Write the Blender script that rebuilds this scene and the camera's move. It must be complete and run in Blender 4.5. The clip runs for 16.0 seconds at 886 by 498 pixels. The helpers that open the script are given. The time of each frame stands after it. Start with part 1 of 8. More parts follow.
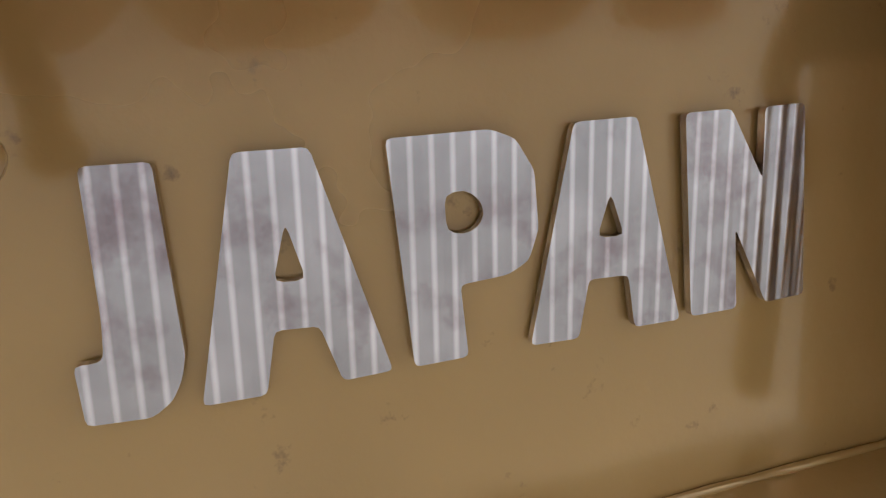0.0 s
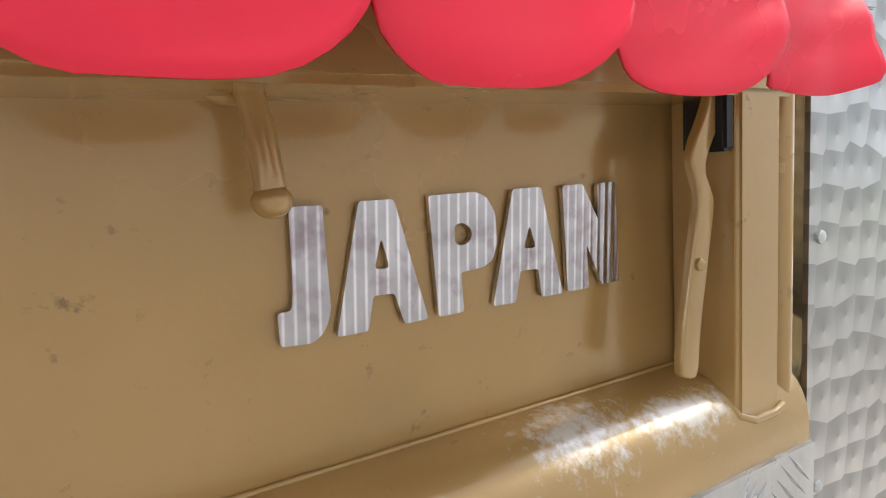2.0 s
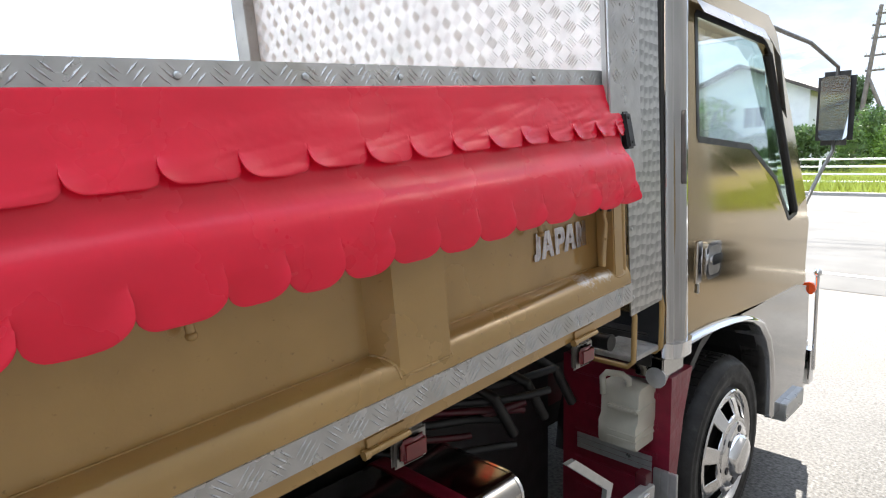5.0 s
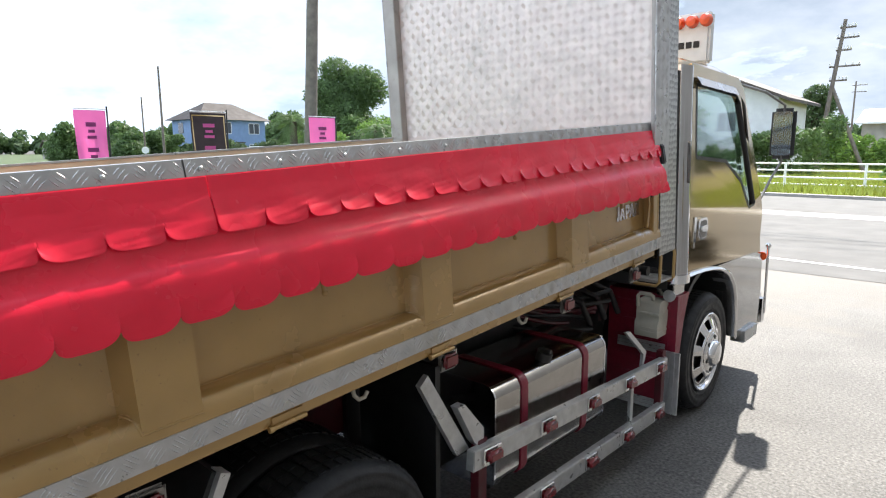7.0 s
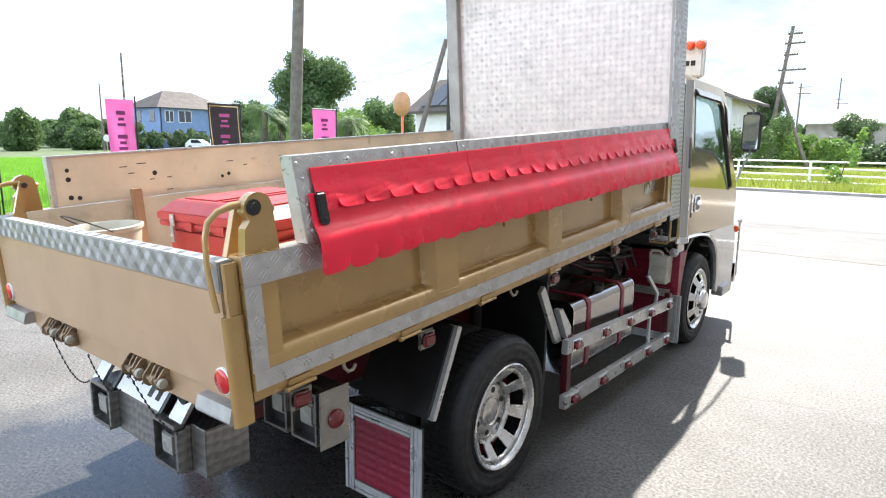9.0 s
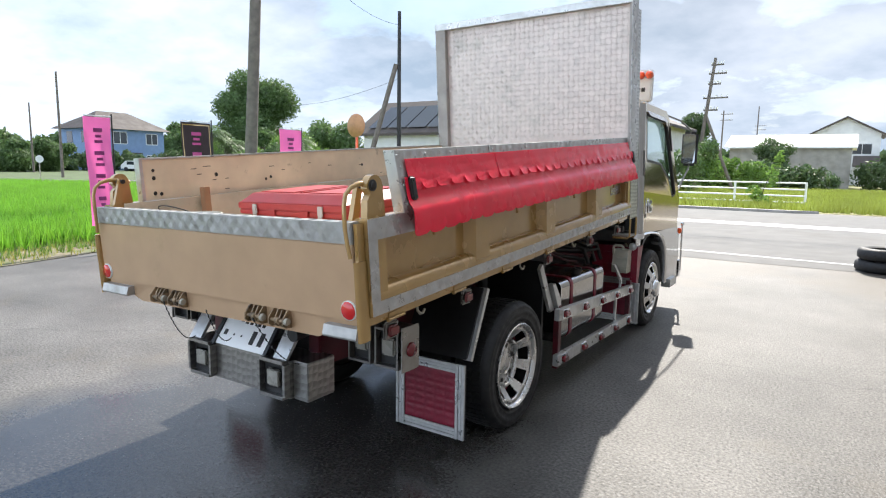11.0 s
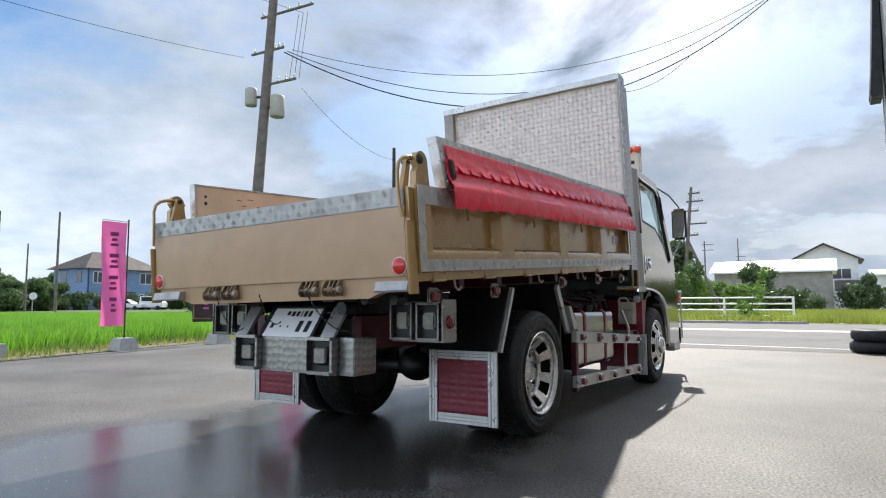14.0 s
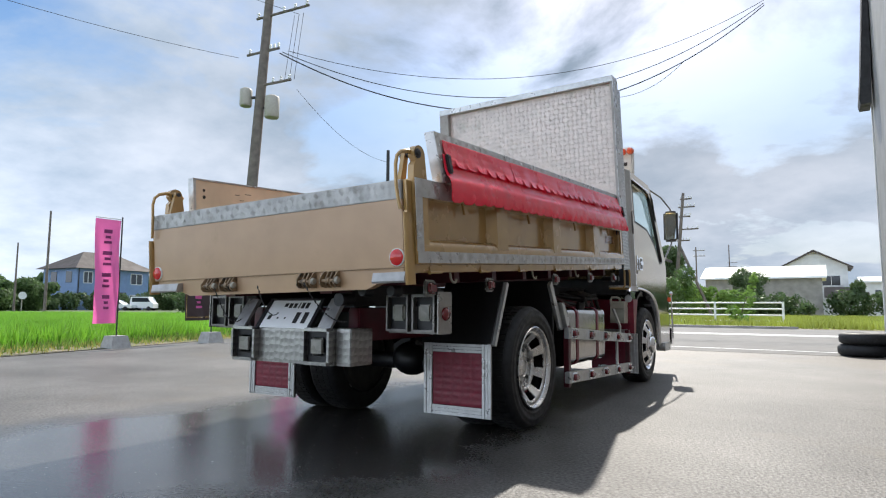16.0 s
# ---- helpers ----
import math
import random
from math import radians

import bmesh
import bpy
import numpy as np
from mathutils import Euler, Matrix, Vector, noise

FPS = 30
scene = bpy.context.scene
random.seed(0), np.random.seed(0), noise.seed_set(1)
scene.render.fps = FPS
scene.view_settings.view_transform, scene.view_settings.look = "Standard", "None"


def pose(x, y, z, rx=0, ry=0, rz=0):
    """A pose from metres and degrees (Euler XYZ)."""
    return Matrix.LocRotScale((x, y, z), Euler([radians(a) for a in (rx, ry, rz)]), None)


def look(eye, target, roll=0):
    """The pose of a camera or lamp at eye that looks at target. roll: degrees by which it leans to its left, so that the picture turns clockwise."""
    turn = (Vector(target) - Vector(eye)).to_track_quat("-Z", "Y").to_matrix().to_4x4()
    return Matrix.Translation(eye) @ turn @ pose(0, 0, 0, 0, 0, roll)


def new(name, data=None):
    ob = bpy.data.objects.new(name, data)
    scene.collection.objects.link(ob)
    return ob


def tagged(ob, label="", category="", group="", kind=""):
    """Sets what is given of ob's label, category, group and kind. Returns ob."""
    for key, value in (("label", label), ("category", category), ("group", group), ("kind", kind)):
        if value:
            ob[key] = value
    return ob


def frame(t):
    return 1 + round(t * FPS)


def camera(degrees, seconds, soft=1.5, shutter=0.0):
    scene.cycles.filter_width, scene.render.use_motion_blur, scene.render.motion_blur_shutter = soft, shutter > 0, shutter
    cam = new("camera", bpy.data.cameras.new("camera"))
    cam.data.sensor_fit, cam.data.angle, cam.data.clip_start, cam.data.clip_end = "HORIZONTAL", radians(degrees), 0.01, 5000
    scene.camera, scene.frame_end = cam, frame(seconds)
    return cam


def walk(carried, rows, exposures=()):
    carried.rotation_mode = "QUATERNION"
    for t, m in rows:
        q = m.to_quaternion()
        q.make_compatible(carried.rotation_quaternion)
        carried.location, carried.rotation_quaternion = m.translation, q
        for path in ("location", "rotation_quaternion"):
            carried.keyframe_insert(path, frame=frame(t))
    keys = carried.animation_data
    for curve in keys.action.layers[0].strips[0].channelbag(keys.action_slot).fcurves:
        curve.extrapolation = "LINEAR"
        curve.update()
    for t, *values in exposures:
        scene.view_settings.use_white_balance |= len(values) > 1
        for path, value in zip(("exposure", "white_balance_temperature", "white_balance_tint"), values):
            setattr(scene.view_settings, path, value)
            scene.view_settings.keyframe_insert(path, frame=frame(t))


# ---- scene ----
cam = camera(72.0, 16.0, soft=1.15)
PATH = [
    (0, (0.953, 2.87, 1.279), (-0.939, 3.381, 0.881), -1.1),
    (0.5, (1.015, 2.822, 1.294), (-0.823, 3.494, 0.878), -0.1),
    (1, (1.042, 2.798, 1.299), (-0.771, 3.538, 0.892), 0.5),
    (1.5, (1.048, 2.772, 1.282), (-0.712, 3.668, 0.967), 0.6),
    (2, (1.065, 2.744, 1.281), (-0.64, 3.769, 1.074), 0.2),
    (2.5, (1.104, 2.674, 1.285), (-0.515, 3.833, 1.103), -0.1),
    (3, (1.158, 2.584, 1.303), (-0.412, 3.795, 1.035), -1.3),
    (3.5, (1.272, 2.451, 1.338), (-0.283, 3.677, 1.055), -1.6),
    (4, (1.395, 2.27, 1.378), (-0.167, 3.463, 1.005), -2.1),
    (4.2, (1.434, 2.181, 1.395), (-0.093, 3.42, 1.03), -2.2),
    (6.3, (1.896, 0.82, 1.495), (0.568, 2.289, 1.218), -0.6),
    (6.5, (1.94, 0.69, 1.493), (0.597, 2.146, 1.214), -0.3),
    (7, (2.025, 0.348, 1.529), (0.693, 1.803, 1.203), -0.2),
    (7.5, (2.029, 0.022, 1.513), (0.749, 1.521, 1.175), 0.3),
    (8, (2.069, -0.267, 1.507), (0.811, 1.248, 1.161), 1.3),
    (8.5, (2.126, -0.568, 1.514), (0.862, 0.942, 1.164), 1.2),
    (9, (2.151, -0.835, 1.507), (0.923, 0.705, 1.16), 0.7),
    (9.2, (2.154, -0.936, 1.508), (0.938, 0.613, 1.159), 0.2),
    (11.3, (2.247, -1.696, 1.383), (1.18, -0.023, 1.131), 0.7),
    (11.5, (2.258, -1.732, 1.363), (1.196, -0.054, 1.125), 0.3),
    (12, (2.283, -1.793, 1.307), (1.213, -0.115, 1.108), -0.8),
    (12.5, (2.306, -1.86, 1.229), (1.194, -0.201, 1.119), -0.8),
    (13, (2.267, -1.924, 1.069), (1.179, -0.246, 1.049), -0.9),
    (13.5, (2.23, -1.964, 0.878), (1.16, -0.276, 0.954), -0.2),
    (14, (2.235, -1.995, 0.738), (1.17, -0.311, 0.916), -0.2),
    (14.5, (2.246, -2.026, 0.694), (1.187, -0.34, 0.888), 0.3),
    (15, (2.249, -2.035, 0.687), (1.201, -0.342, 0.878), -0.0),
    (15.5, (2.245, -2.042, 0.688), (1.201, -0.348, 0.882), 0.2),
    (16, (2.246, -2.042, 0.686), (1.202, -0.347, 0.876), 0.3),
]
EXPOSURES = [(0, 2.10), (0.5, 2.28), (0.9, 2.36), (1.5, 2.36), (2.5, 2.34), (3.2, 2.12), (4.2, 1.86), (6.5, 1.22), (7.5, 1.34), (8.5, 1.58), (9, 1.66), (11.5, 0.98), (12.5, 0.86), (14, 0.7), (16, 0.7)]
walk(cam, [(t, look(eye, target, roll)) for t, eye, target, roll in PATH], EXPOSURES)

# ---- light ----
SUN_EL, SUN_AZ = 43.0, 103.0  # degrees above the horizon; direction from +x towards +y
sun_dir = Vector((math.cos(radians(SUN_AZ)) * math.cos(radians(SUN_EL)), math.sin(radians(SUN_AZ)) * math.cos(radians(SUN_EL)), math.sin(radians(SUN_EL))))
sun = new("sun", bpy.data.lights.new("sun", "SUN"))
sun.data.energy, sun.data.angle, sun.data.color = 4.0, radians(0.6), (1.0, 0.95, 0.87)
sun.matrix_world = look(sun_dir * 50, (0, 0, 0))

world = bpy.data.worlds.new("sky")
scene.world = world
world.use_nodes = True
wn, wl = world.node_tree.nodes, world.node_tree.links
wn.clear()


def wnode(kind, **vals):
    n = wn.new(kind)
    for k, v in vals.items():
        if k == "op":
            n.operation = v
        elif k == "blend":
            n.blend_type = v
        else:
            n.inputs[int(k[1:])].default_value = v
    return n


w_out = wn.new("ShaderNodeOutputWorld")
w_bg = wn.new("ShaderNodeBackground")
w_sky = wn.new("ShaderNodeTexSky")
w_sky.sky_type, w_sky.sun_disc = "NISHITA", False
w_sky.sun_elevation, w_sky.sun_rotation = radians(SUN_EL), radians(90 - SUN_AZ)
w_tc = wn.new("ShaderNodeTexCoord")
w_sep = wn.new("ShaderNodeSeparateXYZ")
wl.new(w_tc.outputs["Generated"], w_sep.inputs[0])
w_up = wnode("ShaderNodeMath", op="MAXIMUM", i1=0.0)
wl.new(w_sep.outputs[2], w_up.inputs[0])
w_add = wnode("ShaderNodeMath", op="ADD", i1=0.30)
wl.new(w_up.outputs[0], w_add.inputs[0])
w_dx, w_dy = wnode("ShaderNodeMath", op="DIVIDE"), wnode("ShaderNodeMath", op="DIVIDE")
wl.new(w_sep.outputs[0], w_dx.inputs[0]), wl.new(w_add.outputs[0], w_dx.inputs[1])
wl.new(w_sep.outputs[1], w_dy.inputs[0]), wl.new(w_add.outputs[0], w_dy.inputs[1])
w_com = wn.new("ShaderNodeCombineXYZ")
wl.new(w_dx.outputs[0], w_com.inputs[0]), wl.new(w_dy.outputs[0], w_com.inputs[1])
w_com.inputs[2].default_value = 2.3
w_no = wn.new("ShaderNodeTexNoise")
w_no.inputs["Scale"].default_value, w_no.inputs["Detail"].default_value, w_no.inputs["Roughness"].default_value = 1.5, 10.0, 0.58
w_no.inputs["Distortion"].default_value = 0.3
wl.new(w_com.outputs[0], w_no.inputs["Vector"])
w_mask = wn.new("ShaderNodeValToRGB")
w_mask.color_ramp.elements[0].position, w_mask.color_ramp.elements[1].position = 0.415, 0.57
wl.new(w_no.outputs[0], w_mask.inputs[0])
w_no2 = wn.new("ShaderNodeTexNoise")
w_no2.inputs["Scale"].default_value, w_no2.inputs["Detail"].default_value, w_no2.inputs["Roughness"].default_value = 1.9, 9.0, 0.58
w_com2 = wn.new("ShaderNodeVectorMath")
w_com2.operation = "ADD"
w_com2.inputs[1].default_value = (7.3, 2.1, 4.4)
wl.new(w_com.outputs[0], w_com2.inputs[0]), wl.new(w_com2.outputs[0], w_no2.inputs["Vector"])
w_tone = wn.new("ShaderNodeValToRGB")
te = w_tone.color_ramp.elements
te[0].position, te[0].color = 0.33, (3.3, 4.2, 5.4, 1)
te[1].position, te[1].color = 0.68, (6.6, 7.2, 8.3, 1)
wl.new(w_no2.outputs[0], w_tone.inputs[0])
w_mix = wn.new("ShaderNodeMixRGB")
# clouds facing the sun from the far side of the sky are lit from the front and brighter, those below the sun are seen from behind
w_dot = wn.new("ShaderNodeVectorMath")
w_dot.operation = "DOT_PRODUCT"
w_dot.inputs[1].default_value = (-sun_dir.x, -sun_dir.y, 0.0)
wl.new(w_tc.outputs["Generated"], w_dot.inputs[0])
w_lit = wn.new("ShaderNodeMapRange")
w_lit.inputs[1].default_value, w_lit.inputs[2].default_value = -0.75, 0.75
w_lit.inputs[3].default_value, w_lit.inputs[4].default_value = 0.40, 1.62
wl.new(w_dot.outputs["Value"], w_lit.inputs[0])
w_sc = wn.new("ShaderNodeVectorMath")
w_sc.operation = "SCALE"
# the sky pales towards the horizon
w_hz = wn.new("ShaderNodeMapRange")
w_hz.inputs[1].default_value, w_hz.inputs[2].default_value, w_hz.inputs[3].default_value, w_hz.inputs[4].default_value = 0.0, 0.34, 1.26, 1.0
w_hz.interpolation_type = "SMOOTHSTEP"
wl.new(w_up.outputs[0], w_hz.inputs[0])
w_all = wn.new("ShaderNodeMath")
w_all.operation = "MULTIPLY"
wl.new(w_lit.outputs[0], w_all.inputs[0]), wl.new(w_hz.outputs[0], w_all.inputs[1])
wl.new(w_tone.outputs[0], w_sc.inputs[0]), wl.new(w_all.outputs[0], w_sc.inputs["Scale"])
# banks of cloud overlap towards the horizon and hide the clear sky
w_bank = wn.new("ShaderNodeMapRange")
w_bank.inputs[1].default_value, w_bank.inputs[2].default_value, w_bank.inputs[3].default_value, w_bank.inputs[4].default_value = 0.10, 0.42, 0.85, 0.0
w_bank.interpolation_type = "SMOOTHSTEP"
wl.new(w_up.outputs[0], w_bank.inputs[0])
w_cov = wn.new("ShaderNodeMath")
w_cov.operation, w_cov.use_clamp = "ADD", True
wl.new(w_mask.outputs[0], w_cov.inputs[0]), wl.new(w_bank.outputs[0], w_cov.inputs[1])
wl.new(w_cov.outputs[0], w_mix.inputs[0])
w_clear = wn.new("ShaderNodeVectorMath")
w_clear.operation = "SCALE"
w_clear.inputs["Scale"].default_value = 0.76
w_blue = wn.new("ShaderNodeHueSaturation")
w_blue.inputs["Saturation"].default_value = 1.3
wl.new(w_sky.outputs[0], w_blue.inputs["Color"])
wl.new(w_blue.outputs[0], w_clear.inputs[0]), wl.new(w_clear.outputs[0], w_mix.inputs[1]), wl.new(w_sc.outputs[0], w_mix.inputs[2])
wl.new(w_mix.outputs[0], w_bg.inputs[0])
w_bg.inputs[1].default_value = 0.125
wl.new(w_bg.outputs[0], w_out.inputs[0])

# ---- materials ----


def mat(name, base, rough=0.5, metal=0.0, noise_scale=20.0, vary=0.12, rough_vary=0.1, bump=0.0, bump_scale=60.0, spec=0.5, coat=0.0, dirt_or_reflection=None, blotch_scale=3.0, blotch_at=0.62, rnd=0.0):
    m = bpy.data.materials.new(name)
    m.use_nodes = True
    nt = m.node_tree
    b = nt.nodes["Principled BSDF"]
    b.inputs["Metallic"].default_value = metal
    b.inputs["Specular IOR Level"].default_value = spec
    b.inputs["Coat Weight"].default_value = coat
    b.inputs["Coat Roughness"].default_value = 0.06
    geo = nt.nodes.new("ShaderNodeNewGeometry")
    n1 = nt.nodes.new("ShaderNodeTexNoise")
    n1.inputs["Scale"].default_value, n1.inputs["Detail"].default_value = noise_scale, 6.0
    nt.links.new(geo.outputs["Position"], n1.inputs["Vector"])
    ramp = nt.nodes.new("ShaderNodeValToRGB")
    lo, hi = [max(0, c * (1 - vary)) for c in base], [min(1, c * (1 + vary)) for c in base]
    ramp.color_ramp.elements[0].position, ramp.color_ramp.elements[0].color = 0.3, (*lo, 1)
    ramp.color_ramp.elements[1].position, ramp.color_ramp.elements[1].color = 0.7, (*hi, 1)
    nt.links.new(n1.outputs[0], ramp.inputs[0])
    col = ramp.outputs[0]
    if dirt_or_reflection is not None:
        n2 = nt.nodes.new("ShaderNodeTexNoise")
        n2.inputs["Scale"].default_value, n2.inputs["Detail"].default_value, n2.inputs["Roughness"].default_value = blotch_scale, 9.0, 0.65
        nt.links.new(geo.outputs["Position"], n2.inputs["Vector"])
        r2 = nt.nodes.new("ShaderNodeValToRGB")
        r2.color_ramp.elements[0].position, r2.color_ramp.elements[1].position = blotch_at - 0.06, blotch_at + 0.1
        nt.links.new(n2.outputs[0], r2.inputs[0])
        mx = nt.nodes.new("ShaderNodeMixRGB")
        mx.inputs[2].default_value = (*dirt_or_reflection, 1)
        nt.links.new(r2.outputs[0], mx.inputs[0]), nt.links.new(col, mx.inputs[1])
        col = mx.outputs[0]
    if rnd:
        oi = nt.nodes.new("ShaderNodeObjectInfo")
        hs = nt.nodes.new("ShaderNodeHueSaturation")
        mr0 = nt.nodes.new("ShaderNodeMapRange")
        mr0.inputs[3].default_value, mr0.inputs[4].default_value = 1 - rnd, 1 + rnd
        nt.links.new(oi.outputs["Random"], mr0.inputs[0]), nt.links.new(mr0.outputs[0], hs.inputs["Value"])
        nt.links.new(col, hs.inputs["Color"])
        col = hs.outputs[0]
    nt.links.new(col, b.inputs["Base Color"])
    mr = nt.nodes.new("ShaderNodeMapRange")
    mr.inputs[1].default_value, mr.inputs[2].default_value = 0.3, 0.7
    mr.inputs[3].default_value, mr.inputs[4].default_value = max(0.02, rough - rough_vary), min(1, rough + rough_vary)
    n3 = nt.nodes.new("ShaderNodeTexNoise")
    n3.inputs["Scale"].default_value, n3.inputs["Detail"].default_value = noise_scale * 0.6, 5.0
    nt.links.new(geo.outputs["Position"], n3.inputs["Vector"])
    nt.links.new(n3.outputs[0], mr.inputs[0]), nt.links.new(mr.outputs[0], b.inputs["Roughness"])
    if bump:
        n4 = nt.nodes.new("ShaderNodeTexNoise")
        n4.inputs["Scale"].default_value, n4.inputs["Detail"].default_value = bump_scale, 4.0
        nt.links.new(geo.outputs["Position"], n4.inputs["Vector"])
        bp = nt.nodes.new("ShaderNodeBump")
        bp.inputs["Strength"].default_value, bp.inputs["Distance"].default_value = bump, 0.01
        nt.links.new(n4.outputs[0], bp.inputs["Height"]), nt.links.new(bp.outputs[0], b.inputs["Normal"])
    return m


gold = mat("gold_paint", (0.435, 0.270, 0.098), 0.24, 0.22, 7, 0.10, 0.08, 0.03, 140, coat=0.55, dirt_or_reflection=(0.10, 0.06, 0.035), blotch_scale=70, blotch_at=0.70)
head_plate = mat("weathered_tread_plate", (0.67, 0.585, 0.53), 0.42, 0.40, 18, 0.10, 0.1, 0.05, 90, dirt_or_reflection=(0.46, 0.42, 0.37), blotch_scale=3, blotch_at=0.62)
visor_grey = mat("brushed_visor", (0.45, 0.43, 0.40), 0.3, 0.6, 10, 0.1, 0.1)
cab_gold = mat("polished_gold_paint", (0.37, 0.265, 0.125), 0.10, 0.85, 5, 0.06, 0.03, coat=0.35)
wet_vinyl = mat("wet_red_vinyl", (0.86, 0.05, 0.09), 0.05, 0.0, 7, 0.05, 0.02)
red_vinyl = mat("red_vinyl", (0.84, 0.012, 0.045), 0.27, 0.0, 7, 0.08, 0.07, 0.14, 14)
alu = mat("aluminium_sheet", (0.54, 0.54, 0.53), 0.36, 0.65, 30, 0.10, 0.12, 0.05, 60, dirt_or_reflection=(0.42, 0.41, 0.38), blotch_scale=9, blotch_at=0.66)
plate_alu = mat("tread_plate_aluminium", (0.49, 0.48, 0.47), 0.33, 0.60, 25, 0.12, 0.12, 0.06, 90, dirt_or_reflection=(0.40, 0.38, 0.34), blotch_scale=6, blotch_at=0.64)
worn_plate = mat("worn_tread_plate", (0.40, 0.39, 0.375), 0.42, 0.55, 25, 0.14, 0.12, 0.06, 90, dirt_or_reflection=(0.26, 0.24, 0.21), blotch_scale=6, blotch_at=0.62)
chrome = mat("chrome", (0.76, 0.76, 0.77), 0.07, 1.0, 4, 0.03, 0.03)
maroon = mat("maroon_paint", (0.080, 0.006, 0.012), 0.40, 0.0, 12, 0.2, 0.12, 0.05, 40, dirt_or_reflection=(0.045, 0.02, 0.018), blotch_scale=5, blotch_at=0.6)
maroon_vinyl = mat("quilted_maroon_vinyl", (0.20, 0.010, 0.028), 0.38, 0.0, 30, 0.15, 0.08, 0.2, 45)
rubber = mat("tyre_rubber", (0.011, 0.011, 0.012), 0.62, 0.0, 40, 0.3, 0.12, 0.15, 120, dirt_or_reflection=(0.05, 0.048, 0.045), blotch_scale=11, blotch_at=0.66)
black = mat("black_plastic", (0.011, 0.011, 0.012), 0.45, 0.0, 30, 0.2, 0.1, 0.05, 80)
dark_metal = mat("dirty_dark_metal", (0.020, 0.018, 0.017), 0.55, 0.1, 18, 0.4, 0.15, 0.1, 60)
red_lens = mat("red_lens", (0.62, 0.012, 0.012), 0.18, 0.0, 20, 0.08, 0.04, coat=0.5)
dark_red_lens = mat("dark_red_lens", (0.15, 0.007, 0.011), 0.22, 0.0, 20, 0.1, 0.05, coat=0.4)
orange_lens = mat("orange_lens", (0.85, 0.10, 0.02), 0.2, 0.0, 20, 0.08, 0.04, coat=0.5)
dark_steel = mat("dark_brushed_steel", (0.20, 0.19, 0.18), 0.38, 0.8, 25, 0.2, 0.12, 0.05, 50)
dull_lens = mat("dull_lamp_lens", (0.24, 0.23, 0.20), 0.3, 0.0, 20, 0.2, 0.1, coat=0.4)
# paler copy of the gold: sky reflected on the gate is put into its colour
gate_gold_skylit = mat("skylit_gold_gate_paint", (0.475, 0.308, 0.180), 0.36, 0.05, 7, 0.06, 0.08, 0.03, 140, coat=0.15, dirt_or_reflection=(0.36, 0.25, 0.13), blotch_scale=4, blotch_at=0.66)
plate_white = mat("plate_enamel", (0.86, 0.86, 0.85), 0.4, 0.0, 15, 0.03, 0.1)
white_paint = mat("white_paint", (0.74, 0.74, 0.72), 0.45, 0.0, 15, 0.06, 0.1)
grey_paint = mat("grey_paint", (0.36, 0.33, 0.27), 0.5, 0.1, 15, 0.08, 0.1)
plywood = mat("plywood", (0.70, 0.56, 0.40), 0.65, 0.0, 4, 0.16, 0.08, 0.08, 30, dirt_or_reflection=(0.16, 0.09, 0.05), blotch_scale=9, blotch_at=0.70)
weathered = mat("weathered_board", (0.50, 0.43, 0.33), 0.75, 0.0, 6, 0.15, 0.08, 0.1, 30, dirt_or_reflection=(0.34, 0.28, 0.21), blotch_scale=7, blotch_at=0.6)
tool_red = mat("red_plastic", (0.42, 0.040, 0.038), 0.42, 0.0, 12, 0.1, 0.08, 0.05, 50)
tank_white = mat("milky_plastic", (0.46, 0.44, 0.37), 0.45, 0.0, 14, 0.1, 0.1)
hinge_paint = mat("grimy_gold_paint", (0.29, 0.20, 0.115), 0.5, 0.2, 20, 0.3, 0.12, 0.1, 60, dirt_or_reflection=(0.05, 0.04, 0.03), blotch_scale=25, blotch_at=0.55)
banner_brown = mat("dark_brown_cloth", (0.045, 0.028, 0.026), 0.8, 0.0, 8, 0.15, 0.05)
stake_wood = mat("brown_stake_wood", (0.36, 0.20, 0.11), 0.7, 0.0, 5, 0.2, 0.08, 0.1, 40)
concrete = mat("concrete", (0.36, 0.35, 0.33), 0.85, 0.0, 14, 0.15, 0.06, 0.2, 80)


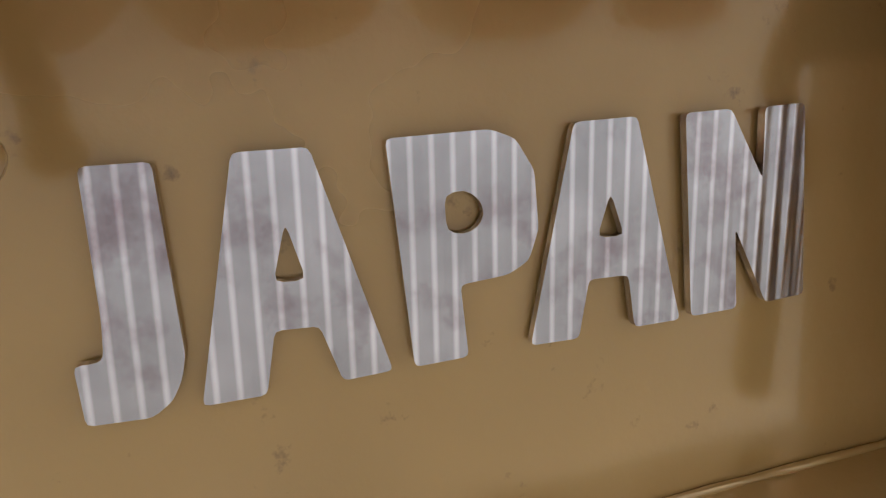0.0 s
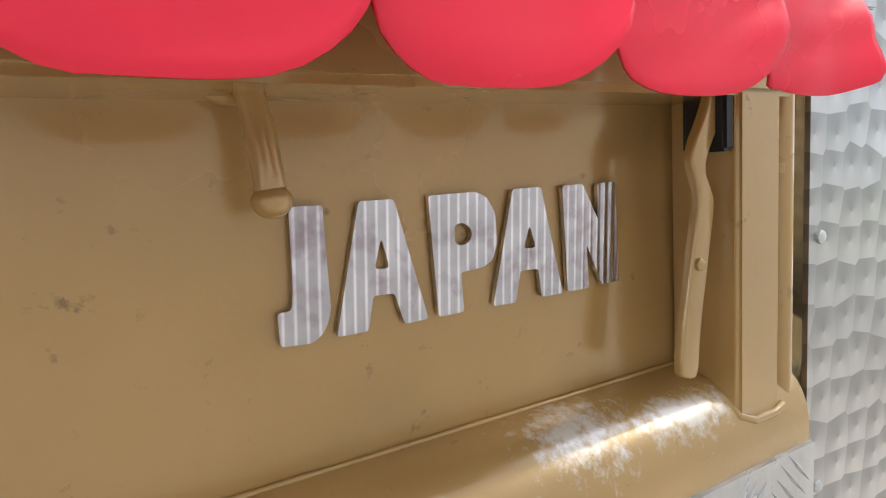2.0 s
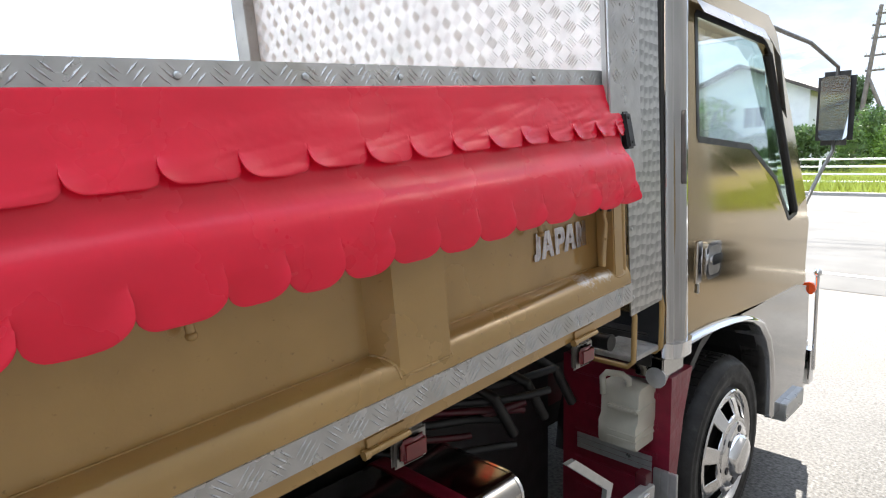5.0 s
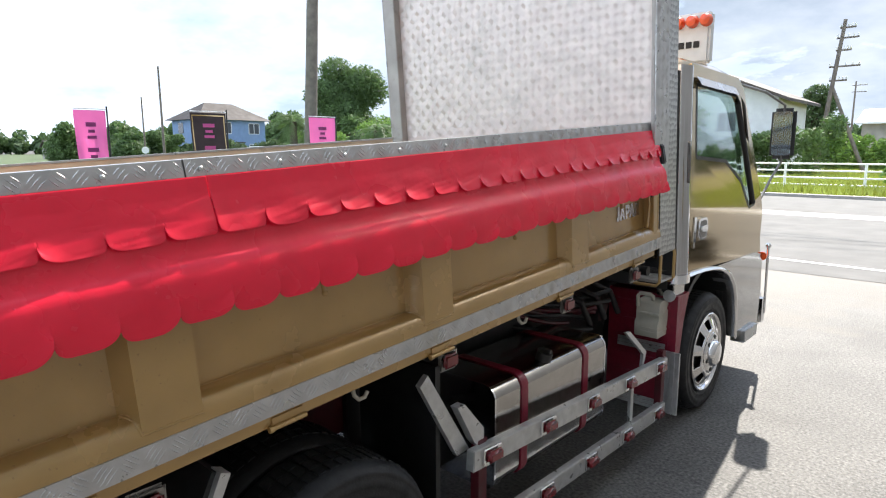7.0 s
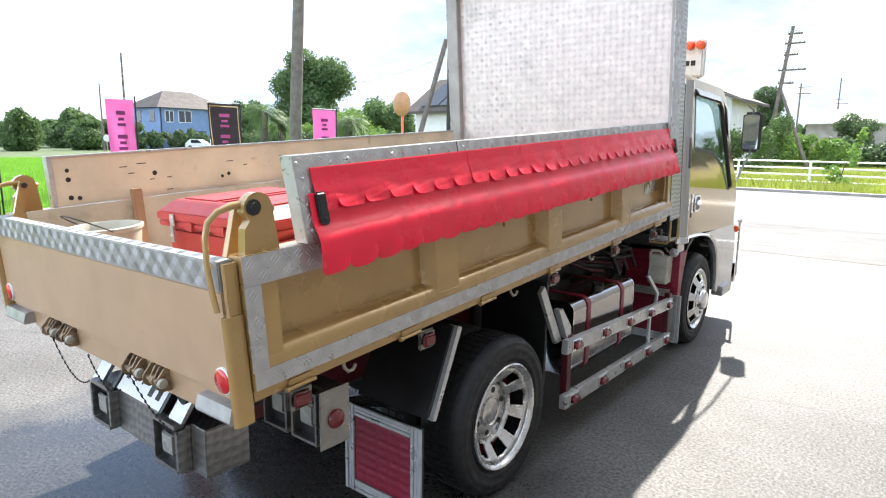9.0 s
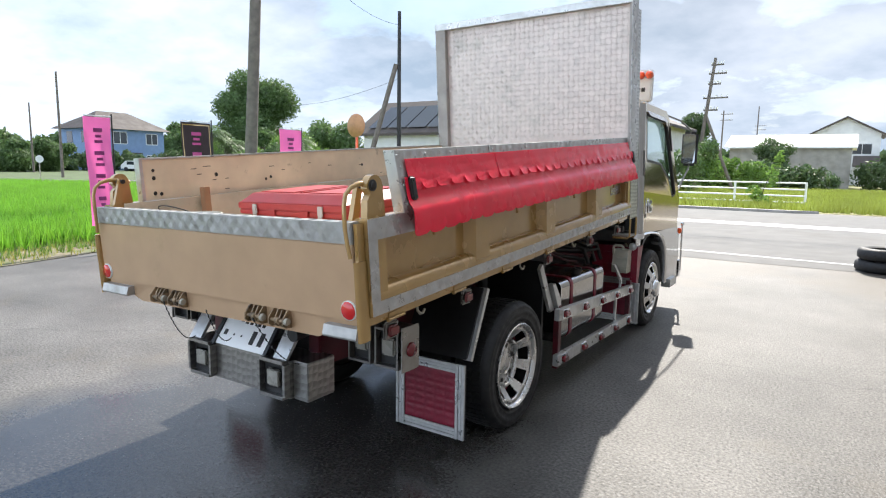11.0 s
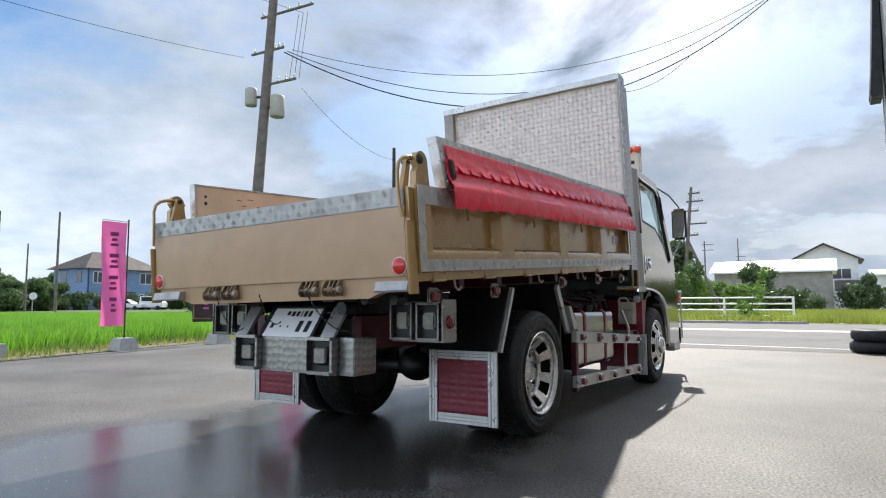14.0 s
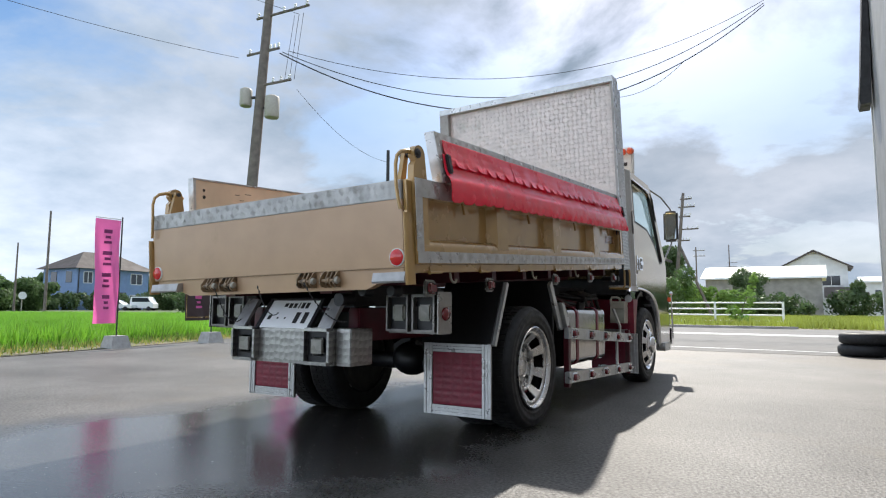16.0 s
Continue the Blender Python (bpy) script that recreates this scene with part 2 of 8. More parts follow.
def spot_steel(name, size, base=0.62, power=0.3):
    """Steel with overlapping round polishing marks, size metres apart."""
    m = mat(name, (base, base * 0.985, base * 0.95), 0.18, 0.98, 20, 0.06, 0.05)
    nt = m.node_tree
    b = nt.nodes["Principled BSDF"]
    geo = nt.nodes.new("ShaderNodeNewGeometry")
    vo = nt.nodes.new("ShaderNodeTexVoronoi")
    vo.feature = "F1"
    vo.voronoi_dimensions = "2D"
    vo.inputs["Scale"].default_value, vo.inputs["Randomness"].default_value = 1 / size, 0.42
    sp = nt.nodes.new("ShaderNodeSeparateXYZ")
    ad = nt.nodes.new("ShaderNodeMath")
    cb = nt.nodes.new("ShaderNodeCombineXYZ")
    nt.links.new(geo.outputs["Position"], sp.inputs[0])
    nt.links.new(sp.outputs[0], ad.inputs[0]), nt.links.new(sp.outputs[1], ad.inputs[1])
    nt.links.new(ad.outputs[0], cb.inputs[0]), nt.links.new(sp.outputs[2], cb.inputs[1])
    nt.links.new(cb.outputs[0], vo.inputs["Vector"])
    off = nt.nodes.new("ShaderNodeVectorMath")
    off.operation = "SUBTRACT"
    nt.links.new(cb.outputs[0], off.inputs[0]), nt.links.new(vo.outputs["Position"], off.inputs[1])
    so = nt.nodes.new("ShaderNodeSeparateXYZ")
    nt.links.new(off.outputs[0], so.inputs[0])
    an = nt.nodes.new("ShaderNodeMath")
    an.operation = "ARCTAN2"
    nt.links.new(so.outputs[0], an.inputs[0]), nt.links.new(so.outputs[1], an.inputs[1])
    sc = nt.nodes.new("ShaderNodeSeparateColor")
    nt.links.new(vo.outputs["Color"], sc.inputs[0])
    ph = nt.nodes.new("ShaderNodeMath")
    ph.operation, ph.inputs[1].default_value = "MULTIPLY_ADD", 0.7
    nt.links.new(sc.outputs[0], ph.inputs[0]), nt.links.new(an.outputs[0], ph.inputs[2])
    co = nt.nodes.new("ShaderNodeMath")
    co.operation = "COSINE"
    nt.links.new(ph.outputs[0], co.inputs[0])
    # the brushed grain turns round each mark, so its roughness changes with the angle
    rr = nt.nodes.new("ShaderNodeMapRange")
    rr.inputs[1].default_value, rr.inputs[3].default_value, rr.inputs[4].default_value = -1.0, 0.28, 0.42
    nt.links.new(co.outputs[0], rr.inputs[0]), nt.links.new(rr.outputs[0], b.inputs["Roughness"])
    # fans of sheen round each mark are put into the base colour as well
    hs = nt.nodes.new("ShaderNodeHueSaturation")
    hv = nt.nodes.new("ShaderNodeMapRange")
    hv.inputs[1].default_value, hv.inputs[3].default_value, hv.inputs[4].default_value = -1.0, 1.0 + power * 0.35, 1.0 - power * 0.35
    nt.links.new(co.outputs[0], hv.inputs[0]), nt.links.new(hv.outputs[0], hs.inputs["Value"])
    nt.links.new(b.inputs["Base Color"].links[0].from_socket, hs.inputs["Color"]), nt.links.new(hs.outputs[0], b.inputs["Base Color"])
    bp = nt.nodes.new("ShaderNodeBump")
    bp.inputs["Strength"].default_value, bp.inputs["Distance"].default_value = 0.06, size * 0.4
    nt.links.new(vo.outputs["Distance"], bp.inputs["Height"])
    nt.links.new(bp.outputs[0], b.inputs["Normal"])
    return m


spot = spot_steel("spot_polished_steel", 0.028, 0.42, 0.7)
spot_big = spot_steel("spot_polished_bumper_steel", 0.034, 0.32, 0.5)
tank_steel = mat("polished_tank_steel", (0.40, 0.38, 0.36), 0.13, 1.0, 30, 0.08, 0.07, 0.06, 18)


def ribbed_letter():
    # dark pink blotches paint in reflections of the red valance and surroundings
    m = mat("ridged_aluminium", (0.66, 0.625, 0.635), 0.20, 0.97, 45, 0.16, 0.07, dirt_or_reflection=(0.34, 0.25, 0.27), blotch_scale=22, blotch_at=0.57)
    nt = m.node_tree
    b = nt.nodes["Principled BSDF"]
    geo = nt.nodes.new("ShaderNodeNewGeometry")
    sep = nt.nodes.new("ShaderNodeSeparateXYZ")
    nt.links.new(geo.outputs["Position"], sep.inputs[0])
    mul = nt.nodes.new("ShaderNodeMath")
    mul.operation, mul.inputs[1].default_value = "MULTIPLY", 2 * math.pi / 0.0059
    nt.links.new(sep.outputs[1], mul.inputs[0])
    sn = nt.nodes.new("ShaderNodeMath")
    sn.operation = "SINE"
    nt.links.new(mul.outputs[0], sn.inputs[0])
    bp = nt.nodes.new("ShaderNodeBump")
    bp.inputs["Strength"].default_value, bp.inputs["Distance"].default_value = 0.8, 0.0001
    # bright glints along the ridge crests are put into the base colour
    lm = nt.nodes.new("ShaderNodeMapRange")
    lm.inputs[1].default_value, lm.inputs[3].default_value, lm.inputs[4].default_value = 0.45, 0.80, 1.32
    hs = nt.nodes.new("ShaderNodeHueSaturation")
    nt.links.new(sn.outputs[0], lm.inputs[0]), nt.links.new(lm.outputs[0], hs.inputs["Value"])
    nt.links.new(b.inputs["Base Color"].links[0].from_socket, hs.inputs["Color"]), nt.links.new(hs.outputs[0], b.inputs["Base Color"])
    nt.links.new(sn.outputs[0], bp.inputs["Height"]), nt.links.new(bp.outputs[0], b.inputs["Normal"])
    return m


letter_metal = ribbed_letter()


def glass_mat(name, tint, rough=0.02):
    m = bpy.data.materials.new(name)
    m.use_nodes = True
    b = m.node_tree.nodes["Principled BSDF"]
    b.inputs["Base Color"].default_value = (*tint, 1)
    b.inputs["Transmission Weight"].default_value = 1.0
    b.inputs["Roughness"].default_value = rough
    b.inputs["IOR"].default_value = 1.45
    return m


glass = glass_mat("window_glass", (0.80, 0.90, 0.88))
mirror_mat = mat("mirror_glass", (0.85, 0.87, 0.88), 0.02, 1.0, 4, 0.01, 0.0)


def asphalt_mat():
    """Damp coarse asphalt: stones of several sizes, sparkling where they are wet, with slow changes of damp."""
    m = mat("damp_asphalt", (0.122, 0.115, 0.106), 0.5, 0.0, 62, 0.55, 0.1, spec=0.26)
    nt = m.node_tree
    b = nt.nodes["Principled BSDF"]

    def node(kind, op=None, **vals):
        n = nt.nodes.new(kind)
        if op:
            n.operation = op
        for k, v in vals.items():
            n.inputs[int(k[1:])].default_value = v
        return n

    geo = node("ShaderNodeNewGeometry")
    pos = geo.outputs["Position"]
    n = node("ShaderNodeTexNoise")
    n.inputs["Scale"].default_value, n.inputs["Detail"].default_value, n.inputs["Roughness"].default_value = 0.6, 8.0, 0.66
    g = node("ShaderNodeTexNoise")
    g.inputs["Scale"].default_value, g.inputs["Detail"].default_value = 70.0, 4.0
    vo = node("ShaderNodeTexVoronoi")
    vo.inputs["Scale"].default_value = 85.0
    for t in (n, g, vo):
        nt.links.new(pos, t.inputs["Vector"])
    # the wash water still stands round the truck in an uneven patch
    d = node("ShaderNodeVectorMath", "SUBTRACT", i1=(-0.35, 0.6, 0.0))
    e = node("ShaderNodeVectorMath", "MULTIPLY", i1=(0.74, 0.42, 0.0))
    ln = node("ShaderNodeVectorMath", "LENGTH")
    nt.links.new(pos, d.inputs[0]), nt.links.new(d.outputs[0], e.inputs[0]), nt.links.new(e.outputs[0], ln.inputs[0])
    edge = node("ShaderNodeMath", "MULTIPLY_ADD", i1=1.6)
    nt.links.new(n.outputs[0], edge.inputs[0]), nt.links.new(ln.outputs["Value"], edge.inputs[2])
    dry = node("ShaderNodeMapRange", i1=1.55, i2=2.0, i3=0.0, i4=1.0)
    nt.links.new(edge.outputs[0], dry.inputs[0])
    lo = node("ShaderNodeMapRange", i1=0.3, i2=0.7, i3=0.10, i4=0.28)
    hi = node("ShaderNodeMapRange", i1=0.3, i2=0.7, i3=0.46, i4=0.72)
    nt.links.new(g.outputs[0], lo.inputs[0]), nt.links.new(g.outputs[0], hi.inputs[0])
    mxr = node("ShaderNodeMix")
    nt.links.new(dry.outputs[0], mxr.inputs[0]), nt.links.new(lo.outputs[0], mxr.inputs[2]), nt.links.new(hi.outputs[0], mxr.inputs[3])
    nt.links.new(mxr.outputs[0], b.inputs["Roughness"])
    film = node("ShaderNodeMapRange", i3=0.60, i4=0.26)
    nt.links.new(dry.outputs[0], film.inputs[0]), nt.links.new(film.outputs[0], b.inputs["Specular IOR Level"])
    hgt = node("ShaderNodeMath", "ADD")
    nt.links.new(vo.outputs["Distance"], hgt.inputs[0]), nt.links.new(g.outputs[0], hgt.inputs[1])
    st = node("ShaderNodeMapRange", i3=0.12, i4=0.60)
    nt.links.new(dry.outputs[0], st.inputs[0])
    bp = node("ShaderNodeBump")
    bp.inputs["Distance"].default_value = 0.0032
    nt.links.new(st.outputs[0], bp.inputs["Strength"])
    nt.links.new(hgt.outputs[0], bp.inputs["Height"]), nt.links.new(bp.outputs[0], b.inputs["Normal"])
    old = b.inputs["Base Color"].links[0].from_socket
    hs = node("ShaderNodeHueSaturation")
    mv = node("ShaderNodeMapRange", i1=0.36, i2=0.66, i3=0.70, i4=1.35)
    wet = node("ShaderNodeMapRange", i3=0.42, i4=1.0)
    both = node("ShaderNodeMath", "MULTIPLY")
    nt.links.new(n.outputs[0], mv.inputs[0]), nt.links.new(dry.outputs[0], wet.inputs[0])
    nt.links.new(mv.outputs[0], both.inputs[0]), nt.links.new(wet.outputs[0], both.inputs[1])
    # long thin cracks wander through the surface
    wob = node("ShaderNodeVectorMath", "MULTIPLY_ADD", i1=(0.9, 0.9, 0.0))
    nt.links.new(n.outputs["Color"], wob.inputs[0]), nt.links.new(pos, wob.inputs[2])
    ck = node("ShaderNodeTexVoronoi")
    ck.feature = "DISTANCE_TO_EDGE"
    ck.inputs["Scale"].default_value = 0.20
    nt.links.new(wob.outputs[0], ck.inputs["Vector"])
    cr = node("ShaderNodeMapRange", i1=0.0, i2=0.003, i3=0.72, i4=1.0)
    nt.links.new(ck.outputs["Distance"], cr.inputs[0])
    val = node("ShaderNodeMath", "MULTIPLY")
    nt.links.new(both.outputs[0], val.inputs[0]), nt.links.new(cr.outputs[0], val.inputs[1]), nt.links.new(val.outputs[0], hs.inputs["Value"])
    nt.links.new(old, hs.inputs["Color"])
    # pale dust has gathered in ragged patches towards the road and along the field
    sx = node("ShaderNodeSeparateXYZ")
    nt.links.new(pos, sx.inputs[0])
    dn = node("ShaderNodeTexNoise")
    dn.inputs["Scale"].default_value, dn.inputs["Detail"].default_value, dn.inputs["Roughness"].default_value = 0.45, 9.0, 0.68
    nt.links.new(pos, dn.inputs["Vector"])
    near = node("ShaderNodeMapRange", i1=5.6, i2=9.4, i3=0.0, i4=0.30)
    nt.links.new(sx.outputs[1], near.inputs[0])
    sm = node("ShaderNodeMath", "ADD")
    nt.links.new(near.outputs[0], sm.inputs[0]), nt.links.new(dn.outputs[0], sm.inputs[1])
    dm = node("ShaderNodeMapRange", i1=0.57, i2=0.68, i3=0.0, i4=0.8)
    nt.links.new(sm.outputs[0], dm.inputs[0])
    dmix = node("ShaderNodeMixRGB")
    dmix.inputs[2].default_value = (0.140, 0.122, 0.100, 1)
    nt.links.new(dm.outputs[0], dmix.inputs[0]), nt.links.new(hs.outputs[0], dmix.inputs[1]), nt.links.new(dmix.outputs[0], b.inputs["Base Color"])
    return m


asphalt = asphalt_mat()
road_mat = mat("pale_worn_concrete", (0.142, 0.136, 0.127), 0.85, 0.0, 3, 0.08, 0.05, 0.1, 60, dirt_or_reflection=(0.125, 0.115, 0.102), blotch_scale=0.4, blotch_at=0.6)
line_paint = mat("road_line_paint", (0.62, 0.62, 0.60), 0.6, 0.0, 20, 0.1, 0.1)
rice_soil = mat("field_soil", (0.06, 0.14, 0.025), 0.9, 0.0, 3, 0.3, 0.05)


def leafy(name, base, vary=0.4, scale=2.5):
    """Leaves let part of the light through."""
    m = mat(name, base, 0.55, 0.0, scale, vary, 0.1)
    nt = m.node_tree
    b = nt.nodes["Principled BSDF"]
    tr, mx = nt.nodes.new("ShaderNodeBsdfTranslucent"), nt.nodes.new("ShaderNodeMixShader")
    mx.inputs[0].default_value = 0.42
    nt.links.new(b.inputs["Base Color"].links[0].from_socket, tr.inputs[0])
    nt.links.new(b.outputs[0], mx.inputs[1]), nt.links.new(tr.outputs[0], mx.inputs[2])
    nt.links.new(mx.outputs[0], nt.nodes["Material Output"].inputs[0])
    return m


leaf_mat = leafy("tree_leaves", (0.10, 0.165, 0.052))
leaf_light = leafy("bush_leaves", (0.16, 0.27, 0.055))
hedge_leaf = leafy("hedge_leaves", (0.082, 0.132, 0.048))
rice_leaf = leafy("rice_leaves", (0.20, 0.42, 0.04), 0.25, 1.5)
dry_grass = leafy("dry_verge_grass", (0.36, 0.34, 0.09), 0.3, 5)
far_weed = leafy("weed_leaves", (0.15, 0.24, 0.045), 0.4, 3)
far_grass = mat("far_green_grass", (0.085, 0.115, 0.04), 0.8, 0.0, 0.8, 0.35, 0.05)
bark = mat("bark", (0.09, 0.07, 0.05), 0.9, 0.0, 8, 0.3, 0.05, 0.4, 30)
pole_concrete = mat("weathered_pole", (0.15, 0.125, 0.105), 0.85, 0.0, 5, 0.25, 0.05, 0.2, 20)
faded_ink = mat("faded_plum_ink", (0.22, 0.03, 0.12), 0.8, 0.0, 12, 0.2)
pink_cloth = leafy("pink_cloth", (0.90, 0.17, 0.45), 0.06, 5)
blue_wall = mat("blue_render_wall", (0.20, 0.29, 0.45), 0.75, 0.0, 2, 0.08, 0.05)
roof_tile = mat("brown_roof_tiles", (0.062, 0.048, 0.040), 0.7, 0.0, 2, 0.15, 0.1)
dark_glass = mat("dark_window_glass", (0.03, 0.035, 0.04), 0.08, 0.0, 4, 0.1, 0.02)
white_wall = mat("white_house_wall", (0.62, 0.62, 0.60), 0.7, 0.0, 2, 0.08, 0.05)
grey_wall = mat("grey_shed_sheet", (0.29, 0.27, 0.24), 0.7, 0.0, 2, 0.2, 0.05)
pale_roof = mat("pale_metal_roof", (0.74, 0.74, 0.74), 0.35, 0.1, 2, 0.05, 0.05)
steel_wall = mat("painted_steel_cladding", (0.29, 0.28, 0.265), 0.5, 0.1, 3, 0.12, 0.1, dirt_or_reflection=(0.25, 0.18, 0.12), blotch_scale=4, blotch_at=0.68)



def ledge_mat(patches):
    """The gold paint with pale foamy residue and reflected sunlight both put into its colour; each patch is (centre,
    reach along the axes).
    """
    m = gold.copy()
    m.name = "gold_paint_residue_and_glint"
    nt = m.node_tree
    b = nt.nodes["Principled BSDF"]
    geo = nt.nodes.new("ShaderNodeNewGeometry")
    near = None
    for centre, reach in patches:
        d = nt.nodes.new("ShaderNodeVectorMath")
        d.operation, d.inputs[1].default_value = "SUBTRACT", centre
        sc = nt.nodes.new("ShaderNodeVectorMath")
        sc.operation, sc.inputs[1].default_value = "DIVIDE", reach
        ln = nt.nodes.new("ShaderNodeVectorMath")
        ln.operation = "LENGTH"
        nt.links.new(geo.outputs["Position"], d.inputs[0]), nt.links.new(d.outputs[0], sc.inputs[0]), nt.links.new(sc.outputs[0], ln.inputs[0])
        out = ln.outputs["Value"]
        if near is not None:
            low = nt.nodes.new("ShaderNodeMath")
            low.operation = "MINIMUM"
            nt.links.new(near, low.inputs[0]), nt.links.new(out, low.inputs[1])
            out = low.outputs[0]
        near = out
    n = nt.nodes.new("ShaderNodeTexNoise")
    n.inputs["Scale"].default_value, n.inputs["Detail"].default_value, n.inputs["Roughness"].default_value = 110.0, 8.0, 0.70
    nt.links.new(geo.outputs["Position"], n.inputs["Vector"])
    n2 = nt.nodes.new("ShaderNodeMath")
    n2.operation, n2.inputs[1].default_value = "MULTIPLY_ADD", -0.34
    nt.links.new(near, n2.inputs[0]), nt.links.new(n.outputs[0], n2.inputs[2])
    rp = nt.nodes.new("ShaderNodeMapRange")
    rp.inputs[1].default_value, rp.inputs[2].default_value, rp.inputs[3].default_value, rp.inputs[4].default_value = 0.16, 0.38, 0.0, 0.72
    nt.links.new(n2.outputs[0], rp.inputs[0])
    mx = nt.nodes.new("ShaderNodeMixRGB")
    mx.inputs[2].default_value = (0.78, 0.75, 0.70, 1)
    nt.links.new(b.inputs["Base Color"].links[0].from_socket, mx.inputs[1])
    nt.links.new(rp.outputs[0], mx.inputs[0]), nt.links.new(mx.outputs[0], b.inputs["Base Color"])
    return m


# ---- mesh helpers ----


def add_box(bm, x0, x1, y0, y1, z0, z1):
    r = bmesh.ops.create_cube(bm, size=1.0)
    for v in r["verts"]:
        v.co = Vector((x0 + (v.co.x + 0.5) * (x1 - x0), y0 + (v.co.y + 0.5) * (y1 - y0), z0 + (v.co.z + 0.5) * (z1 - z0)))
    return r["verts"]


def add_prism(bm, pts, axis, a, b):
    """A polygon extruded along an axis. Points are in the other two axes, in order (x: y,z; y: x,z; z: x,y)."""
    def at(p, d):
        return {"x": (d, p[0], p[1]), "y": (p[0], d, p[1]), "z": (p[0], p[1], d)}[axis]
    lo, hi = [bm.verts.new(at(p, a)) for p in pts], [bm.verts.new(at(p, b)) for p in pts]
    n = len(pts)
    bm.faces.new(lo), bm.faces.new(hi[::-1])
    for i in range(n):
        bm.faces.new((lo[i], hi[i], hi[(i + 1) % n], lo[(i + 1) % n]))
    return lo + hi


def add_tube(bm, pts, r, n=10, caps=True):
    """A round tube along points; r is one radius or one a point."""
    pts = [Vector(p) for p in pts]
    rs = r if isinstance(r, (list, tuple)) else [r] * len(pts)
    rings = []
    for i, p in enumerate(pts):
        d = (pts[min(i + 1, len(pts) - 1)] - pts[max(i - 1, 0)]).normalized()
        u = d.orthogonal().normalized() if i == 0 else (u - d * u.dot(d)).normalized()
        w = d.cross(u)
        rings.append([bm.verts.new(p + rs[i] * (math.cos(2 * math.pi * k / n) * u + math.sin(2 * math.pi * k / n) * w)) for k in range(n)])
    for a, b in zip(rings, rings[1:]):
        for k in range(n):
            bm.faces.new((a[k], a[(k + 1) % n], b[(k + 1) % n], b[k]))
    if caps:
        bm.faces.new(rings[0][::-1]), bm.faces.new(rings[-1])


def add_lathe(bm, prof, n, centre, axis="x", closed=False):
    """Points (radius, along) turned round an axis through centre."""
    c = Vector(centre)
    rings = []
    for r, a in prof:
        ring = []
        for k in range(n):
            t = 2 * math.pi * k / n
            p = {"x": (a, r * math.cos(t), r * math.sin(t)), "y": (r * math.cos(t), a, r * math.sin(t)), "z": (r * math.cos(t), r * math.sin(t), a)}[axis]
            ring.append(bm.verts.new(c + Vector(p)))
        rings.append(ring)
    seq = list(zip(rings, rings[1:])) + ([(rings[-1], rings[0])] if closed else [])
    for a, b in seq:
        for k in range(n):
            bm.faces.new((a[k], a[(k + 1) % n], b[(k + 1) % n], b[k]))
    if not closed:
        for ring in (rings[0], rings[-1]):
            if (ring[0].co - ring[1].co).length > 1e-4:
                bm.faces.new(ring)


def add_ball(bm, c, r, seg=12, rings=8, scale=(1, 1, 1)):
    m = Matrix.Translation(c) @ Matrix.Diagonal((*[r * s for s in scale], 1))
    bmesh.ops.create_uvsphere(bm, u_segments=seg, v_segments=rings, radius=1, matrix=m)


def part(name, bm, material, parent=None, label="", m=None, smooth=False, bevel=0.0, seg=2, kind=""):
    """Links a bmesh as one mesh object under a thing or a part."""
    if bevel:
        edges = [e for e in bm.edges if len(e.link_faces) == 2 and e.calc_face_angle(0) > 0.5]
        bmesh.ops.bevel(bm, geom=edges, offset=bevel, segments=seg, affect="EDGES", clamp_overlap=True)
    bmesh.ops.recalc_face_normals(bm, faces=bm.faces)
    if m is not None:
        bm.transform(m)
    me = bpy.data.meshes.new(name)
    bm.to_mesh(me)
    bm.free()
    me.materials.append(material)
    if smooth:
        me.shade_smooth()
        me.set_sharp_from_angle(angle=radians(50))
    ob = new(name, me)
    ob.parent = parent
    if label or kind:
        tagged(ob, label, kind=kind)
    return ob


def box_part(name, dims, material, parent=None, label="", m=None, bevel=0.002):
    bm = bmesh.new()
    add_box(bm, *dims)
    return part(name, bm, material, parent, label, m, bevel=bevel)


def thing(name, label, category, group="", at=(0, 0, 0)):
    e = new(name)
    e.location = at
    return tagged(e, label, category, group)


def round_rect(x0, x1, z0, z1, r, n=6):
    pts = []
    for cx, cz, a0 in ((x1 - r, z1 - r, 0), (x0 + r, z1 - r, 90), (x0 + r, z0 + r, 180), (x1 - r, z0 + r, 270)):
        pts += [(cx + r * math.cos(radians(a0 + 90 * k / n)), cz + r * math.sin(radians(a0 + 90 * k / n))) for k in range(n + 1)]
    return pts


def lozenge(bm, origin, u, v, n, length, width, height):
    """One raised bar of tread plate: a low pointed ridge along u, rising along n."""
    o, u, v, n = Vector(origin), Vector(u), Vector(v), Vector(n)
    a, b = bm.verts.new(o - u * length / 2), bm.verts.new(o + u * length / 2)
    c, d = bm.verts.new(o - v * width / 2), bm.verts.new(o + v * width / 2)
    t0, t1 = bm.verts.new(o - u * length / 5 + n * height), bm.verts.new(o + u * length / 5 + n * height)
    for f in ((a, c, t0), (c, t1, t0), (c, b, t1), (b, d, t1), (d, t0, t1), (d, a, t0)):
        bm.faces.new(f)


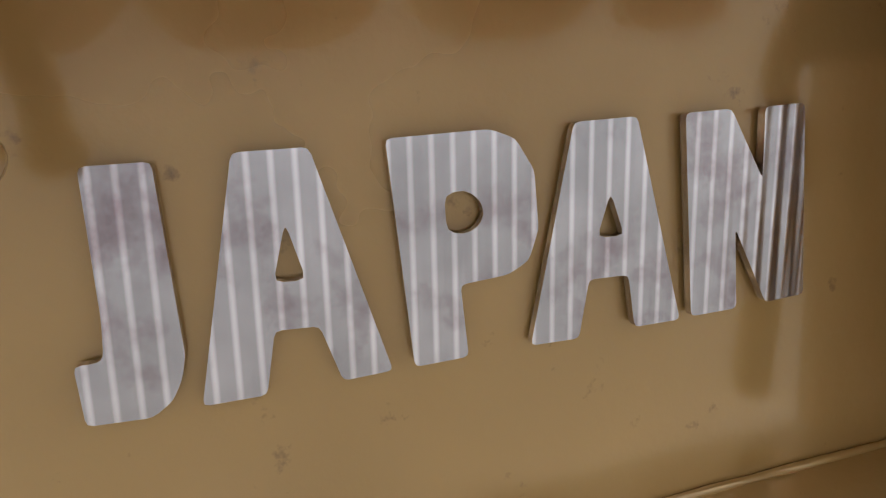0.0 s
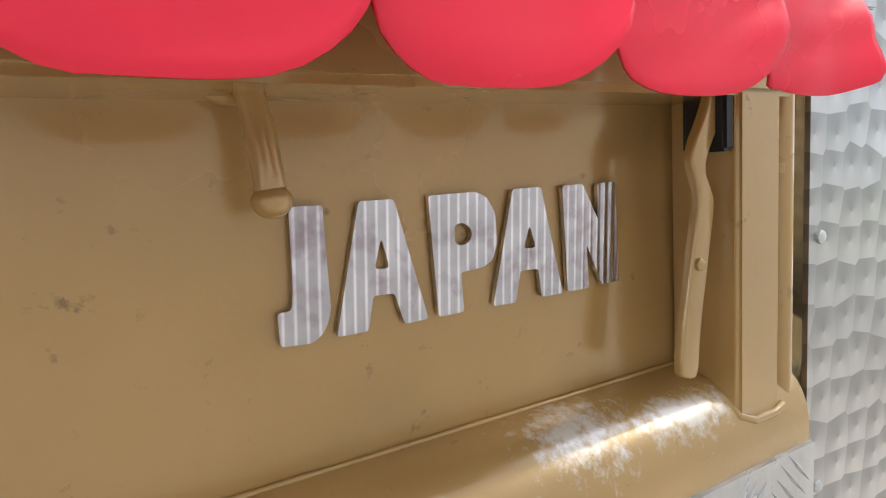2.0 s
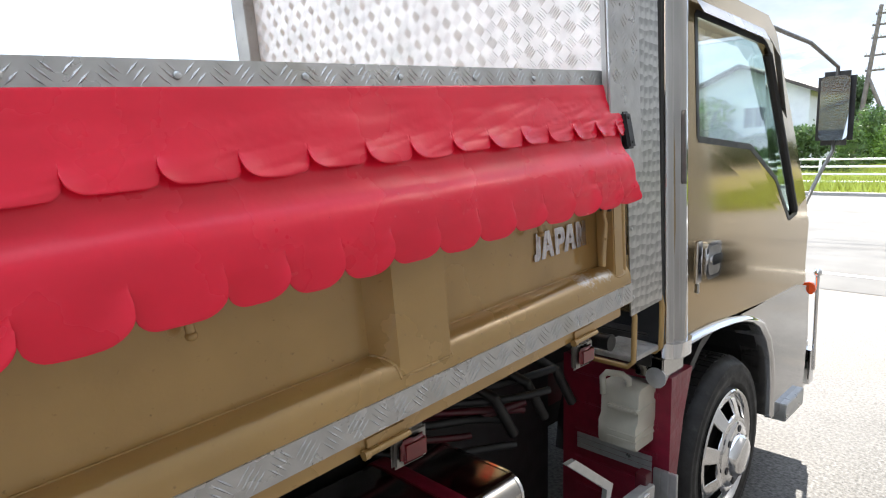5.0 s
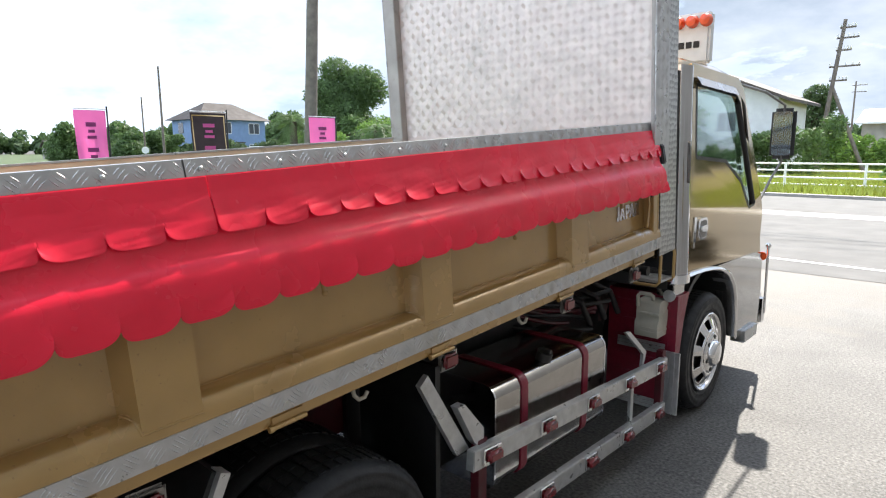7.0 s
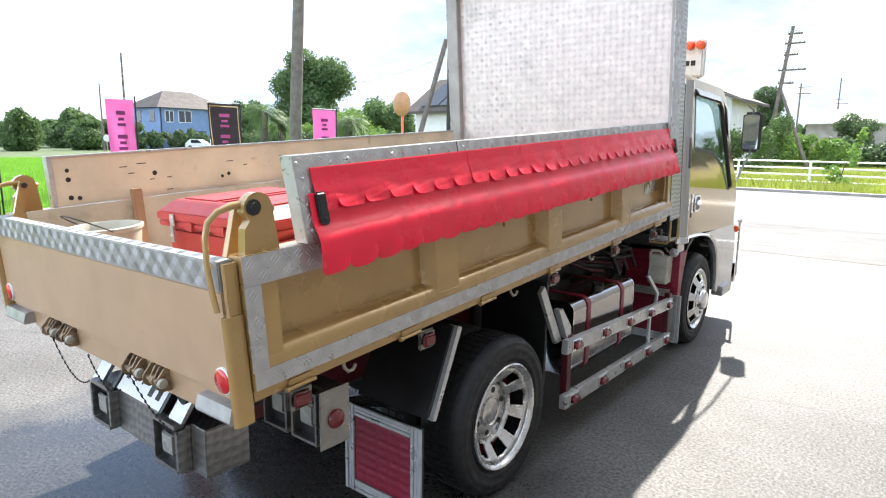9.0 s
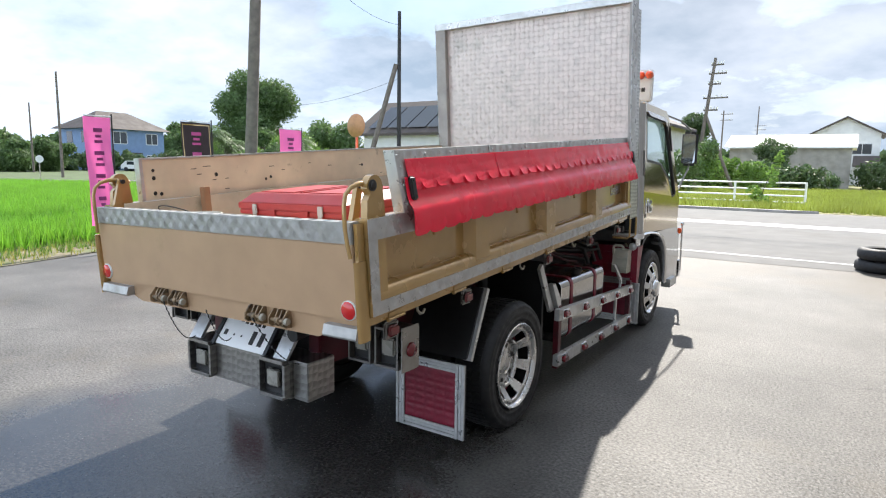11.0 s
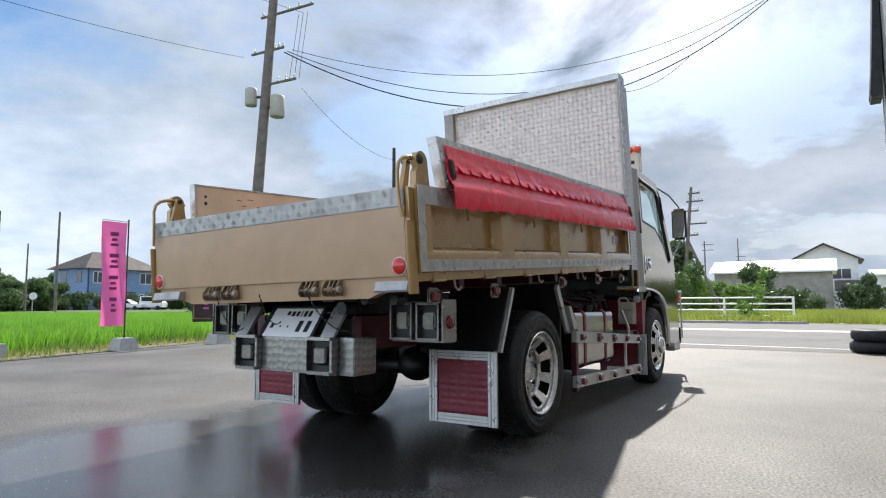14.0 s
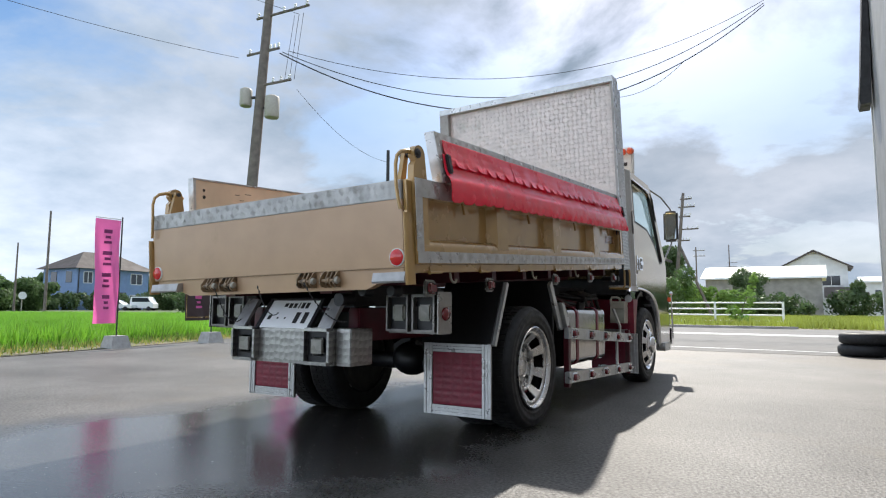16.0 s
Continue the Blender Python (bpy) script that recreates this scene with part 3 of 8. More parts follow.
def tread(bm, origin, eu, ev, en, lu, lv, cell=0.03, bars=3, length=0.02, width=0.0035, height=0.0014):
    """Fills a lu by lv rectangle with groups of raised bars, turned alternately."""
    o, eu, ev, en = Vector(origin), Vector(eu), Vector(ev), Vector(en)
    nu, nv = max(1, round(lu / cell)), max(1, round(lv / cell))
    cu, cv = lu / nu, lv / nv
    for i in range(nu):
        for j in range(nv):
            s = 1 if (i + j) % 2 else -1
            du = (eu + ev * s).normalized()
            dv = (eu - ev * s).normalized()
            c = o + eu * (i + 0.5) * cu + ev * (j + 0.5) * cv
            for k in range(bars):
                off = (k - (bars - 1) / 2) * cell * 0.8 / bars
                lozenge(bm, c + dv * off, du, dv, en, length * (1.0 if k == bars // 2 else 0.85), width, height)

# ---- ground and road ----


def sheet(name, pts, z, material, label, category, thick=0.0):
    bm = bmesh.new()
    if thick:
        add_prism(bm, pts, "z", z - thick, z)
    else:
        bm.faces.new([bm.verts.new((x, y, z)) for x, y in pts])
    ob = part(name, bm, material)
    return tagged(ob, label, category, kind="structure")


sheet("ground", [(-900, -900), (900, -900), (900, 900), (-900, 900)], 0.0, asphalt, "dark damp asphalt yard reaching to the horizon", "ground")
sheet("road", [(-400, 9.4), (400, 8.0), (400, 21.6), (-400, 21.6)], 0.004, road_mat, "pale worn concrete road running past the yard", "road")

# ---- dump truck ----
truck = thing("dump_truck", "small gold dump truck with red valances, parked on asphalt", "truck")
BED = Matrix.Translation((0, 0.03, 0.848)) @ pose(0, 0, 0, 3.5, -1.0, 0)
BED_LEN = 3.15


def bed_part(name, bm, material, parent=truck, label="", **kw):
    return part(name, bm, material, parent, label, m=BED, **kw)


# right side wall of the bed
bm = bmesh.new()
add_box(bm, 0.785, 0.797, 0.02, 3.14, 0.08, 0.355)
right_side = bed_part("side_panel", bm, gold, label="gold painted steel bed side", bevel=0.001)


def ledge_z(x):
    """Height of the rounded ledge at the foot of the bed side."""
    u = min(1.0, max(0.0, (x - 0.7995) / 0.0525))
    return 0.056 + 0.053 * (1 - u ** 2.6) ** (1 / 2.6)


bm = bmesh.new()
curve = [0.7995 + 0.0525 * math.sin(math.pi / 2 * k / 20) for k in range(21)]
add_prism(bm, [(0.78, 0.0), (0.852, 0.0)] + [(x, ledge_z(x)) for x in reversed(curve)] + [(0.7965, 0.109), (0.78, 0.109)], "y", 0.0, BED_LEN)
# patches mix pale residue with sunlight reflected onto the ledge, put into the colour
bed_part("bottom_rail", bm, ledge_mat(((BED @ Vector((0.826, 2.958, 0.096)), (0.026, 0.040, 0.03)), (BED @ Vector((0.838, 3.040, 0.096)), (0.012, 0.048, 0.03)))), right_side, smooth=True)
bm = bmesh.new()
add_box(bm, 0.79, 0.832, 0.0, BED_LEN - 0.02, -0.037, -0.001)
bed_part("under_rail", bm, gold, right_side, bevel=0.004)
bm = bmesh.new()
add_box(bm, 0.785, 0.850, 0.0, 3.14, 0.285, 0.357)
bed_part("top_rail", bm, gold, right_side, bevel=0.004)
for yc in (0.808, 1.597, 2.408):
    bm = bmesh.new()
    vs = add_prism(bm, [(yc - 0.085, 0.797), (yc - 0.062, 0.851), (yc + 0.062, 0.851), (yc + 0.075, 0.797)], "z", 0.072, 0.29)
    for v in vs:
        v.co = Vector((v.co.y, v.co.x, v.co.z + (0.033 if v.co.y < 0.82 and v.co.z < 0.2 else 0.0)))
    rib = bed_part("rib", bm, gold, right_side, bevel=0.003, seg=2, smooth=True)
    for dy0, dy1 in ((-0.085, -0.062), (0.075, 0.062)):
        bm = bmesh.new()
        wob = random.Random(int(yc * 1000) + int(dy0 * 1000))
        add_tube(bm, [(0.7985 + 0.0525 * f, yc + dy0 + (dy1 - dy0) * f + wob.uniform(-0.0008, 0.0008), ledge_z(0.7985 + 0.0525 * f) + 0.0005) for f in [k / 12 for k in range(13)]], [wob.uniform(0.0022, 0.0036) for _ in range(13)], 7)
        bed_part("weld_bead", bm, gold, rib, smooth=True)
    bm = bmesh.new()
    wob = random.Random(int(yc * 1000) + 3)
    add_tube(bm, [(0.8515, yc - 0.064 + 0.128 * k / 24, 0.0735 + wob.uniform(-0.0006, 0.0006)) for k in range(25)], [wob.uniform(0.0020, 0.0034) for _ in range(25)], 7)
    bed_part("weld_bead", bm, gold, rib, smooth=True)
bm = bmesh.new()
add_box(bm, 0.797, 0.849, 0.0, 0.10, 0.07, 0.29)
bed_part("rear_post", bm, gold, right_side, bevel=0.004)
bm = bmesh.new()
add_tube(bm, [(0.838, 3.136, 0.055), (0.838, 3.136, 0.36)], 0.0085, 12)
bed_part("front_pipe", bm, gold, right_side, smooth=True)
bm = bmesh.new()
add_box(bm, 0.7975, 0.848, 3.0765, 3.121, 0.076, 0.29)
front_post = bed_part("front_post", bm, gold, right_side, bevel=0.0032, seg=3)
bm = bmesh.new()
bead_rng = random.Random(4)
add_tube(bm, [(0.800, 3.0755, 0.107), (0.820, 3.0755, 0.1045), (0.838, 3.0755, 0.096), (0.8465, 3.079, 0.0855), (0.8490, 3.092, 0.0805), (0.8490, 3.112, 0.0805), (0.8480, 3.123, 0.083)], [bead_rng.uniform(0.0026, 0.0036) for _ in range(7)], 8)
bed_part("weld_bead", bm, gold, front_post, smooth=True)
# hanging hooks under the valance
for yc in (0.45, 1.22, 2.02, 2.802):
    bm = bmesh.new()
    add_tube(bm, [(0.806, yc - 0.014, 0.318), (0.812, yc - 0.0095, 0.307), (0.818, yc - 0.005, 0.292), (0.822, yc - 0.002, 0.272), (0.825, yc, 0.246)], [0.0056, 0.0060, 0.0062, 0.0064, 0.0066], 16)
    add_tube(bm, [(0.806, yc - 0.010 + 0.0105 * math.cos(a), 0.297 + 0.0115 * math.sin(a)) for a in [2 * math.pi * k / 20 for k in range(21)]], 0.0042, 10)
    add_ball(bm, (0.825, yc, 0.2415), 0.0084, 18, 12, (1, 1, 0.86))
    bed_part("hook", bm, gold, right_side, smooth=True)
# locking lever in the front panel
bm = bmesh.new()
lp = [(3.0327, 0.1227), (3.0397, 0.1159), (3.0504, 0.1156), (3.0522, 0.1432), (3.0612, 0.1894), (3.0675, 0.2229), (3.0632, 0.2315), (3.0575, 0.2427), (3.0627, 0.2557), (3.0735, 0.2711), (3.0755, 0.295), (3.0665, 0.295), (3.0556, 0.2716), (3.0475, 0.2591), (3.0447, 0.2488), (3.0472, 0.2407), (3.0529, 0.2269), (3.0495, 0.2134), (3.0387, 0.1578)]
for _ in range(1):  # round the outline's corners
    lp = [(a[0] + f * (b[0] - a[0]), a[1] + f * (b[1] - a[1])) for a, b in zip(lp, lp[1:] + lp[:1]) for f in (0.25, 0.75)]
layers = []
for x, inset in ((0.832, 0.0016), (0.8332, 0.0), (0.8365, 0.0), (0.8382, 0.0003), (0.8390, 0.0011), (0.8392, 0.0021)):
    ring = []
    for p, c, q in zip(lp[-1:] + lp[:-1], lp, lp[1:] + lp[:1]):
        d = Vector((q[0] - p[0], q[1] - p[1])).normalized()
        ring.append(bm.verts.new((x, c[0] - d.y * inset, c[1] + d.x * inset)))
    layers.append(ring)
for a, b in zip(layers, layers[1:]):
    for k in range(len(a)):
        bm.faces.new((a[k], a[(k + 1) % len(a)], b[(k + 1) % len(a)], b[k]))
bm.faces.new(layers[0]), bm.faces.new(layers[-1])
lever = bed_part("locking_lever", bm, gold, right_side, smooth=True)
bm = bmesh.new()
add_lathe(bm, [(0.004, -0.002), (0.004, 0.0025), (0.002, 0.004)], 10, (0.839, 3.050, 0.186))
bed_part("bolt", bm, gold, lever, smooth=True)
bm = bmesh.new()
add_box(bm, 0.815, 0.8455, 3.0665, 3.0762, 0.2525, 0.30)
bed_part("lever_stop", bm, black, right_side, bevel=0.002)
# weld beads along the rear post and the ledge
rs = random.Random(5)
bm = bmesh.new()
add_tube(bm, [(0.7985, 0.101 + rs.uniform(-0.001, 0.001), 0.112 + 0.173 * k / 30) for k in range(31)], [rs.uniform(0.0020, 0.0027) for _ in range(31)], 8)
bed_part("weld_bead", bm, gold, right_side, smooth=True)
bm = bmesh.new()
add_tube(bm, [(0.7985, 0.1 + 2.98 * k / 200, 0.1092) for k in range(201)], [rs.uniform(0.0014, 0.0020) for _ in range(201)], 8)
bed_part("weld_bead", bm, gold, right_side, smooth=True)
# tread plate strips
bm = bmesh.new()
add_box(bm, 0.852, 0.8555, 0.0, BED_LEN, 0.003, 0.052)
lower_strip = bed_part("tread_strip", bm, plate_alu, right_side, "aluminium tread plate strip")
bm = bmesh.new()
tread(bm, (0.8555, 0.045, 0.006), (0, 1, 0), (0, 0, 1), (1, 0, 0), BED_LEN - 0.05, 0.045, cell=0.046, bars=4, length=0.044, width=0.0040)
bed_part("tread_pattern", bm, plate_alu, lower_strip, kind="stuff")
bm = bmesh.new()
add_box(bm, 0.8525, 0.8558, -0.004, 0.044, 0.0525, 0.2795)
add_box(bm, 0.8525, 0.8558, -0.004, 0.30, 0.280, 0.3575)
corner_strip = bed_part("corner_strip", bm, plate_alu, right_side, "aluminium tread plate corner strip")
bm = bmesh.new()
tread(bm, (0.8558, 0.0, 0.055), (0, 1, 0), (0, 0, 1), (1, 0, 0), 0.042, 0.22, cell=0.036, bars=3, length=0.032, width=0.0042)
tread(bm, (0.8558, 0.0, 0.284), (0, 1, 0), (0, 0, 1), (1, 0, 0), 0.30, 0.070, cell=0.036, bars=3, length=0.032, width=0.0042)
bed_part("tread_pattern", bm, plate_alu, corner_strip, kind="stuff")

# letters on the front panel: outlines as (along, up) in thousandths of a metre
LETTERS = {
    "J": (2.804, [[(11.5, 62.8), (27.4, 62.5), (27.5, 13.8), (25.8, 7.5), (22.8, 2.3), (17.5, -1.2), (2.3, -0.4), (2.2, 15.5), (7.7, 15.4), (9.1, 16.7), (10.2, 26)]], []),
    "A": (2.8335, [[(0, -0.6), (16, 63), (34.7, 62.7), (50.2, -0.2), (36.3, -0.6), (31.8, 15.8), (20.3, 16.4), (16.2, -0.7)]], [[(26.5, 44.4), (30, 28.8), (21.7, 29.2)]]),
    "P": (2.889, [[(-1.2, 63.1), (27.7, 63.2), (34.9, 60.1), (40, 50.9), (40.4, 34.1), (36.9, 25.4), (30.4, 22.1), (16, 21.2), (16.8, -0.2), (0.9, -0.4)]], [[(13.4, 46.8), (19.3, 47.7), (23.5, 44.4), (24.4, 40.3), (22.4, 36.9), (18, 35.3), (13.3, 36.9)]]),
    "A.": (2.925, [[(0, -0.3), (16.7, 63.1), (36.9, 63.2), (50.6, -0.6), (34.5, -0.4), (32.8, 16.4), (19.7, 16.9), (15.6, -0.8)]], [[(27.6, 42.1), (31.7, 28.8), (22.8, 29.2)]]),
    "N": (2.9785, [[(-0.4, 62.9), (15.6, 63), (27.4, 40.6), (27.9, 62.7), (42.7, 62.9), (44.5, 0.5), (29.4, 0), (17.5, 25.9), (18.2, -0.3), (1.2, -0.3)]], []),
}


WIDE = 0.001  # metres along the panel for each unit of an outline


def soften(loop, r):
    """Rounds the corners of a letter's outline."""
    pts = []
    for a, p, b in zip(loop[-1:] + loop[:-1], loop, loop[1:] + loop[:1]):
        a, p, b = Vector(a), Vector(p), Vector(b)
        q0 = p + (a - p).normalized() * min(r, 0.4 * (a - p).length)
        q1 = p + (b - p).normalized() * min(r, 0.4 * (b - p).length)
        pts += [tuple(q0), tuple(q0 * 0.25 + p * 0.5 + q1 * 0.25), tuple(q1)]
    return pts


def letter_mesh(y0, z0, outer, holes, depth):
    """A flat letter with its counters cut through; strips between the outline's scan lines keep every face simple."""
    outer, holes = [soften(loop, 1.7) for loop in outer], [soften(loop, 2.5) for loop in holes]
    from_edges = [(p, q) for loop in outer + holes for p, q in zip(loop, loop[1:] + loop[:1])]
    levels = sorted({p[1] for loop in outer + holes for p in loop})
    bm = bmesh.new()
    quads = []
    for lo, hi in zip(levels, levels[1:]):
        if hi - lo < 1e-6:
            continue
        mid, cross = (lo + hi) / 2, []
        for (ax, az), (bx, bz) in from_edges:
            if min(az, bz) < mid < max(az, bz):
                cross.append([ax + (bx - ax) * (s - az) / (bz - az) for s in (lo, hi, mid)])
        cross.sort(key=lambda c: c[2])
        quads += [(l[0], r[0], l[1], r[1], lo, hi) for l, r in zip(cross[::2], cross[1::2])]
    for l0, r0, l1, r1, lo, hi in quads:
        pts = [(y0 + a * WIDE, z0 + b / 1000) for a, b in ((l0, lo), (r0, lo), (r1, hi), (l1, hi))]
        for x in (0.7985, 0.7985 + depth):
            bm.faces.new([bm.verts.new((x, *p)) for p in pts])
    for loop in outer + holes:
        for (ay, az), (by, bz) in zip(loop, loop[1:] + loop[:1]):
            bm.faces.new([bm.verts.new(p) for p in ((0.7985, y0 + ay * WIDE, z0 + az / 1000), (0.7985, y0 + by * WIDE, z0 + bz / 1000),
                                                    (0.7985 + depth, y0 + by * WIDE, z0 + bz / 1000), (0.7985 + depth, y0 + ay * WIDE, z0 + az / 1000))])
    bmesh.ops.remove_doubles(bm, verts=bm.verts, dist=1e-6)
    return bm


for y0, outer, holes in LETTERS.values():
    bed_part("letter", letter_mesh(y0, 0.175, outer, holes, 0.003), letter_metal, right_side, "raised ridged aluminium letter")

# left side wall, floor, sill
bm = bmesh.new()
add_box(bm, -0.878, -0.785, 0.0, BED_LEN, 0.0, 0.357)
left_side = bed_part("left_side_panel", bm, gold, bevel=0.004)
bm = bmesh.new()
add_box(bm, -0.784, -0.772, 0.05, 3.05, 0.06, 0.36)
bed_part("inner_board", bm, weathered, left_side, "weathered inner board")
bm = bmesh.new()
add_box(bm, -0.78, 0.78, 0.0, 3.14, 0.02, 0.058)
bed_part("bed_floor", bm, weathered, truck, "worn load floor")
bm = bmesh.new()
add_box(bm, -0.70, 0.70, 0.02, 3.10, -0.03, 0.018)
under = bed_part("bed_underframe", bm, maroon, truck, "maroon bed frame with cross members")
for x in (-0.36, 0.29):
    bm = bmesh.new()
    add_box(bm, x, x + 0.07, 0.02, 3.10, -0.11, -0.031)
    bed_part("long_member", bm, maroon, under)
for k in range(8):
    bm = bmesh.new()
    add_box(bm, -0.72, 0.72, 0.10 + 0.41 * k, 0.15 + 0.41 * k, -0.085, -0.0305)
    bed_part("cross_member", bm, maroon, under)
bm = bmesh.new()
add_box(bm, -0.835, -0.80, 0.178, 3.00, 0.36, 0.572)
left_board = bed_part("left_extension_board", bm, plywood, truck, "plywood extension board with bolt holes", bevel=0.002)
bm = bmesh.new()
add_box(bm, -0.840, -0.795, 0.160, 3.01, 0.5725, 0.581)
add_box(bm, -0.840, -0.795, 0.160, 0.1775, 0.355, 0.572)
bed_part("edge_trim", bm, alu, left_board, "aluminium edge trim")

for yc, zc, rr in ((0.235, 0.395, 0.011), (0.235, 0.475, 0.011), (0.27, 0.39, 0.010), (0.235, 0.515, 0.009), (0.62, 0.47, 0.012), (0.98, 0.42, 0.009), (1.02, 0.43, 0.010), (1.9, 0.46, 0.010), (2.6, 0.44, 0.010)):
    bm = bmesh.new()
    add_lathe(bm, [(rr, 0.0), (rr * 0.9, 0.002), (0.0, 0.0025)], 12, (-0.80, yc, zc))
    bed_part("bolt_head", bm, dark_metal, left_board, smooth=True)
rk = random.Random(12)
for k in range(14):
    yc, zc = rk.uniform(0.3, 2.9), rk.uniform(0.38, 0.52)
    box_part("gouge", (-0.7999, -0.7992, yc, yc + rk.uniform(0.02, 0.05), zc, zc + 0.004), dark_metal, left_board, bevel=0, m=BED)

# right extension board, leaning slightly inwards


def lean(bm):
    for v in bm.verts:
        v.co.x -= 0.16 * (v.co.z - 0.36)


bm = bmesh.new()
add_box(bm, 0.825, 0.866, 0.244, 3.145, 0.362, 0.556)
lean(bm)
right_board = bed_part("right_extension_board", bm, alu, truck, "aluminium framed extension board", bevel=0.001)
bm = bmesh.new()
add_box(bm, 0.818, 0.8705, 0.190, 3.15, 0.556, 0.592)
add_box(bm, 0.818, 0.8705, 0.190, 0.243, 0.358, 0.556)
lean(bm)
cap = bed_part("tread_cap", bm, plate_alu, right_board, "aluminium tread plate cap", bevel=0.0015)
bm = bmesh.new()
tread(bm, (0.8705, 0.195, 0.559), (0, 1, 0), (0, 0, 1), (1, 0, 0), 2.945, 0.030, cell=0.034, bars=3, length=0.028, width=0.0042)
tread(bm, (0.8705, 0.195, 0.365), (0, 1, 0), (0, 0, 1), (1, 0, 0), 0.042, 0.19, cell=0.036, bars=3, length=0.030, width=0.0042)
lean(bm)
bed_part("tread_pattern", bm, plate_alu, cap, kind="stuff")
bm = bmesh.new()
add_box(bm, 0.8703, 0.8722, 0.905, 0.9075, 0.556, 0.592)
lean(bm)
bed_part("joint", bm, dark_metal, cap)
for yc, zc in [(0.20 + 0.185 * i, 0.572) for i in range(16)] + [(0.214, 0.39), (0.214, 0.46), (0.214, 0.53)]:
    bm = bmesh.new()
    add_lathe(bm, [(0.0055, 0.0), (0.005, 0.0022), (0.0025, 0.0032)], 8, (0.8715, yc, zc))
    lean(bm)
    bed_part("rivet", bm, alu, cap, smooth=True)
for yc in (0.250, 3.115):
    bm = bmesh.new()
    add_box(bm, 0.868, 0.894, yc - 0.017, yc + 0.017, 0.402, 0.492)
    lean(bm)
    latch = bed_part("latch", bm, black, right_board, "black rubber latch", bevel=0.006, seg=3)
    for zc in (0.418, 0.477):
        bm = bmesh.new()
        add_lathe(bm, [(0.0045, 0.0), (0.0045, 0.002), (0.0, 0.0022)], 10, (0.894, yc, zc))
        lean(bm)
        bed_part("screw", bm, dark_metal, latch, smooth=True)
bm = bmesh.new()
add_box(bm, 0.870, 0.8735, 3.10, 3.135, 0.365, 0.56)
lean(bm)
bed_part("front_edge_strip", bm, alu, right_board, bevel=0.001)


# red valances
def valance(name, prof, cuts, slit, radius, curl_right, ripple, lifted, seed, label, parent=truck, corner=0.0, seam=99.0, sag=0.0):
    """A hanging vinyl strip slit into rounded lobes. prof: points (x, z) from top to bottom; cuts: where the slits are.
    curl_right: the lobes' forward edges lift and lie over the next lobe, else their rear edges do."""
    rnd = random.Random(seed)
    rows = 30
    length = [0.0]
    for (ax, az), (bx, bz) in zip(prof, prof[1:]):
        length.append(length[-1] + math.hypot(bx - ax, bz - az))
    total = length[-1]
    y0, y1 = cuts[0], cuts[-1]

    def along(s):
        for k in range(len(prof) - 1):
            if s <= length[k + 1] or k == len(prof) - 2:
                f = (s - length[k]) / (length[k + 1] - length[k])
                return prof[k][0] + f * (prof[k + 1][0] - prof[k][0]), prof[k][1] + f * (prof[k + 1][1] - prof[k][1])

    bm = bmesh.new()
    for ya, yb in zip(cuts, cuts[1:]):
        w = yb - ya
        lift, fall, deep = rnd.uniform(0.5, 1.5), rnd.uniform(-0.003, 0.003), slit * rnd.uniform(0.85, 1.15)
        flat = total - 1.25 * slit
        grid = []
        for i in range(17):
            u = i / 16
            u -= 0.07 * math.sin(2 * math.pi * u)  # columns crowd towards the lobe's sides
            y = ya + w * u
            free = u if curl_right else 1 - u  # 1 at the edge that lifts
            d = (1 - free) * w
            rr = min(radius, 0.45 * w) * (0.15 if yb == y1 and curl_right else 1.0)
            cut = rr - math.sqrt(max(0.0, rr * rr - max(0.0, rr - d) ** 2))
            r2 = 0.70 * min(radius, 0.45 * w) * (0.05 if yb == y1 and curl_right else 1.0)
            d2 = free * w
            cut = max(cut, r2 - math.sqrt(max(0.0, r2 * r2 - max(0.0, r2 - d2) ** 2)))
            cut += 0.002 * (2 * u - 1) ** 2 + fall * math.sin(math.pi * u)
            row = []
            for j in range(rows + 1):
                dist = flat * j / (rows - 12) if j <= rows - 12 else flat + (total - cut - flat) * (j - rows + 12) / 12
                x, z = along(dist)
                sv = dist / total
                front = max(0.0, (y - 2.55) / 0.5)
                wave = ripple * (noise.noise((y * 5.0, sv * 1.5, seed)) + 0.5 * noise.noise((y * 14.0, sv * 2.5, seed + 5)) + 0.55 * front * noise.noise((y * 9.0 + sv * 14.0, sv * 9.0, seed + 9)))
                crease = abs(noise.noise((y * 11.0 + sv * 5.0, sv * 3.0, seed + 21)))
                wave -= 0.9 * ripple * (0.25 + 0.45 * front) * max(0.0, 0.16 - crease) / 0.16
                low = max(0.0, dist - (total - deep)) / deep
                edge = max(0.0, 2 * free - 1) ** 2
                x += wave * (0.25 + sv) + lifted * lift * low * edge - 0.0045 * low * max(0.0, 1 - 2 * free)
                z += 0.2 * wave * sv + 0.004 * lift * low * edge
                x += 0.0022 if ya >= seam else 0.0
                if yb == y1 and curl_right:  # the front end folds outwards to a point
                    x += 0.06 * max(0.0, u - 0.62) * w
                z -= sag * sv * max(0.0, 1 - (y - y0) / 0.40)
                dy = 0.006 * low * edge * (1 if curl_right else -1)
                row.append(bm.verts.new((x, y + dy + corner * sv * sv * ((y - y0) / (y1 - y0) - 0.5), z)))
            grid.append(row)
        for a, b in zip(grid, grid[1:]):
            for j in range(rows):
                bm.faces.new((a[j], b[j], b[j + 1], a[j + 1]))
    bmesh.ops.remove_doubles(bm, verts=bm.verts, dist=5e-5)
    ob = bed_part(name, bm, red_vinyl, parent, label, smooth=True)
    mod = ob.modifiers.new("thickness", "SOLIDIFY")
    mod.thickness = 0.0016
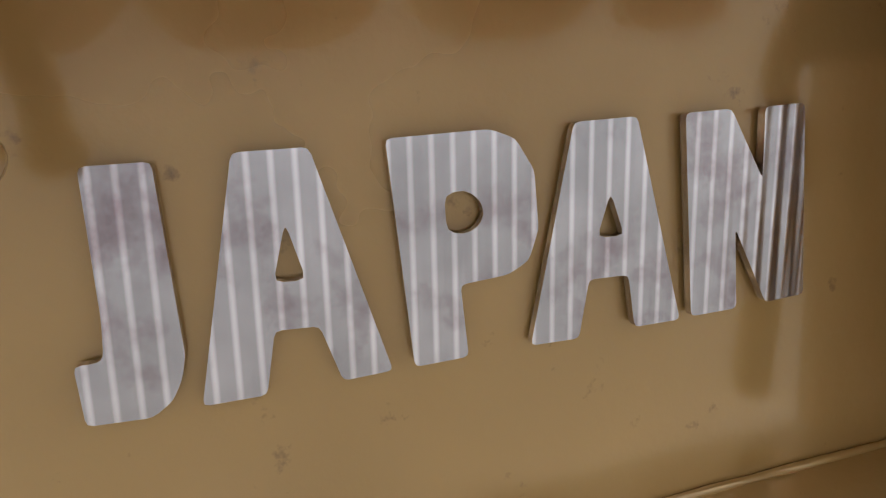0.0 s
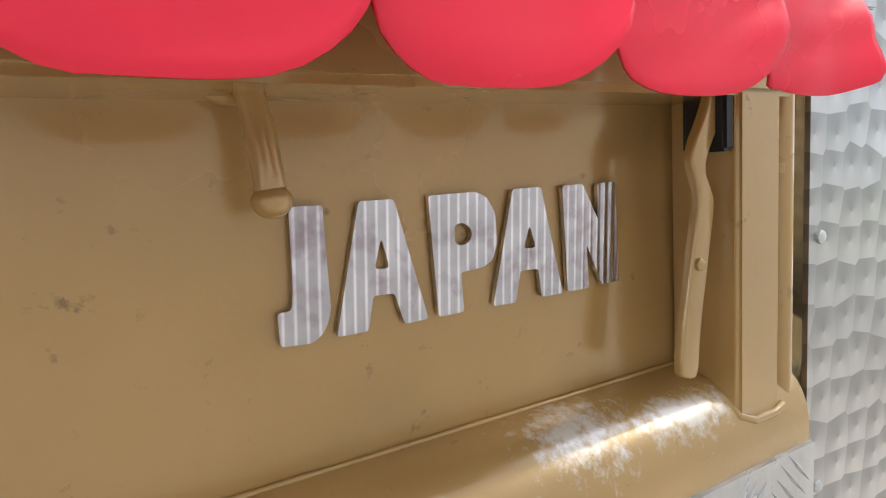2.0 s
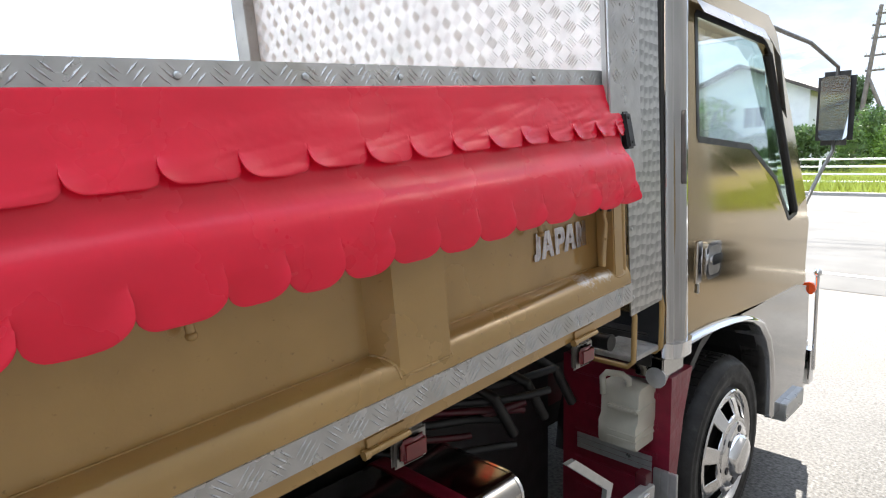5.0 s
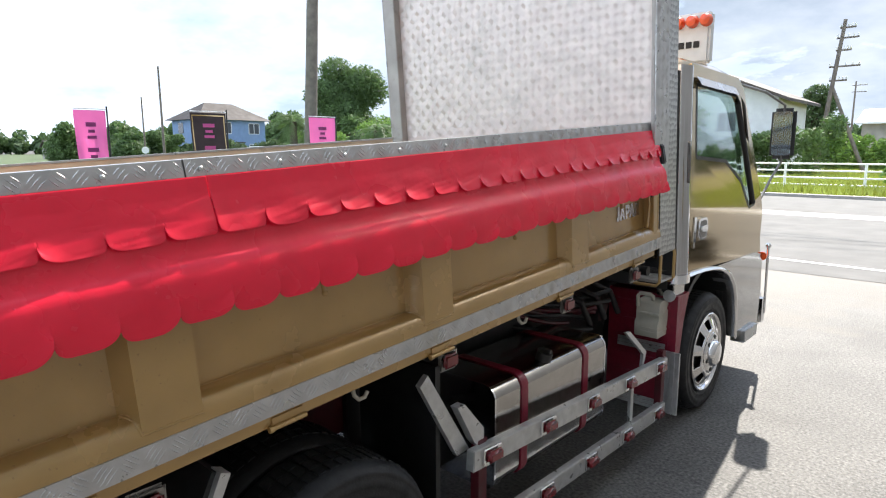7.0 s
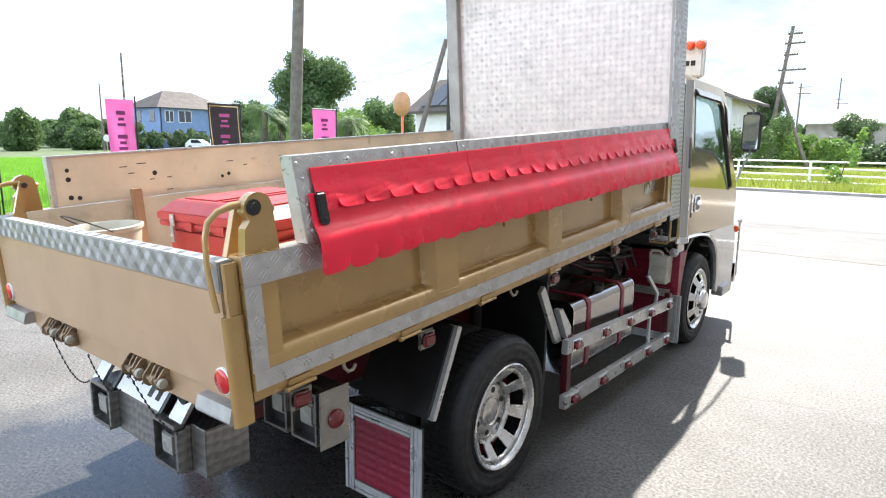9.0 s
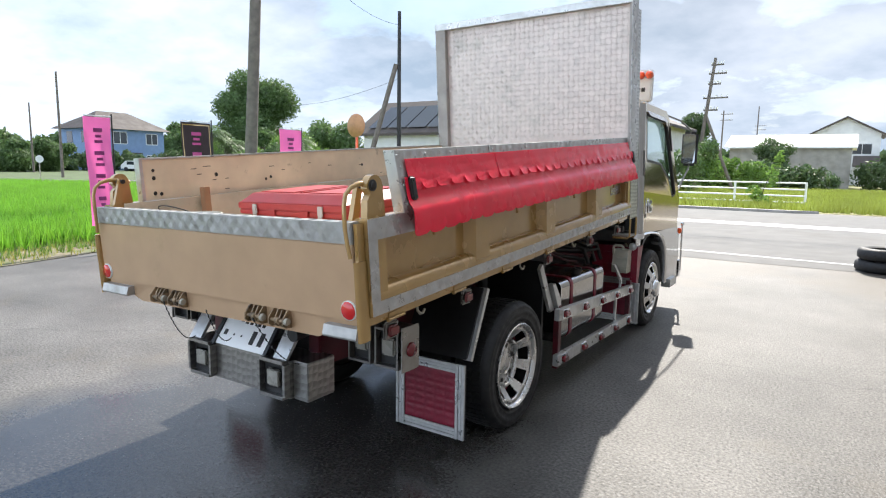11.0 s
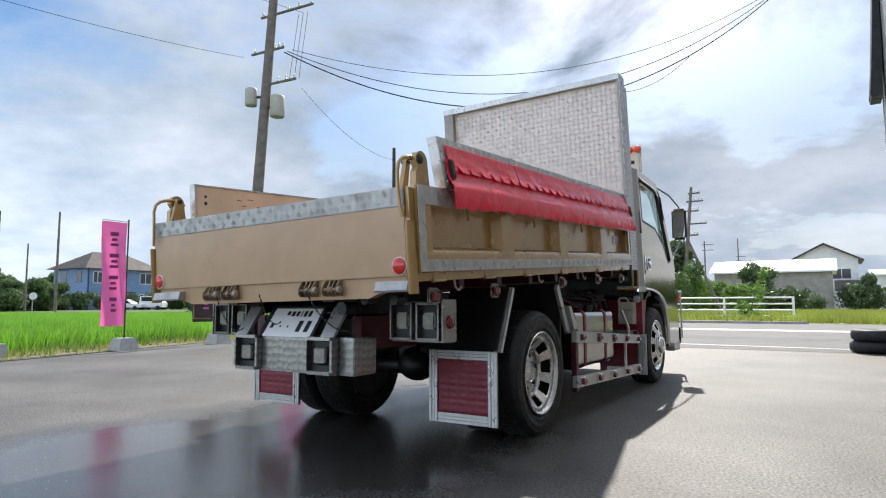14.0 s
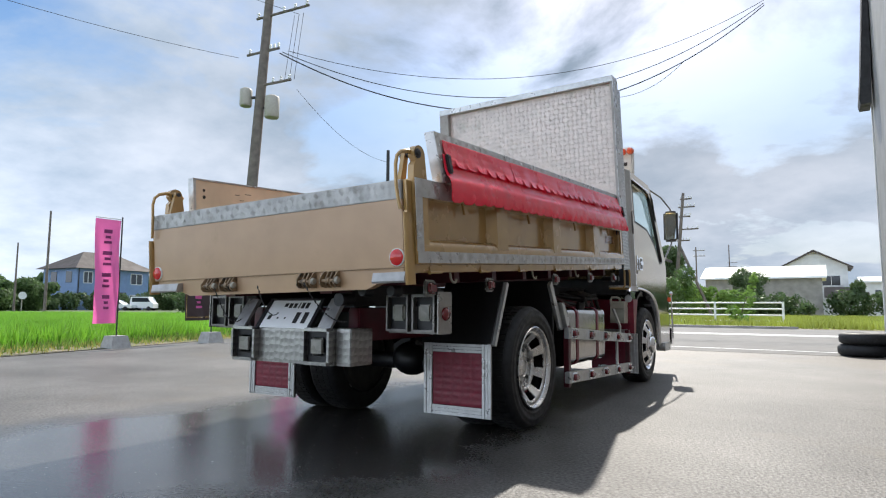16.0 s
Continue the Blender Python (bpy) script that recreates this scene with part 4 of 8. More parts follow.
    ob.modifiers.new("flat_rim", "WEIGHTED_NORMAL").keep_sharp = True
    return ob


UPPER = [0.238, 0.309, 0.4145, 0.520, 0.6287, 0.7348, 0.840, 0.945, 1.056, 1.165, 1.262, 1.367, 1.476, 1.587, 1.690, 1.790, 1.895, 1.997, 2.100, 2.203, 2.305, 2.399, 2.4986, 2.593, 2.690, 2.784, 2.880, 2.975, 3.060, 3.100]
LOWER = [0.215, 0.3166, 0.4222, 0.525, 0.6222, 0.726, 0.834, 0.944, 1.050, 1.155, 1.265, 1.383, 1.490, 1.605, 1.710, 1.820, 1.930, 2.040, 2.125, 2.215, 2.307, 2.407, 2.5075, 2.606, 2.704, 2.808, 2.910, 3.011, 3.080]
valance("upper_valance", [(0.846, 0.557), (0.853, 0.52), (0.864, 0.48), (0.880, 0.438)], UPPER, 0.034, 0.024, False, 0.0042, 0.0065, 3, "red vinyl valance with scalloped edge", seam=0.94)
low_val = valance("lower_valance", [(0.858, 0.490), (0.864, 0.45), (0.871, 0.415), (0.880, 0.397), (0.890, 0.386), (0.897, 0.374), (0.901, 0.355), (0.903, 0.33), (0.903, 0.278)], LOWER, 0.052, 0.037, True, 0.0030, 0.0145, 8, "red vinyl flared valance with scalloped edge", corner=0.02, sag=0.014)

# drops of wash water stand on the flare of the lower valance
rng = random.Random(77)
faces = [(f.center.copy(), f.normal.copy()) for f in low_val.data.polygons if 0.35 < (BED.inverted() @ f.center).z < 0.40]
bm = bmesh.new()
for _ in range(170):
    c, nrm = faces[rng.randrange(len(faces))]
    if nrm.x < 0:
        nrm = -nrm
    y_far = (BED.inverted() @ c).y
    if rng.random() > 0.25 + 0.75 * max(0.0, (y_far - 1.8) / 1.3):
        continue
    q = nrm.to_track_quat("Z", "Y").to_matrix().to_4x4()
    size = rng.choice((0.0008, 0.001, 0.0014, 0.0022))
    rise = Matrix.Diagonal((size * rng.uniform(0.8, 1.3), size, size * 0.32, 1))
    bmesh.ops.create_icosphere(bm, subdivisions=2, radius=1.0, matrix=Matrix.Translation(c + nrm * 0.0012) @ q @ rise)
part("water_drops", bm, wet_vinyl, low_val, "drops of water on red vinyl", smooth=True, kind="stuff")

# tail gate
bm = bmesh.new()
add_box(bm, -0.872, 0.812, -0.042, -0.004, -0.012, 0.271)
gate = bed_part("tail_gate", bm, gate_gold_skylit, truck, "flat gold tail gate", bevel=0.003)
bm = bmesh.new()
add_box(bm, -0.874, 0.813, -0.0455, 0.0, 0.272, 0.350)
gate_strip = bed_part("tread_cap", bm, worn_plate, gate, "aluminium tread plate top cap", bevel=0.003)
bm = bmesh.new()
tread(bm, (-0.872, -0.0455, 0.2735), (1, 0, 0), (0, 0, 1), (0, -1, 0), 1.682, 0.075, cell=0.0375, bars=5, length=0.034, width=0.0030, height=0.0012)
tread(bm, (-0.872, -0.043, 0.350), (1, 0, 0), (0, 1, 0), (0, 0, 1), 1.682, 0.040, cell=0.0375, bars=5, length=0.032, width=0.0030)
bed_part("tread_pattern", bm, worn_plate, gate_strip, kind="stuff")
for xr in (-0.835, 0.778):
    bm = bmesh.new()
    add_lathe(bm, [(0.034, -0.042), (0.034, -0.050), (0.030, -0.054), (0.0, -0.056)], 24, (xr, 0, 0.030), "y")
    refl = bed_part("reflector", bm, red_lens, gate, "round red reflector", smooth=True)
    bm = bmesh.new()
    add_lathe(bm, [(0.037, -0.042), (0.037, -0.048), (0.034, -0.050), (0.034, -0.042)], 24, (xr, 0, 0.030), "y", closed=True)
    bed_part("reflector_rim", bm, white_paint, refl, smooth=True)
bm = bmesh.new()
add_prism(bm, [(-0.85, -0.013), (0.80, -0.013), (0.80, -0.070), (0.66, -0.076), (0.60, -0.098), (-0.58, -0.098), (-0.66, -0.074), (-0.85, -0.070)], "y", -0.030, 0.02)
sill = bed_part("rear_sill", bm, gate_gold_skylit, truck, "gold rear sill under the tail gate", bevel=0.004)
for xc in (-0.395, -0.255, 0.275, 0.415):
    bm = bmesh.new()
    for d in (-0.040, -0.012, 0.012, 0.040):
        out = -0.074 if abs(d) > 0.02 else -0.066
        add_prism(bm, [(-0.031, -0.013), (-0.046, -0.013), (out, -0.042), (out - 0.002, -0.066), (out + 0.012, -0.080), (-0.031, -0.084)], "x", xc + d - 0.0028, xc + d + 0.0028)
    hinge = bed_part("hinge", bm, hinge_paint, sill, "thin steel hinge lugs", bevel=0.0008)
    bm = bmesh.new()
    add_tube(bm, [(xc - 0.050, -0.060, -0.052), (xc + 0.050, -0.060, -0.052)], 0.0078, 14)
    add_tube(bm, [(xc - 0.010, -0.060, -0.052), (xc + 0.010, -0.060, -0.052)], 0.0135, 14)
    bed_part("hinge_pin", bm, hinge_paint, hinge, smooth=True)
    bm = bmesh.new()
    add_lathe(bm, [(0.0150, -0.003), (0.0160, 0.004), (0.0130, 0.011), (0.0, 0.013)], 14, (xc + 0.046, -0.060, -0.052))
    bed_part("bolt_head", bm, grey_paint, hinge, smooth=True)
for s in (-1, 1):
    bm = bmesh.new()
    px0, px1 = (0.662, 0.826) if s > 0 else (-0.862, -0.640)
    add_prism(bm, [(-0.072, -0.066), (-0.068, -0.074), (-0.018, -0.074), (-0.018, -0.030), (-0.060, -0.030)], "x", px0, px1)
    bed_part("step_plate", bm, worn_plate, sill, "aluminium corner plate", bevel=0.003)
for p, q, drop in (((0.28, -0.075, -0.055), (0.475, -0.02, -0.235), 0.05), ((-0.02, -0.075, -0.06), (0.06, -0.02, -0.19), 0.06), ((-0.33, -0.075, -0.06), (-0.20, -0.02, -0.22), 0.07)):
    bm = bmesh.new()
    p, q = Vector(p), Vector(q)
    n_l = 64
    add_tube(bm, [p.lerp(q, k / n_l) - Vector((0, 0, 4 * drop * (k / n_l) * (1 - k / n_l))) + Vector((0.0006, 0.0006, 0)) * (-1) ** (k // 2) for k in range(n_l + 1)], [0.0036 if k % 4 in (1, 2) else 0.0016 for k in range(n_l + 1)], 6)
    bed_part("chain", bm, dark_metal, sill, "thin hanging steel chain")

# corner posts and latch ears at the tail
for s in (-1, 1):
    bm = bmesh.new()
    add_prism(bm, [(0.8185, -0.046), (0.821, -0.055), (0.826, -0.060), (0.833, -0.058), (0.838, -0.051), (0.840, -0.042), (0.840, -0.006), (0.8185, -0.006)], "z", -0.084, 0.212)
    if s < 0:
        for v in bm.verts:
            v.co.x = -v.co.x - 0.062
    bed_part("corner_post", bm, gold, truck, "gold tail corner post", smooth=True)
    ox = 0.0 if s > 0 else -0.045  # the left side stands a little wider
    bm = bmesh.new()
    pts = [(0.026, 0.352), (0.132, 0.352), (0.122, 0.462)] + [(0.079 + 0.043 * math.cos(a), 0.466 + 0.043 * math.sin(a)) for a in [math.pi * k / 10 for k in range(1, 10)]] + [(0.036, 0.462), (0.052, 0.44), (0.034, 0.42)]
    add_prism(bm, pts, "x", ox + s * 0.796, ox + s * 0.826)
    ear = bed_part("latch_ear", bm, gold, truck, "gold latch ear at the tail corner", bevel=0.002)
    bm = bmesh.new()
    add_tube(bm, [(ox + s * 0.74, 0.062, 0.470), (ox + s * 0.805, 0.062, 0.470)], 0.011, 12)
    add_lathe(bm, [(0.021, -0.006), (0.021, 0.004), (0.013, 0.005), (0.012, 0.009), (0.006, 0.010)], 18, (ox + s * 0.8265, 0.064, 0.472))
    bed_part("pin", bm, dark_metal, ear, smooth=True)
    bm = bmesh.new()
    add_lathe(bm, [(0.012, 0.0), (0.012, 0.03), (0.008, 0.034)], 12, (ox + s * 0.81, 0.100, 0.462), "y")
    bed_part("pin_end", bm, gold, ear, smooth=True)
    bm = bmesh.new()
    hx = ox + s * 0.800
    add_tube(bm, [(hx, 0.062, 0.478), (hx, 0.02, 0.480), (hx, -0.022, 0.470), (hx, -0.050, 0.448), (hx, -0.062, 0.41), (hx, -0.064, 0.33), (hx + s * 0.006, -0.062, 0.27), (hx + s * 0.014, -0.060, 0.225)], [0.012, 0.010, 0.0085, 0.008, 0.0078, 0.0076, 0.0076, 0.0072], 12)
    bed_part("latch_handle", bm, gold, ear, smooth=True)
    bm = bmesh.new()
    add_prism(bm, [(-0.034, 0.215), (0.004, 0.215), (0.045, 0.35), (0.075, 0.475), (0.050, 0.485)], "x", ox + s * 0.752, ox + s * 0.772)
    bed_part("latch_arm", bm, gold, ear, bevel=0.003)
    bm = bmesh.new()
    add_prism(bm, [(-0.040, 0.20), (-0.006, 0.20), (-0.006, 0.345), (-0.040, 0.345)], "x", ox + s * 0.818, ox + s * 0.834)
    bed_part("hinge_leaf", bm, gold, ear, bevel=0.002)

# head board
post_paint = mat("grey_beige_paint", (0.36, 0.325, 0.29), 0.45, 0.2, 9, 0.12, 0.1, dirt_or_reflection=(0.22, 0.18, 0.15), blotch_scale=8, blotch_at=0.64)
bm = bmesh.new()
add_box(bm, -0.765, 0.842, 3.095, 3.105, 0.36, 1.56)
head = bed_part("head_board", bm, head_plate, truck, "tall head board of aluminium tread plate")
bm = bmesh.new()
tread(bm, (-0.765, 3.095, 0.36), (1, 0, 0), (0, 0, 1), (0, -1, 0), 1.605, 1.20, cell=0.042, bars=5, length=0.038, width=0.0046, height=0.0020)
bed_part("tread_pattern", bm, head_plate, head, kind="stuff")
for dims in ((-0.86, -0.765, 3.05, 3.16), (0.8425, 0.86, 3.05, 3.16)):
    bm = bmesh.new()
    add_box(bm, *dims, 0.36, 1.56)
    bed_part("frame_post", bm, post_paint, head, "grey-beige frame post", bevel=0.003)
bm = bmesh.new()
add_box(bm, -0.865, 0.865, 3.045, 3.17, 1.56, 1.612)
bed_part("frame_top", bm, alu, head, "aluminium top beam", bevel=0.003)
for s in (-1, 1):
    bm = bmesh.new()
    add_box(bm, s * 0.8605 - (0.0 if s > 0 else 0.004), s * 0.8605 + (0.004 if s > 0 else 0.0), 3.05, 3.20, 0.34, 1.60)
    cheek = bed_part("frame_cheek", bm, plate_alu, head, bevel=0.001)
    if s > 0:
        bm = bmesh.new()
        tread(bm, (0.8645, 3.055, 0.56), (0, 1, 0), (0, 0, 1), (1, 0, 0), 0.14, 1.03, cell=0.042, bars=3, length=0.034, width=0.005)
        bed_part("tread_pattern", bm, plate_alu, cheek, kind="stuff")
bm = bmesh.new()
add_box(bm, 0.838, 0.842, 3.165, 3.350, -0.045, 1.55)
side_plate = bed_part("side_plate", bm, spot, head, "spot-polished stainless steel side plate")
for zc in (0.005, 0.19, 0.45):
    bm = bmesh.new()
    add_lathe(bm, [(0.005, 0.0), (0.005, 0.002), (0.003, 0.0035)], 8, (0.842, 3.178, zc))
    bed_part("screw", bm, alu, side_plate, smooth=True)

# ---- wheels ----
wheel_metal = mat("satin_wheel_metal", (0.66, 0.655, 0.65), 0.26, 0.9, 22, 0.10, 0.12, 0.04, 70, dirt_or_reflection=(0.30, 0.28, 0.26), blotch_scale=12, blotch_at=0.66)


def wheel(name, yc, x_out, side, label):
    R, zc = 0.346, 0.346
    bm = bmesh.new()
    w = 0.20
    prof = [(0.228, 0.0), (0.240, -0.010), (0.252, 0.003), (0.258, 0.006), (0.262, 0.0045), (0.284, 0.0085), (0.288, 0.0105), (0.300, 0.0105), (0.304, 0.0085), (0.316, 0.007), (0.320, 0.0078), (0.326, 0.004), (0.337, -0.010), (R, -0.028), (R, -w + 0.028), (0.337, -w + 0.010), (0.315, -w), (0.235, -w), (0.228, -w + 0.02)]
    add_lathe(bm, [(r, side * a) for r, a in prof], 48, (x_out, yc, zc), closed=True)
    tyre = part("tyre", bm, rubber, truck, label, smooth=True)
    # tread grooves as shallow raised blocks
    bm = bmesh.new()
    for k in range(60):
        a = 2 * math.pi * k / 60
        for off in (-0.055, -0.10, -0.145):
            vs = add_box(bm, -0.019, 0.019, -0.012, 0.012, -0.001, 0.004)
            rot = Matrix.Translation((x_out + side * off, yc, zc)) @ Matrix.Rotation(a, 4, "X") @ Matrix.Translation((0, 0, R))
            for v in vs:
                v.co = rot @ v.co
    part("tread_pattern", bm, rubber, tyre, kind="stuff")
    bm = bmesh.new()
    dish = [(0.228, -0.03), (0.229, 0.0), (0.232, 0.007), (0.227, 0.011), (0.217, 0.006), (0.211, -0.008), (0.208, -0.016)]
    add_lathe(bm, [(r, side * a) for r, a in dish], 48, (x_out, yc, zc))
    for f in [f for f in bm.faces if len(f.verts) > 6]:
        bm.faces.remove(f)
    rim = part("rim", bm, chrome if abs(yc - 3.925) < 0.1 else wheel_metal, tyre, "polished wheel rim", smooth=True)
    md = rim.modifiers.new("thickness", "SOLIDIFY")
    md.thickness = 0.004
    return tyre


def wheel_disc(tyre, yc, x_out, side, deep):
    """The disc with eight windows, the hub and its holes. deep: a dished rear wheel."""
    zc, n = 0.346, 8
    rs = (0.209, 0.192, 0.142, 0.122)
    xs = (-0.014, -0.024, -0.066, -0.080) if deep else (-0.012, -0.004, 0.020, 0.028)
    bm = bmesh.new()
    angs = []
    for k in range(n):
        c = 2 * math.pi * k / n + 0.12
        angs += [c - 0.262, c - 0.225, c, c + 0.225, c + 0.262]
    m = len(angs)
    vs = [[bm.verts.new((x_out + side * x, yc + r * math.cos(a), zc + r * math.sin(a))) for a in angs] for r, x in zip(rs, xs)]
    for q in range(3):
        for k in range(m):
            if q == 1 and k % 5 in (1, 2):
                continue
            j = (k + 1) % m
            bm.faces.new((vs[q][k], vs[q][j], vs[q + 1][j], vs[q + 1][k]))
    disc = part("wheel_disc", bm, wheel_metal if deep else chrome, tyre, "polished disc with eight windows", smooth=True)
    md = disc.modifiers.new("thickness", "SOLIDIFY")
    md.thickness, md.offset = 0.012, 0.0
    bm = bmesh.new()
    x0 = xs[-1]
    hub = [(0.124, -0.002), (0.118, 0.001), (0.068, 0.002), (0.066, 0.010), (0.060, 0.012), (0.056, 0.008), (0.048, 0.010), (0.0, 0.012)] if deep else [(0.124, 0.0), (0.112, 0.010), (0.078, 0.013), (0.074, 0.030), (0.064, 0.040), (0.048, 0.044), (0.0, 0.046)]
    add_lathe(bm, [(r, side * (x0 + a)) for r, a in hub], 40, (x_out, yc, zc))
    part("hub", bm, wheel_metal if deep else chrome, tyre, smooth=True)
    for k in range(6):
        a = 2 * math.pi * k / 6 + 0.3
        bm = bmesh.new()
        add_lathe(bm, [(0.013, 0.0), (0.013, side * 0.003), (0.0, side * 0.0032)], 12, (x_out + side * (x0 + (0.002 if deep else 0.0115)), yc + 0.095 * math.cos(a), zc + 0.095 * math.sin(a)))
        part("hand_hole", bm, black, tyre, smooth=True)
    bm = bmesh.new()
    add_lathe(bm, [(0.20, -side * 0.10), (0.0, -side * 0.102)], 40, (x_out, yc, zc))
    part("brake_drum", bm, maroon_vinyl if deep else dark_metal, tyre)


for side in (1, -1):
    wheel_disc(wheel("wheel", 1.26, 0.832 * side, side, "black rear tyre on a polished wheel"), 1.26, 0.832 * side, side, True)
    wheel_disc(wheel("wheel", 3.925, 0.842 * side, side, "black front tyre on a polished wheel"), 3.925, 0.842 * side, side, False)
    inner = wheel("wheel", 1.26, 0.60 * side, side, "black inner rear tyre")
    bm = bmesh.new()
    add_lathe(bm, [(0.226, -side * 0.195), (0.20, -side * 0.20), (0.10, -side * 0.185), (0.0, -side * 0.18)], 32, (0.60 * side, 1.26, 0.346))
    part("brake_drum", bm, dark_metal, inner)

# ---- chassis ----
for s in (-1, 1):
    box_part("frame_rail", (0.33 * s - 0.035, 0.33 * s + 0.035, 0.25, 4.7, 0.52, 0.68), maroon, truck, bevel=0.006)
for y in (0.35, 1.0, 1.8, 2.7, 3.3):
    box_part("cross_member", (-0.294, 0.294, y - 0.03, y + 0.03, 0.55, 0.66), dark_metal, truck)
for s in (-1, 1):
    box_part("sub_frame_rail", (0.33 * s - 0.04, 0.33 * s + 0.04, 0.20, 3.0, 0.69, 0.80), dark_metal, truck, bevel=0.004)
bm = bmesh.new()
add_tube(bm, [(-0.62, 1.235, 0.343), (0.62, 1.235, 0.343)], 0.055, 14)
add_ball(bm, (0, 1.235, 0.360), 0.12, 16, 10, (1.1, 1.0, 0.9))
part("rear_axle", bm, black, truck, smooth=True)
bm = bmesh.new()
add_tube(bm, [(0, 1.3, 0.36), (0, 3.2, 0.52)], 0.035, 12)
part("drive_shaft", bm, maroon, truck, smooth=True)
bm = bmesh.new()
add_tube(bm, [(-0.62, 3.955, 0.343), (0.62, 3.955, 0.343)], 0.05, 12)
part("front_axle", bm, dark_metal, truck, smooth=True)
for s in (-1, 1):
    bm = bmesh.new()
    for k in range(5):
        pts = [(0.43 * s, 0.65 + 0.06 * k + t * (1.17 - 0.12 * k), 0.50 - 0.022 * k - 0.07 * (1 - (2 * t - 1) ** 2)) for t in [i / 10 for i in range(11)]]
        add_tube(bm, pts, 0.013, 6)
    part("leaf_spring", bm, dark_metal, truck)
bm = bmesh.new()
add_tube(bm, [(0.10, 2.2, 0.78), (0.10, 2.9, 0.88)], 0.06, 14)
add_prism(bm, round_rect(-0.2, 0.25, 0.45, 0.75, 0.06), "y", 2.7, 3.15)
part("gear_box", bm, maroon, truck, smooth=True)
bm = bmesh.new()
add_tube(bm, [(0.55, 1.70, 0.23), (0.72, 1.62, 0.22), (0.80, 1.58, 0.20)], 0.028, 12)
part("exhaust_pipe", bm, dark_metal, truck, smooth=True)
for yc in (2.85, 3.0, 3.15):
    bm = bmesh.new()
    add_tube(bm, [(0.3, yc, 0.74), (0.45, yc + 0.08, 0.82), (0.56, yc + 0.1, 0.78), (0.58, yc + 0.16, 0.66)], 0.016, 8)
    part("hose", bm, dark_metal, truck, smooth=True)
rh = random.Random(8)
for k in range(7):
    y0, z0 = rh.uniform(2.3, 3.0), rh.uniform(0.70, 0.82)
    bm = bmesh.new()
    pts = [Vector((rh.uniform(0.30, 0.40), y0, z0)), Vector((rh.uniform(0.42, 0.55), y0 + 0.12, z0 + rh.uniform(-0.05, 0.06))), Vector((rh.uniform(0.42, 0.58), y0 + 0.26, z0 - rh.uniform(0.02, 0.12))), Vector((rh.uniform(0.5, 0.66), y0 + 0.42, z0 - rh.uniform(0.0, 0.2)))]
    add_tube(bm, [(1 - f) ** 3 * pts[0] + 3 * f * (1 - f) ** 2 * pts[1] + 3 * f * f * (1 - f) * pts[2] + f ** 3 * pts[3] for f in [i / 12 for i in range(13)]], rh.uniform(0.007, 0.013), 8)
    part("hose", bm, black if k % 3 else maroon, truck, smooth=True)
# added dark block: fills the see-through middle so it looks deep in shade
box_part("centre_light_block", (-0.28, 0.28, 1.75, 2.62, 0.40, 0.74), dark_metal, truck, bevel=0.02)
# added black sheet: shuts out the sunlit ground beyond the chassis
box_part("light_block_panel", (0.37, 0.40, 1.62, 3.44, 0.20, 0.86), black, truck, bevel=0.004)
# fuel tank
bm = bmesh.new()
add_prism(bm, round_rect(0.42, 0.775, 0.29, 0.688, 0.050), "y", 1.985, 2.80)
tank = part("fuel_tank", bm, tank_steel, truck, "polished stainless fuel tank", smooth=True)
for yc in (2.165, 2.62):
    bm = bmesh.new()
    add_prism(bm, round_rect(0.415, 0.780, 0.285, 0.693, 0.053), "y", yc - 0.020, yc + 0.020)
    part("strap", bm, maroon_vinyl, tank, "maroon tank strap", smooth=True)
for yc in (1.987, 2.796):
    bm = bmesh.new()
    add_prism(bm, round_rect(0.418, 0.777, 0.288, 0.690, 0.051), "y", yc - 0.004, yc + 0.004)
    part("seam", bm, chrome, tank, smooth=True)
bm = bmesh.new()
add_tube(bm, [(0.725, 2.36, 0.675), (0.74, 2.36, 0.722)], 0.032, 16)
add_box(bm, 0.715, 0.765, 2.352, 2.368, 0.717, 0.732)
part("filler_cap", bm, dark_metal, tank, smooth=True)
# side guard
UP = ((0.848, 1.766, 0.524), (0.838, 3.34, 0.430))
LOW = ((0.848, 1.766, 0.238), (0.838, 3.34, 0.186))
for (p, q), n in ((UP, 5), (LOW, 5)):
    d = (Vector(q) - Vector(p))
    ln = d.length
    bm = bmesh.new()
    add_box(bm, -0.022, 0.012, 0, ln, -0.036, 0.036)
    m = Matrix.Translation(p) @ d.to_track_quat("Y", "Z").to_matrix().to_4x4()
    bar = part("guard_bar", bm, alu, truck, "aluminium side guard bar", m=m, bevel=0.003)
    for k in range(n):
        f = 0.06 + 0.88 * k / (n - 1)
        bm = bmesh.new()
        add_box(bm, 0.012, 0.020, ln * f - 0.050, ln * f + 0.050, -0.030, 0.030)
        lamp = part("marker_base", bm, chrome, bar, m=m, bevel=0.006, seg=3)
        bm = bmesh.new()
        add_box(bm, 0.016, 0.038, ln * f - 0.040, ln * f + 0.040, -0.021, 0.021)
        part("marker_lamp", bm, dark_red_lens, bar, "small dark red marker lamp", m=m, bevel=0.010, seg=3, smooth=True)
box_part("guard_post", (0.80, 0.835, 1.82, 1.865, 0.17, 0.57), maroon, truck)
box_part("guard_post", (0.80, 0.835, 3.31, 3.35, 0.13, 0.50), maroon, truck)
box_part("guard_post", (0.81, 0.826, 2.98, 3.01, 0.2, 0.47), alu, truck)
bm = bmesh.new()
add_prism(bm, [(1.572, 0.826), (1.606, 0.854), (1.800, 0.545), (1.740, 0.541)], "x", 0.79, 0.81)
